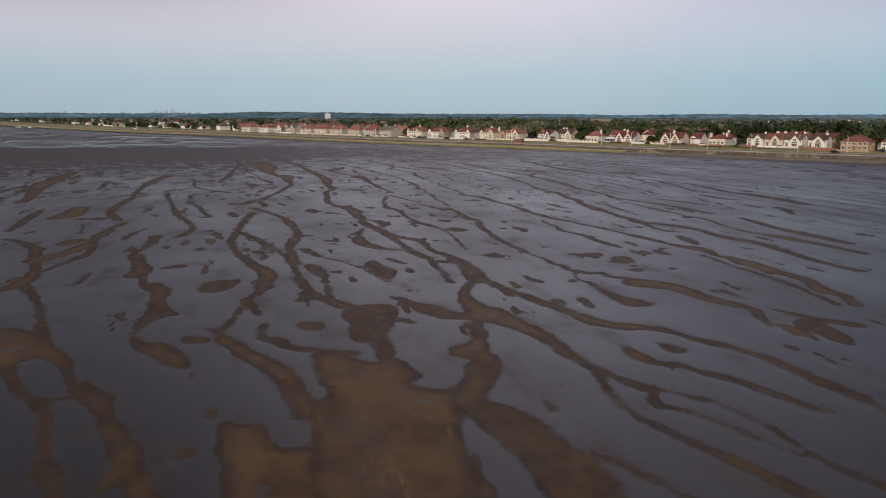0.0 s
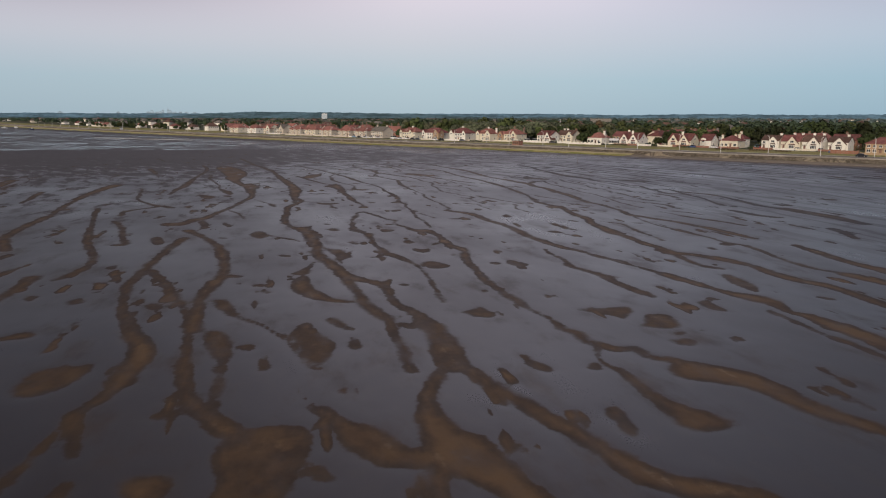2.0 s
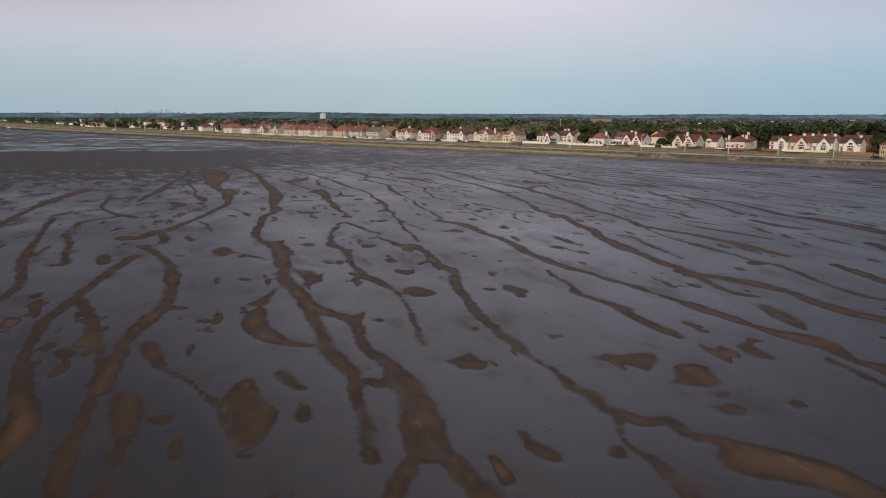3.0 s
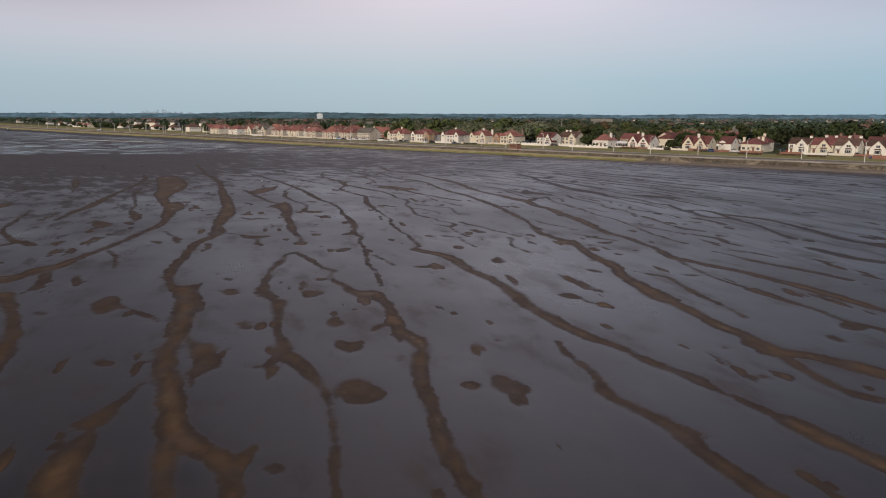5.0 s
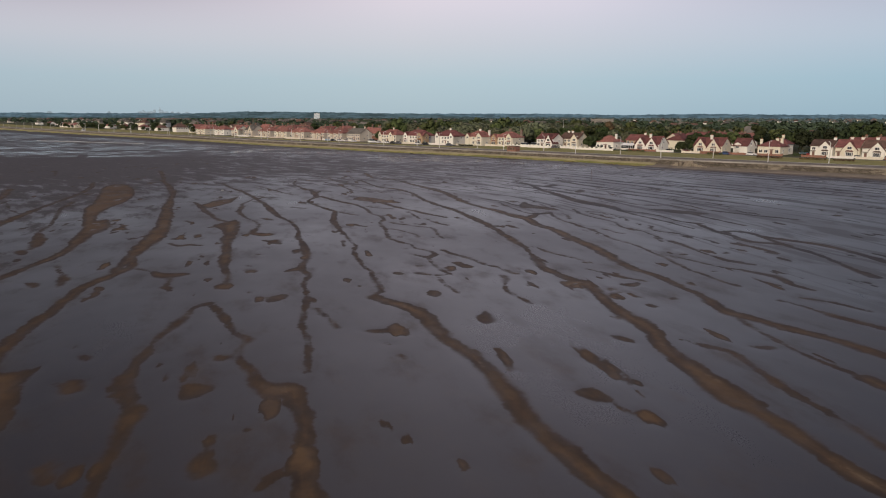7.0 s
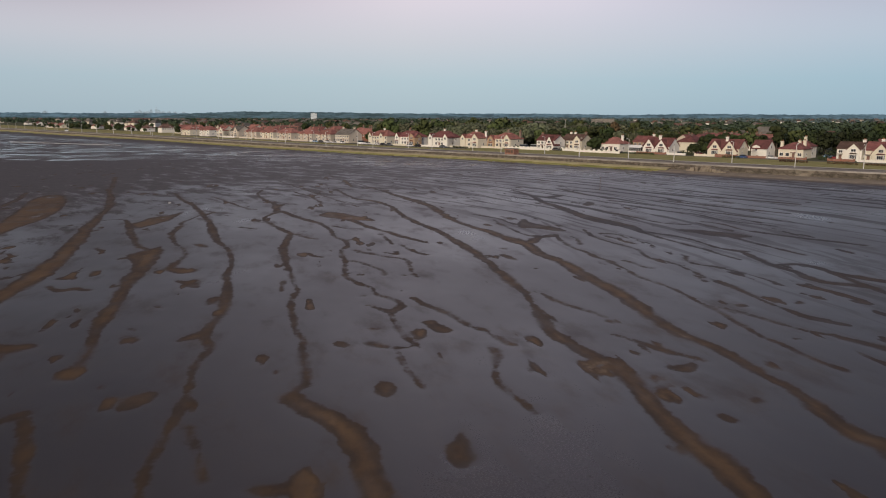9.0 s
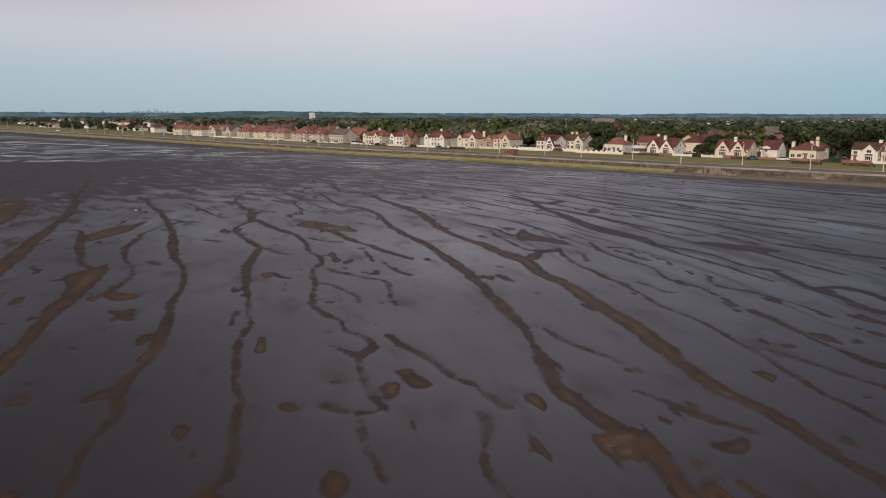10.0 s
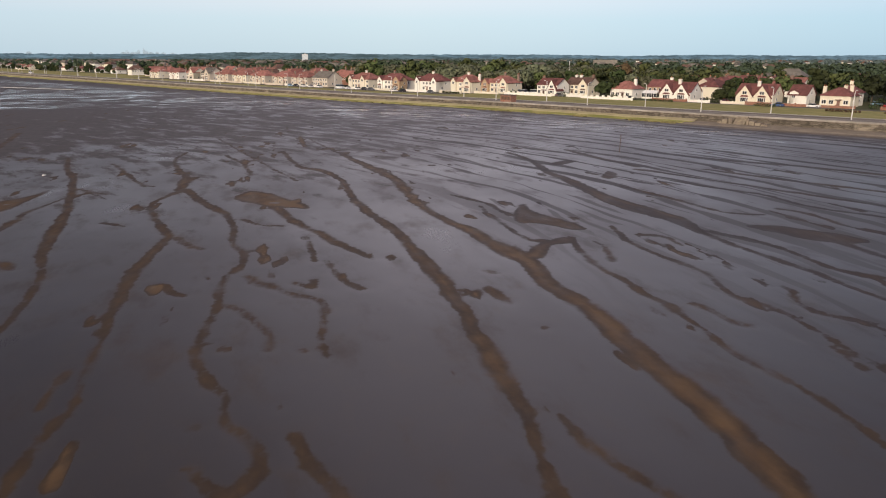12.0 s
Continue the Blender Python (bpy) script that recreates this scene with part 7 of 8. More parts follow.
for k in range(260):
    u, v = rng.uniform(-250, 1300), 180 + 900 * rng.random() ** 1.4
    if k > 210:
        u, v = rng.uniform(900, 3000), 120 + 700 * rng.random()
    elif k > 150:
        u, v = rng.uniform(-300, 900), rng.uniform(1000, 2600)
    if u < 250 and v > 240 and k % 5:
        continue
    wa, ro = rng.choice((WHITE, WHITE, CREAM, PEBBLE)), rng.choice((ROOF_BROWN, ROOF_GREY, ROOF_GREY))
    h = thing("far_house", "distant hip-roofed house among the trees", "house", stand(u, v, float(inland_z(v)) + 0.1, rng.choice((0, 90, 20))) @ Matrix.Scale(rng.uniform(0.9, 1.25), 4), "houses among the far trees")
    for nm, me, ma in (("wall", FAR_WALL, wa), ("roof", FAR_ROOF, ro)):
        ob = new(nm, me.copy())
        ob.data.materials.append(ma)
        ob.parent = h


# hamlets and long white sheds scattered over the far country
bm = bmesh.new()
box(bm, -16, 16, -5, 5, -0.3, 5.6)
SHED_WALL = mesh_of(bm, "wall")
bm = bmesh.new()
pitched(bm, -16, 16, -5, 5, 5.6, 8.2, 0.4, 0.3)
SHED_ROOF = mesh_of(bm, "roof")
for u0, v0, spread, count in ((-420, 1500, 260, 16), (-250, 2100, 300, 16), (-700, 2300, 350, 18), (-120, 2700, 300, 12), (350, 2000, 300, 12), (800, 1700, 300, 12), (1300, 700, 260, 18), (1800, 500, 300, 18), (2300, 900, 400, 18), (1500, 1500, 350, 12), (900, 420, 120, 10)):
    for k in range(count):
        u, v = rng.gauss(u0, spread * 0.6), max(160.0, rng.gauss(v0, spread * 0.5))
        long = k % 6 == 5
        h = thing("far_shed" if long else "far_house", "long pale shed in the far country" if long else "pale distant house in a far hamlet", "shed" if long else "house", stand(u, v, float(inland_z(v)) + 0.1, rng.choice((0, 60, 25))) @ Matrix.Scale(rng.uniform(1.0, 1.35), 4), "buildings of the far hamlets")
        for nm, me, ma in (("wall", SHED_WALL if long else FAR_WALL, rng.choice((WHITE, WHITE, CREAM))), ("roof", SHED_ROOF if long else FAR_ROOF, rng.choice((ROOF_GREY, ROOF_GREY, ROOF_BROWN)))):
            ob = new(nm, me.copy())
            ob.data.materials.append(ma)
            ob.parent = h


# ---- distance: fields, hills, the city and a tower block ----
def field(x, y, w, d, turn, z, label, tilt=2.5):
    bm = bmesh.new()
    n = 9
    low = [(math.cos(2 * math.pi * i / n) * w, math.sin(2 * math.pi * i / n) * d, 0) for i in range(n)]
    solid(bm, [(a, b, -14) for a, b, c in low], low)
    ob = part("field", bm, STUBBLE, at=pose(x, y, z, 0, 0, turn) @ pose(0, 0, 0, tilt))
    tagged(ob, label, "field", kind="structure")


field(1345, 1740, 52, 100, -41, 9.0, "pale stubble field on a slope inland")
field(1660, 1800, 90, 110, -44, 9.0, "dry grass field beyond the trees")
field(980, 2350, 120, 140, -25, 10.0, "pale stubble field on a far slope")

t = thing("far_hall", "large grey-roofed hall among the trees", "hall", pose(600, 1260, 6.0, 0, 0, -27))
bm = bmesh.new()
box(bm, -19, 19, 0, 20, -0.5, 4.6)
part("wall", bm, PEBBLE, t)
bm = bmesh.new()
pitched(bm, -19, 19, 0, 20, 4.6, 11.5, 0.4, 0.3)
part("roof", bm, HALL_ROOF, t)

# the ridges emit a mottled haze colour, as no air lies before them
HILL_NEAR = haze_glow_material("near_hills_haze", (0.03, 0.045, 0.04), (0.046, 0.072, 0.086))
HILL_FAR = haze_glow_material("far_hills_haze", (0.03, 0.04, 0.04), (0.064, 0.106, 0.132))


def hills(name, radius, depth, bearings, heights, material, label, seed, rough):
    """A far ridge that rings the view; bearings in degrees from y towards x, heights over the sea."""
    b = np.arange(-75, 85, 0.05)
    top = np.interp(b, bearings, heights) + rough * ((fbm(b * 2.2, b * 0 + seed, seed, 5) - 0.5) * 2 + 0.9 * (fbm(b * 9.0, b * 0 + seed, seed + 7, 3) - 0.5))
    a = np.radians(b)
    x, y, z = [], [], []
    for k, lift in ((0.0, 0.0), (0.25, 0.45), (0.6, 0.9), (0.8, 1.0), (1.0, 0.7)):
        r = radius + depth * k
        x.append(np.sin(a) * r)
        y.append(np.cos(a) * r)
        z.append(2.0 + (top - 2.0) * lift)
    me = sheet_mesh(name, np.array(x).T, np.array(y).T, np.array(z).T)
    me.materials.append(material)
    tagged(new(name, me), label, "hills", kind="structure")


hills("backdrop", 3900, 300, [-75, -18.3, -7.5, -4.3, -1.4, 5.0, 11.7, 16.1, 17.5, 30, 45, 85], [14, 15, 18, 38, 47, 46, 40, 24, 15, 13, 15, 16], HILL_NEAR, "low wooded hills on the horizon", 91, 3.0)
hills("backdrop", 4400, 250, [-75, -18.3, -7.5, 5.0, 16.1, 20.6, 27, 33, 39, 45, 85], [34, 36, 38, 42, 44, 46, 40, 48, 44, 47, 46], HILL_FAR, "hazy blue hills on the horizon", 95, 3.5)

# city towers give off a pale haze tone of their own
CITY = haze_glow_material("city_haze_glow", (0.1, 0.1, 0.1), (0.235, 0.31, 0.345))
TOWER_WHITE = plain("tower_concrete", (0.60, 0.59, 0.57), 0.9, 0.12, 0.3)


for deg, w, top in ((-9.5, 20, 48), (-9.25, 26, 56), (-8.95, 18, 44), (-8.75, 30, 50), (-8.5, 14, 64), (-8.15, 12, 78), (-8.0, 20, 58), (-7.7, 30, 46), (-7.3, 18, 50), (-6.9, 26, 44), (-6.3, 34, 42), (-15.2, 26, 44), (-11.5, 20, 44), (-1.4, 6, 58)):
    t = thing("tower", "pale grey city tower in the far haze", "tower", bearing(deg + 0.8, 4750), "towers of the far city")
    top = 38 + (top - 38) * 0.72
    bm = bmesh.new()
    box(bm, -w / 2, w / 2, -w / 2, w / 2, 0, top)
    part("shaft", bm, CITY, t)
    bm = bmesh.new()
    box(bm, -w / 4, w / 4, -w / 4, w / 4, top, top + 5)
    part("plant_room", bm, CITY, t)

t = thing("tower_block", "pale concrete tower block on the wooded ridge", "tower block", bearing(4.12, 2790))
bm = bmesh.new()
box(bm, -10.5, 10.5, -7, 7, 2, 32)
part("shaft", bm, TOWER_WHITE, t)
bm = bmesh.new()
box(bm, -3, 3, -3, 3, 32, 34)
part("plant_room", bm, TOWER_WHITE, t)
# window bands share the glowing haze tone of the city, not lit rooms
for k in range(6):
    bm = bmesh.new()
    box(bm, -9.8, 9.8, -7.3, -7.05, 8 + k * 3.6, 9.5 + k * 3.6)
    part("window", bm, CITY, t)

# ---- the promenade: lamps, hut, walls, hedges, vehicles ----
bm = bmesh.new()
tube(bm, (0, 0, 0), (0, 0, 1.5), 0.15, 0.14, 10)
tube(bm, (0, 0, 1.5), (0, 0, 7.3), 0.14, 0.10, 10)
LAMP_POLE = mesh_of(bm, "pole")
bm = bmesh.new()
tube(bm, (0, 0, 7.2), (0, 0.35, 7.55), 0.06, 0.05, 8)
tube(bm, (0, 0.35, 7.55), (0, 1.1, 7.62), 0.05, 0.045, 8)
LAMP_ARM = mesh_of(bm, "arm")
bm = bmesh.new()
solid(bm, [(-0.16, 1.0, 7.52), (0.16, 1.0, 7.52), (0.14, 1.75, 7.56), (-0.14, 1.75, 7.56)], [(-0.12, 1.0, 7.72), (0.12, 1.0, 7.72), (0.09, 1.7, 7.68), (-0.09, 1.7, 7.68)])
LAMP_HEAD = mesh_of(bm, "lantern")
bm = bmesh.new()
solid(bm, [(-0.12, 1.15, 7.46), (0.12, 1.15, 7.46), (0.1, 1.65, 7.49), (-0.1, 1.65, 7.49)], [(-0.14, 1.1, 7.53), (0.14, 1.1, 7.53), (0.12, 1.7, 7.55), (-0.12, 1.7, 7.55)])
LAMP_LENS = mesh_of(bm, "lens")


def street_lamp(u, v, turn):
    t = thing("street_lamp", "pale steel street lamp with a short curved arm", "street lamp", stand(u, v, 2.95, turn) @ pose(0, 0, 0, 0, rng.uniform(-0.8, 0.8), 0), "lamps along the coast road")
    part("pole", LAMP_POLE, LAMPGREY, t)
    part("arm", LAMP_ARM, LAMPGREY, t)
    head = part("lantern", LAMP_HEAD, LAMPGREY, t)
    part("lens", LAMP_LENS, LENS, head)


for k in range(-4, 26):
    street_lamp(5.1 + 41.1 * k, 12.8, 0.0)
for k in range(-4, 20):
    street_lamp(29.0 + 41.1 * k, 21.4, 180.0)

t = thing("hut", "red brick promenade hut with a flat roof", "hut", stand(78.3, 9.3, 2.97))
bm = bmesh.new()
box(bm, -2.5, 2.5, -1.6, 1.6, 0, 2.3)
part("wall", bm, BRICK, t)
bm = bmesh.new()
box(bm, -2.8, 2.8, -1.9, 1.9, 2.3, 2.52, 0.04)
part("roof", bm, plain("flat_roof_felt", (0.13, 0.10, 0.09), 0.9), t)
for x in (-1.45, 0.0, 1.45):
    bm = bmesh.new()
    box(bm, x - 0.55, x + 0.55, -1.66, -1.58, 0.7, 1.9)
    part("shutter", bm, TIMBER, t)


def garden_wall(u0, u1, v, high, material, label, crenels=False, thick=0.3):
    """A low wall along the gardens, with piers, or with a row of blocks along its top."""
    span = u0 - u1
    t = thing("garden_wall", label, "garden wall", stand((u0 + u1) / 2, v, 2.95), "garden walls")
    bm = bmesh.new()
    box(bm, -span / 2, span / 2, 0, thick, -0.3, high, 0.03)
    part("body", bm, material, t)
    step = 2.5 if crenels else 4.2
    n = max(2, int(span / step))
    for k in range(n + 1):
        x = -span / 2 + span * k / n
        bm = bmesh.new()
        if crenels:
            box(bm, x - 0.6, x + 0.6, -0.03, thick + 0.03, high + 0.002, high + 0.55, 0.03)
            part("block", bm, material, t)
        else:
            box(bm, x - 0.25, x + 0.25, -0.08, thick + 0.08, -0.3, high + 0.25, 0.03)
            part("pier", bm, material, t)


garden_wall(116, 90, 51.5, 1.0, WHITE, "white garden wall with a toothed top", True)
garden_wall(87, 79, 57, 1.0, WHITE, "short white garden wall with a toothed top", True)
garden_wall(75, 51, 50.0, 1.0, WHITE, "long white garden wall with a toothed top", True)
garden_wall(33, 25, 59.5, 0.9, WHITE, "low white garden wall with piers")
garden_wall(20.5, 12, 59.5, 0.9, CREAM, "low cream garden wall with piers")
garden_wall(11.5, 2.5, 59.5, 1.1, BRICK, "weathered brick garden wall with piers")
garden_wall(48, 34, 59.5, 0.9, BRICK, "low brick garden wall before white gables")
garden_wall(0, -9, 61.5, 0.9, BRICK, "low brick garden wall beside a steep roof")
garden_wall(-11, -22.5, 62.5, 0.8, BRICK, "low brick garden wall before a cream house")
garden_wall(-30, -39, 62.5, 0.9, BRICK, "red brick garden wall before a white house")
garden_wall(-40, -49, 62.5, 0.9, WHITE, "low white garden wall with square piers")
garden_wall(-50, -59, 62.5, 0.9, CREAM, "low cream garden wall with square piers")
garden_wall(-60, -69.5, 62.5, 0.9, BRICK, "red brick wall before a gabled house")
garden_wall(-72, -83, 41, 1.5, BRICK, "tall dark red fence wall beside a brick house")
garden_wall(-84.5, -98, 38, 0.9, BUFF, "low buff brick garden wall")
for u0, u1, vv, ma, nm in ((212, 195, 40.5, WHITE, "white"), (190, 174, 41.5, CREAM, "cream"), (167, 151, 44, WHITE, "white"), (148, 134, 46, CREAM, "cream"), (132, 118, 51.5, CREAM, "cream"), (246, 231, 41, WHITE, "white"), (268, 250, 41, WHITE, "white"), (290, 271, 41, PEBBLE, "grey"), (316, 298, 41, CREAM, "cream"), (340, 322, 41, PEBBLE, "grey"), (364, 346, 41, CREAM, "cream"), (391, 374, 41, WHITE, "white")):
    garden_wall(u0, u1, vv, 0.9, ma, "low %s garden wall with piers before a house" % nm)


def hedge(u0, u1, v, high, deep, label, material=HEDGE):
    span = u0 - u1
    t = thing("hedge", label, "hedge", stand((u0 + u1) / 2, v, 2.95), "garden hedges")
    rnd = random.Random(int(u0 * 7 + v))
    bm, facing = bmesh.new(), []
    for k in range(max(2, int(span / 0.9))):
        x = -span / 2 + 0.45 + k * 0.9
        facing += leaf_quads(bm, (x, deep / 2, high * 0.5), max(deep, high) * 0.52, 26, 0.24, rnd, high / max(deep, high))
    leafy("foliage", bm, facing, material, t)
    bm = bmesh.new()
    for k in range(max(2, int(span / 1.6))):
        x = -span / 2 + 0.8 + k * 1.6
        tube(bm, (x, deep / 2, -0.2), (x + 0.1, deep / 2, high * 0.7), 0.06, 0.03, 5)
    part("stems", bm, BARK, t)


hedge(28, 22, 61, 2.2, 1.6, "tall clipped green hedge between two houses")
hedge(6, -2, 53, 1.1, 1.4, "rough low hedge before a brick wall")
hedge(46, 36, 53, 0.9, 1.0, "low scruffy hedge on the verge")
hedge(145, 134, 44.2, 0.8, 1.2, "low green hedge beside the verge")
hedge(-20, -30, 42, 0.8, 1.0, "broken row of low shrubs on the verge", TREE_GREENS[4])
hedge(-36, -46, 42, 0.8, 1.0, "broken row of low shrubs on the verge", TREE_GREENS[4])
hedge(-48, -56, 42, 0.7, 1.0, "short row of low brown shrubs", TREE_GREENS[4])
hedge(117.5, 113, 58, 1.6, 1.4, "rounded garden shrub beside a house")
hedge(91.5, 88.5, 60, 1.8, 1.6, "rounded garden shrub beside white walls")
hedge(68, 63, 58, 1.8, 1.8, "leafy shrub before a low white house")
hedge(172, 168.5, 44, 1.5, 1.4, "dark garden shrub before a brick gable")
hedge(-100, -112, 47, 1.2, 1.2, "long green hedge before a white house")
hedge(-20, -34, 84, 3.6, 3.0, "tall dark overgrown hedge below trees")
hedge(-60, -84, 82, 3.2, 3.0, "tall dark overgrown hedge behind the houses")
hedge(-25.5, -28.5, 66, 1.6, 1.5, "garden shrub beside a cream house")


# ---- vehicles ----
def paint(name, colour, metal=0.0):
    return plain(name, colour, 0.3, 0.06, 1.5, metal)


PAINTS = {"white": paint("white_paint", (0.75, 0.75, 0.74)), "silver": paint("silver_paint", (0.42, 0.43, 0.45), 0.5), "blue": paint("blue_paint", (0.05, 0.09, 0.22)), "black": paint("black_paint", (0.02, 0.02, 0.023)), "red": paint("red_paint", (0.28, 0.03, 0.03)), "grey": paint("grey_paint", (0.13, 0.135, 0.145), 0.4), "sky": paint("pale_blue_paint", (0.25, 0.42, 0.6))}
HEADLAMP = plain("headlamp_glass", (0.6, 0.6, 0.6), 0.1)
TAILLAMP = plain("tail_lamp", (0.3, 0.02, 0.02), 0.2)
bm = bmesh.new()
tube(bm, (0, -0.1, 0), (0, 0.1, 0), 0.31, 0.31, 14)
WHEEL = mesh_of(bm, "wheel")
bm = bmesh.new()
tube(bm, (0, -0.12, 0), (0, 0.12, 0), 0.19, 0.19, 10)
RIM_MESH = mesh_of(bm, "rim")


def vehicle(name, u, v, colour, label, length, width, hood, waist, top, cab, turn=0.0, z=2.93):
    """A motor vehicle: lower body, glazed upper body, roof, wheels and lamps. cab: where the glass begins and ends at waist and roof."""
    t = thing(name, label, name.replace("_", " "), stand(u, v, z, turn), "vehicles by the houses")
    ma = PAINTS[colour]
    l, w = length / 2, width / 2
    bm = bmesh.new()
    side = [(-l, 0.35), (-l + 0.1, 0.22), (l - 0.1, 0.22), (l, 0.4), (l - 0.05, hood * 0.92), (cab[1], waist), (cab[0], waist), (-l + 0.03, waist * 0.97)]
    solid(bm, [(x, -w, zz) for x, zz in side], [(x, w, zz) for x, zz in side])
    bmesh.ops.bevel(bm, geom=[e for e in bm.edges], offset=0.05, segments=1, affect="EDGES")
    part("body", bm, ma, t)
    bm = bmesh.new()
    i = 0.16
    solid(bm, [(cab[0], -w + 0.06, waist - 0.03), (cab[1], -w + 0.06, waist - 0.03), (cab[1], w - 0.06, waist - 0.03), (cab[0], w - 0.06, waist - 0.03)], [(cab[2], -w + i, top - 0.06), (cab[3], -w + i, top - 0.06), (cab[3], w - i, top - 0.06), (cab[2], w - i, top - 0.06)])
    part("glazing", bm, GLASS, t)
    bm = bmesh.new()
    box(bm, cab[2] - 0.04, cab[3] + 0.04, -w + i - 0.03, w - i + 0.03, top - 0.07, top, 0.03)
    part("roof", bm, ma, t)
    for x in (-l * 0.62, l * 0.62):
        for y in (-w + 0.08, w - 0.08):
            wheel = part("wheel", WHEEL, TYRE, t, at=pose(x, y, 0.31))
            part("rim", RIM_MESH, RIM, wheel)
    for y in (-w + 0.3, w - 0.3):
        bm = bmesh.new()
        box(bm, l - 0.06, l + 0.02, y - 0.18, y + 0.18, hood * 0.62, hood * 0.8, 0.02)
        part("headlight", bm, HEADLAMP, t)
        bm = bmesh.new()
        box(bm, -l - 0.02, -l + 0.05, y - 0.15, y + 0.15, waist * 0.62, waist * 0.86, 0.02)
        part("tail_light", bm, TAILLAMP, t)
    return t


def car(u, v, colour, label, turn=0.0, z=2.95):
    return vehicle("car", u, v, colour, label, 4.2, 1.75, 0.82, 0.92, 1.46, (-1.75, 0.95, -1.15, 0.15), turn, z)


def van(u, v, colour, label, turn=0.0):
    return vehicle("van", u, v, colour, label, 5.4, 2.0, 1.1, 1.25, 2.3, (-2.6, 2.0, -2.55, 1.2), turn, 2.95)


for u, v, c, label, turn in ((-11, 59.8, "white", "white hatchback parked before a cream house", 0), (-0.5, 57.0, "blue", "dark blue hatchback parked by the verge", 180), (29, 63, "silver", "silver hatchback in a white house's drive", 90), (21, 64, "red", "small red car beside a cream house", 90), (256, 37.0, "sky", "pale blue car parked on the narrow road", 0), (250, 37.0, "black", "black car parked on the narrow road", 0), (243, 37.0, "white", "white car parked before pebbledashed houses", 0), (236.5, 36.9, "white", "white car parked before a grey-roofed house", 180), (228, 37.0, "white", "white car parked by garden walls", 0), (204, 37.0, "white", "white car parked outside a house", 180), (196, 37.0, "white", "white car parked before cream houses", 180), (190, 37.0, "black", "black car parked before a brick gable", 0), (185, 37.0, "grey", "grey car parked before a brick gable", 0), (168, 37.0, "white", "white car parked before a white house", 0), (162, 37.0, "black", "black car parked by the verge", 180), (144, 37.0, "grey", "grey car parked by a low hedge", 0), (-22, 88, "sky", "pale blue car on a side street", 70), (-27.5, 80, "red", "dark red car under dark trees", 90), (88.5, 54.5, "grey", "grey car beside a toothed white wall", 90), (56, 57, "black", "black car by a white wall", 0), (-72, 45, "blue", "dark blue car beside a red wall", 20), (-60, 66, "silver", "silver car in a drive", 90), (-49.5, 66, "white", "white car in a drive", 90), (-102, 45, "black", "black car near a white house", 0), (-91, 17, "black", "black car on the coast road", 0)):
    car(u, v, c, label, turn)
for u, v, c, label, turn in ((109, 57, "white", "white camper van behind a toothed wall", 0), (105, 60, "white", "white van parked beside a white house", 0), (210, 37.0, "white", "white van parked outside cream houses", 0), (679, 17, "white", "white van on the far coast road", 0)):
    van(u, v, c, label, turn)

t = thing("conservatory", "white garden conservatory with a pitched glass roof", "conservatory", stand(54.5, 68, 2.95))
bm = bmesh.new()
box(bm, -3.2, 3.2, 0, 4.5, -0.2, 0.7)
part("base", bm, WHITE, t)
bm = bmesh.new()
box(bm, -3.15, 3.15, 0.05, 4.45, 0.7, 2.2)
part("glazing", bm, GLASS, t)
bm = bmesh.new()
for x in np.linspace(-3.2, 3.2, 7):
    box(bm, x - 0.06, x + 0.06, -0.03, 0.08, 0.7, 2.2)
part("posts", bm, FRAME, t)
bm = bmesh.new()
pitched(bm, -3.2, 3.2, 0, 4.5, 2.2, 3.2, 0.15, 0.1)
part("roof", bm, FRAME, t)

# ---- on the shore and the flat ----
t = thing("beach_steps", "worn stone steps and blocks against the sea wall", "steps", stand(-11, 3.0, 0.0))
for k in range(7):
    bm = bmesh.new()
    box(bm, -1.6, 1.6, -1.2 + k * 0.42, 2.4, 0.1 + k * 0.38 - (0.4 if k == 0 else 0), 0.1 + (k + 1) * 0.38 - 0.003, 0.03)
    part("step", bm, WORN, t)
for x, w, h in ((-5.6, 1.3, 1.5), (-4.1, 1.5, 2.1), (-2.5, 0.9, 2.3), (2.4, 0.7, 2.3), (3.6, 1.4, 1.9), (5.2, 1.4, 1.5), (7.0, 1.7, 1.2)):
    bm = bmesh.new()
    box(bm, x - w / 2, x + w / 2, -0.6, 2.5, -0.1, h, 0.08)
    part("block", bm, WORN, t)

t = thing("marker_post", "thin dark marker post standing in the mud", "post", pose(123.0, 282.7, -0.1, 1.2, 0.8, 0))
bm = bmesh.new()
tube(bm, (0, 0, -0.5), (0, 0, 3.4), 0.075, 0.05, 8)
part("pole", bm, TIMBER, t)
bm = bmesh.new()
tube(bm, (0, 0, 3.3), (0, 0, 3.6), 0.09, 0.09, 8)
part("topmark", bm, TIMBER, t)

# a thin collared tube stands in for a pale straight line across the mud
t = thing("outfall_pipe", "long pale straight line on the far mud, built as a tube", "pipe", pose(-52, 606.5, 0.12, 0, 0, 139.7))
bm = bmesh.new()
tube(bm, (0, 0, 0.1), (111, 0, 0.1), 0.16, 0.16, 10)
part("pipe", bm, PALE_LINE, t)
for k in range(0, 112, 37):
    bm = bmesh.new()
    tube(bm, (k - 0.4, 0, 0.1), (k + 0.4, 0, 0.1), 0.2, 0.2, 10)
    part("collar", bm, PALE_LINE, t)

rnd = random.Random(3)


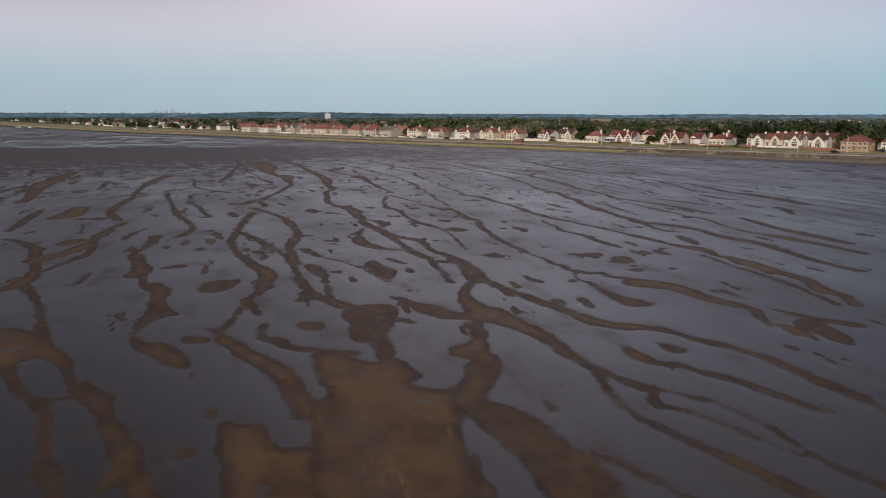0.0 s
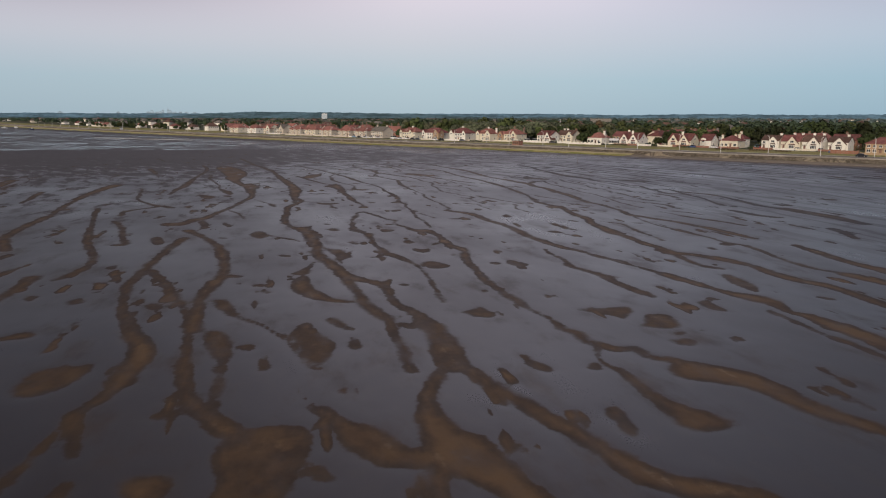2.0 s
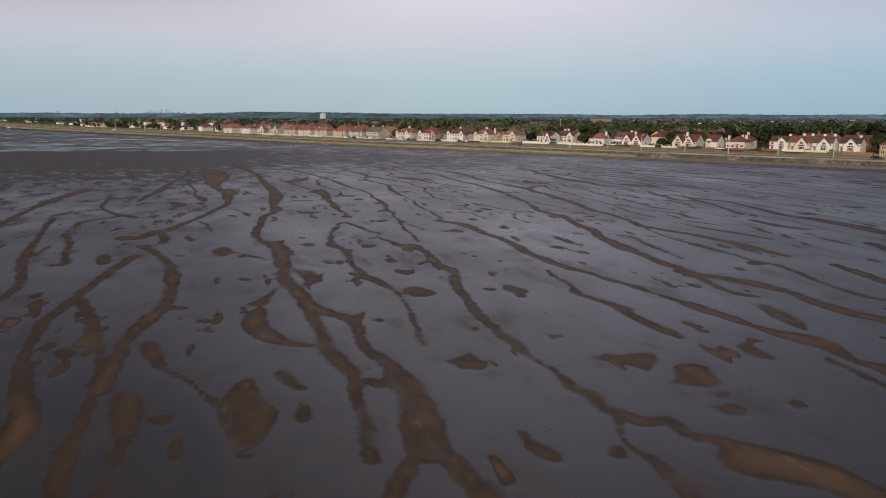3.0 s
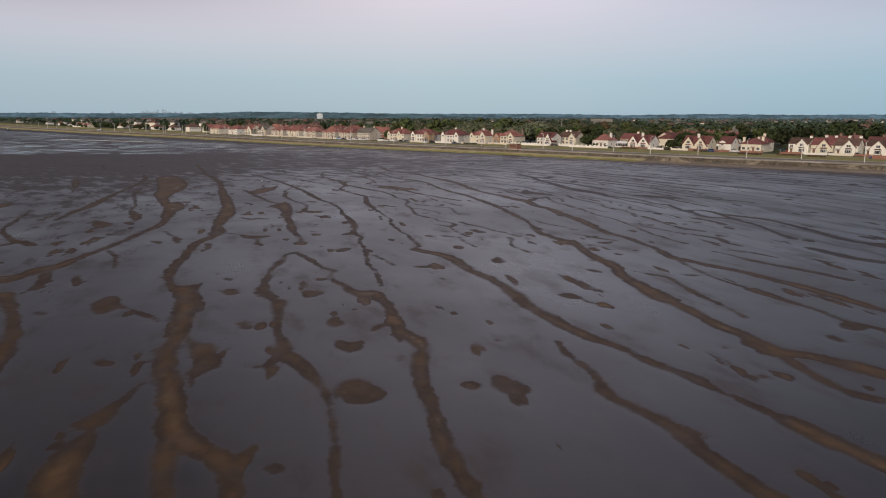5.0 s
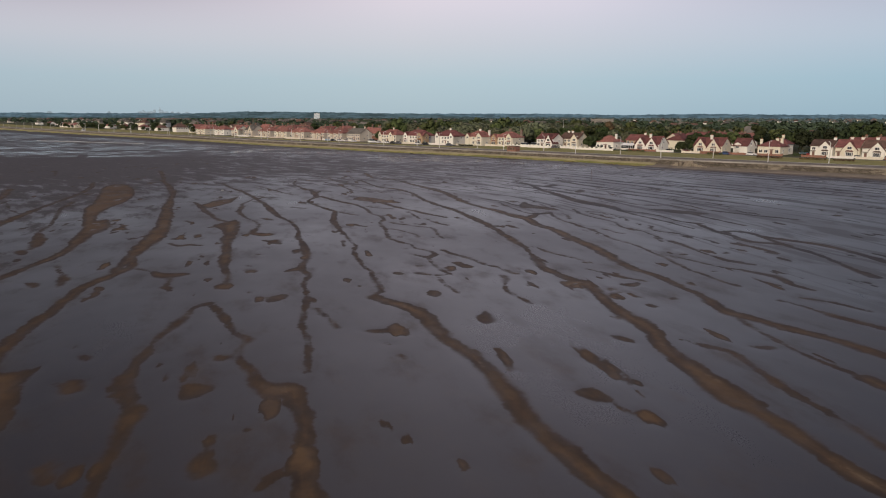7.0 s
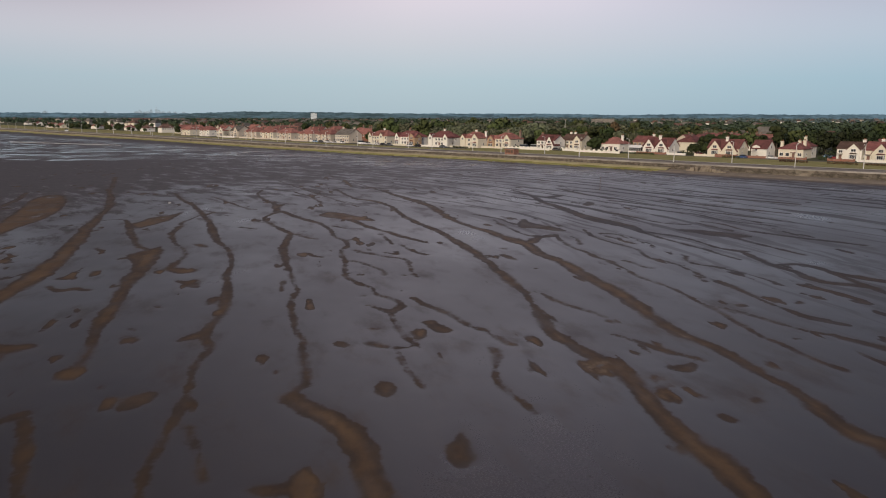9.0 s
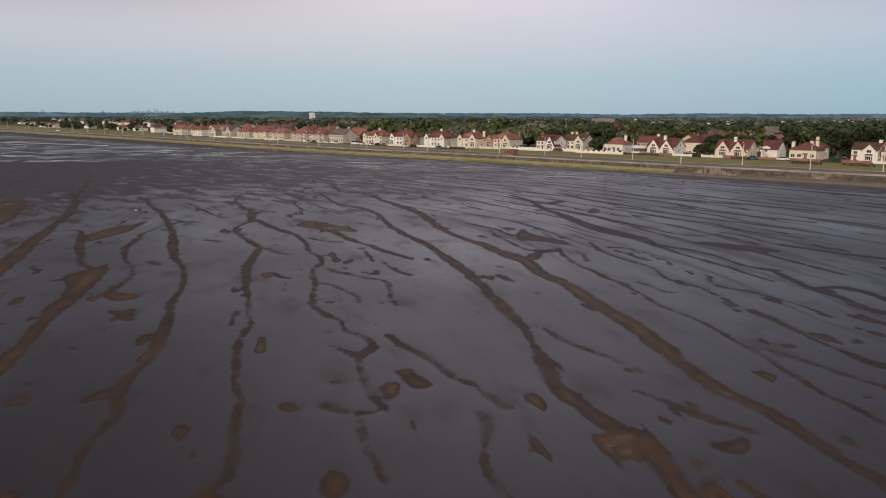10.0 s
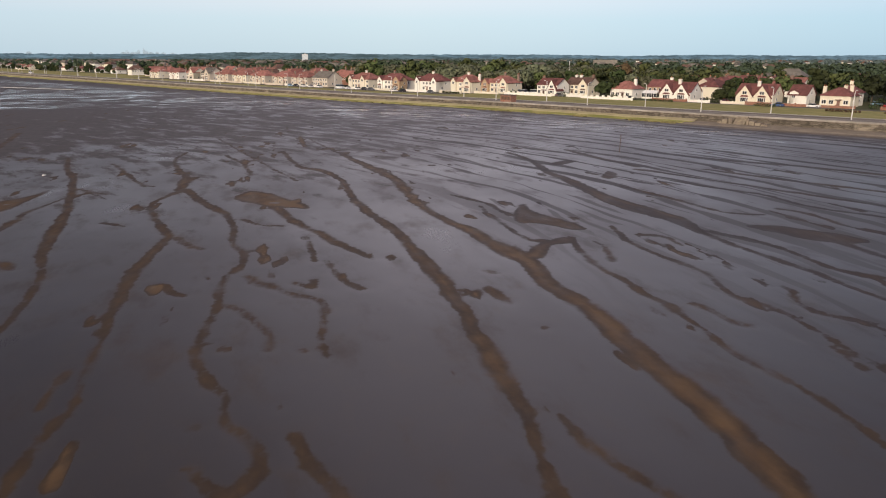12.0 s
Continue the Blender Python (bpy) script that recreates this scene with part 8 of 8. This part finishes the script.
def rock(x, y, z, size, material, label):
    bm = bmesh.new()
    bmesh.ops.create_icosphere(bm, subdivisions=2, radius=1.0)
    for vv in bm.verts:
        vv.co = Vector((vv.co.x * size, vv.co.y * size * 0.7, vv.co.z * size * 0.5)) * (1 + 0.3 * noise.noise(vv.co * 1.7 + Vector((x, y, 0))))
    ob = part("rock", bm, material, at=pose(x, y, z, 0, 0, rnd.uniform(0, 180)))
    tagged(ob, label, "rock")


p = coast(-116, -1.5)
rock(p.x, p.y, 0.45, 1.1, plain("weedy_rock", (0.035, 0.037, 0.022), 0.8, 0.3, 2.0), "dark weedy rock on the strand")
rock(19.3, 275.0, 0.05, 0.45, plain("pale_rock", (0.45, 0.44, 0.42), 0.8), "pale stone lying on the mud")


def boat(x, y, turn, size, hull, label):
    """A small open boat dried out on the mud."""
    t = thing("boat", label, "boat", pose(x, y, 0.0, 0, 6, turn) @ Matrix.Scale(size, 4), "boats dried out on the flat")
    bm = bmesh.new()
    rings = []
    for s, half, keel in ((-2.6, 0.8, 0.15), (-1.2, 1.05, 0.0), (0.6, 1.0, 0.0), (2.0, 0.6, 0.15), (2.9, 0.05, 0.5)):
        rings.append([bm.verts.new(q) for q in ((s, -half, 0.95), (s, -half * 0.75, keel + 0.3), (s, 0, keel), (s, half * 0.75, keel + 0.3), (s, half, 0.95))])
    for a, b in zip(rings, rings[1:]):
        for i in range(4):
            bm.faces.new((a[i], b[i], b[i + 1], a[i + 1]))
        bm.faces.new((a[4], b[4], b[0], a[0]))
    bm.faces.new(rings[0])
    part("hull", bm, hull, t)
    bm = bmesh.new()
    box(bm, -0.6, 1.0, -0.55, 0.55, 0.95, 1.7, 0.08)
    part("cabin", bm, FRAME, t)
    bm = bmesh.new()
    tube(bm, (1.2, 0, 0.9), (1.2, 0, 4.8), 0.05, 0.03, 6)
    part("mast", bm, LAMPGREY, t)


for u, v, s, turn, c in ((1010, -36, 1.6, 20, "white"), (1030, -18, 1.5, 140, "white"), (880, -30, 1.3, 60, "blue")):
    p = coast(u, v)
    boat(p.x, p.y, turn, s, PAINTS[c], "small %s boat dried out on the mud" % c)


# tufts of salt grass along the foot of the bank
bm, facing = bmesh.new(), []
rnd = random.Random(23)
for k in range(1500):
    u = 6 + 480 * rnd.random() ** 1.6
    if fbm(np.array(u / 7.0), np.array(2.0), 19) < 0.42:
        continue
    p = coast(u, rnd.uniform(-1.8, 2.4))
    facing += leaf_quads(bm, (p.x, p.y, 0.28 + 0.1 * rnd.random()), rnd.uniform(0.3, 0.65), 9, 0.26, rnd, 0.4)
tuft_mesh = mesh_of(bm, "grass_tufts")
tuft_mesh.polygons.foreach_set("use_smooth", np.ones(len(tuft_mesh.polygons), dtype=bool))
tuft_mesh.normals_split_custom_set_from_vertices([(n + Vector((0, 0, 1))).normalized() for n in facing])
tuft_mesh.materials.append(leaf_material("salt_grass_tufts", (0.20, 0.20, 0.06), (0.40, 0.37, 0.15)))
tagged(new("grass_tufts", tuft_mesh), "yellow-green tufts of salt grass at the edge of the mud", "grass", kind="stuff")

t = thing("flagpole", "tall white flagpole behind the houses", "flagpole", stand(110.1, 92, 2.95))
bm = bmesh.new()
tube(bm, (0, 0, -0.3), (0, 0, 14.2), 0.14, 0.07, 8)
part("pole", bm, FRAME, t)
bm = bmesh.new()
bmesh.ops.create_uvsphere(bm, u_segments=8, v_segments=6, radius=0.16, matrix=Matrix.Translation((0, 0, 14.3)))
part("finial", bm, FRAME, t)
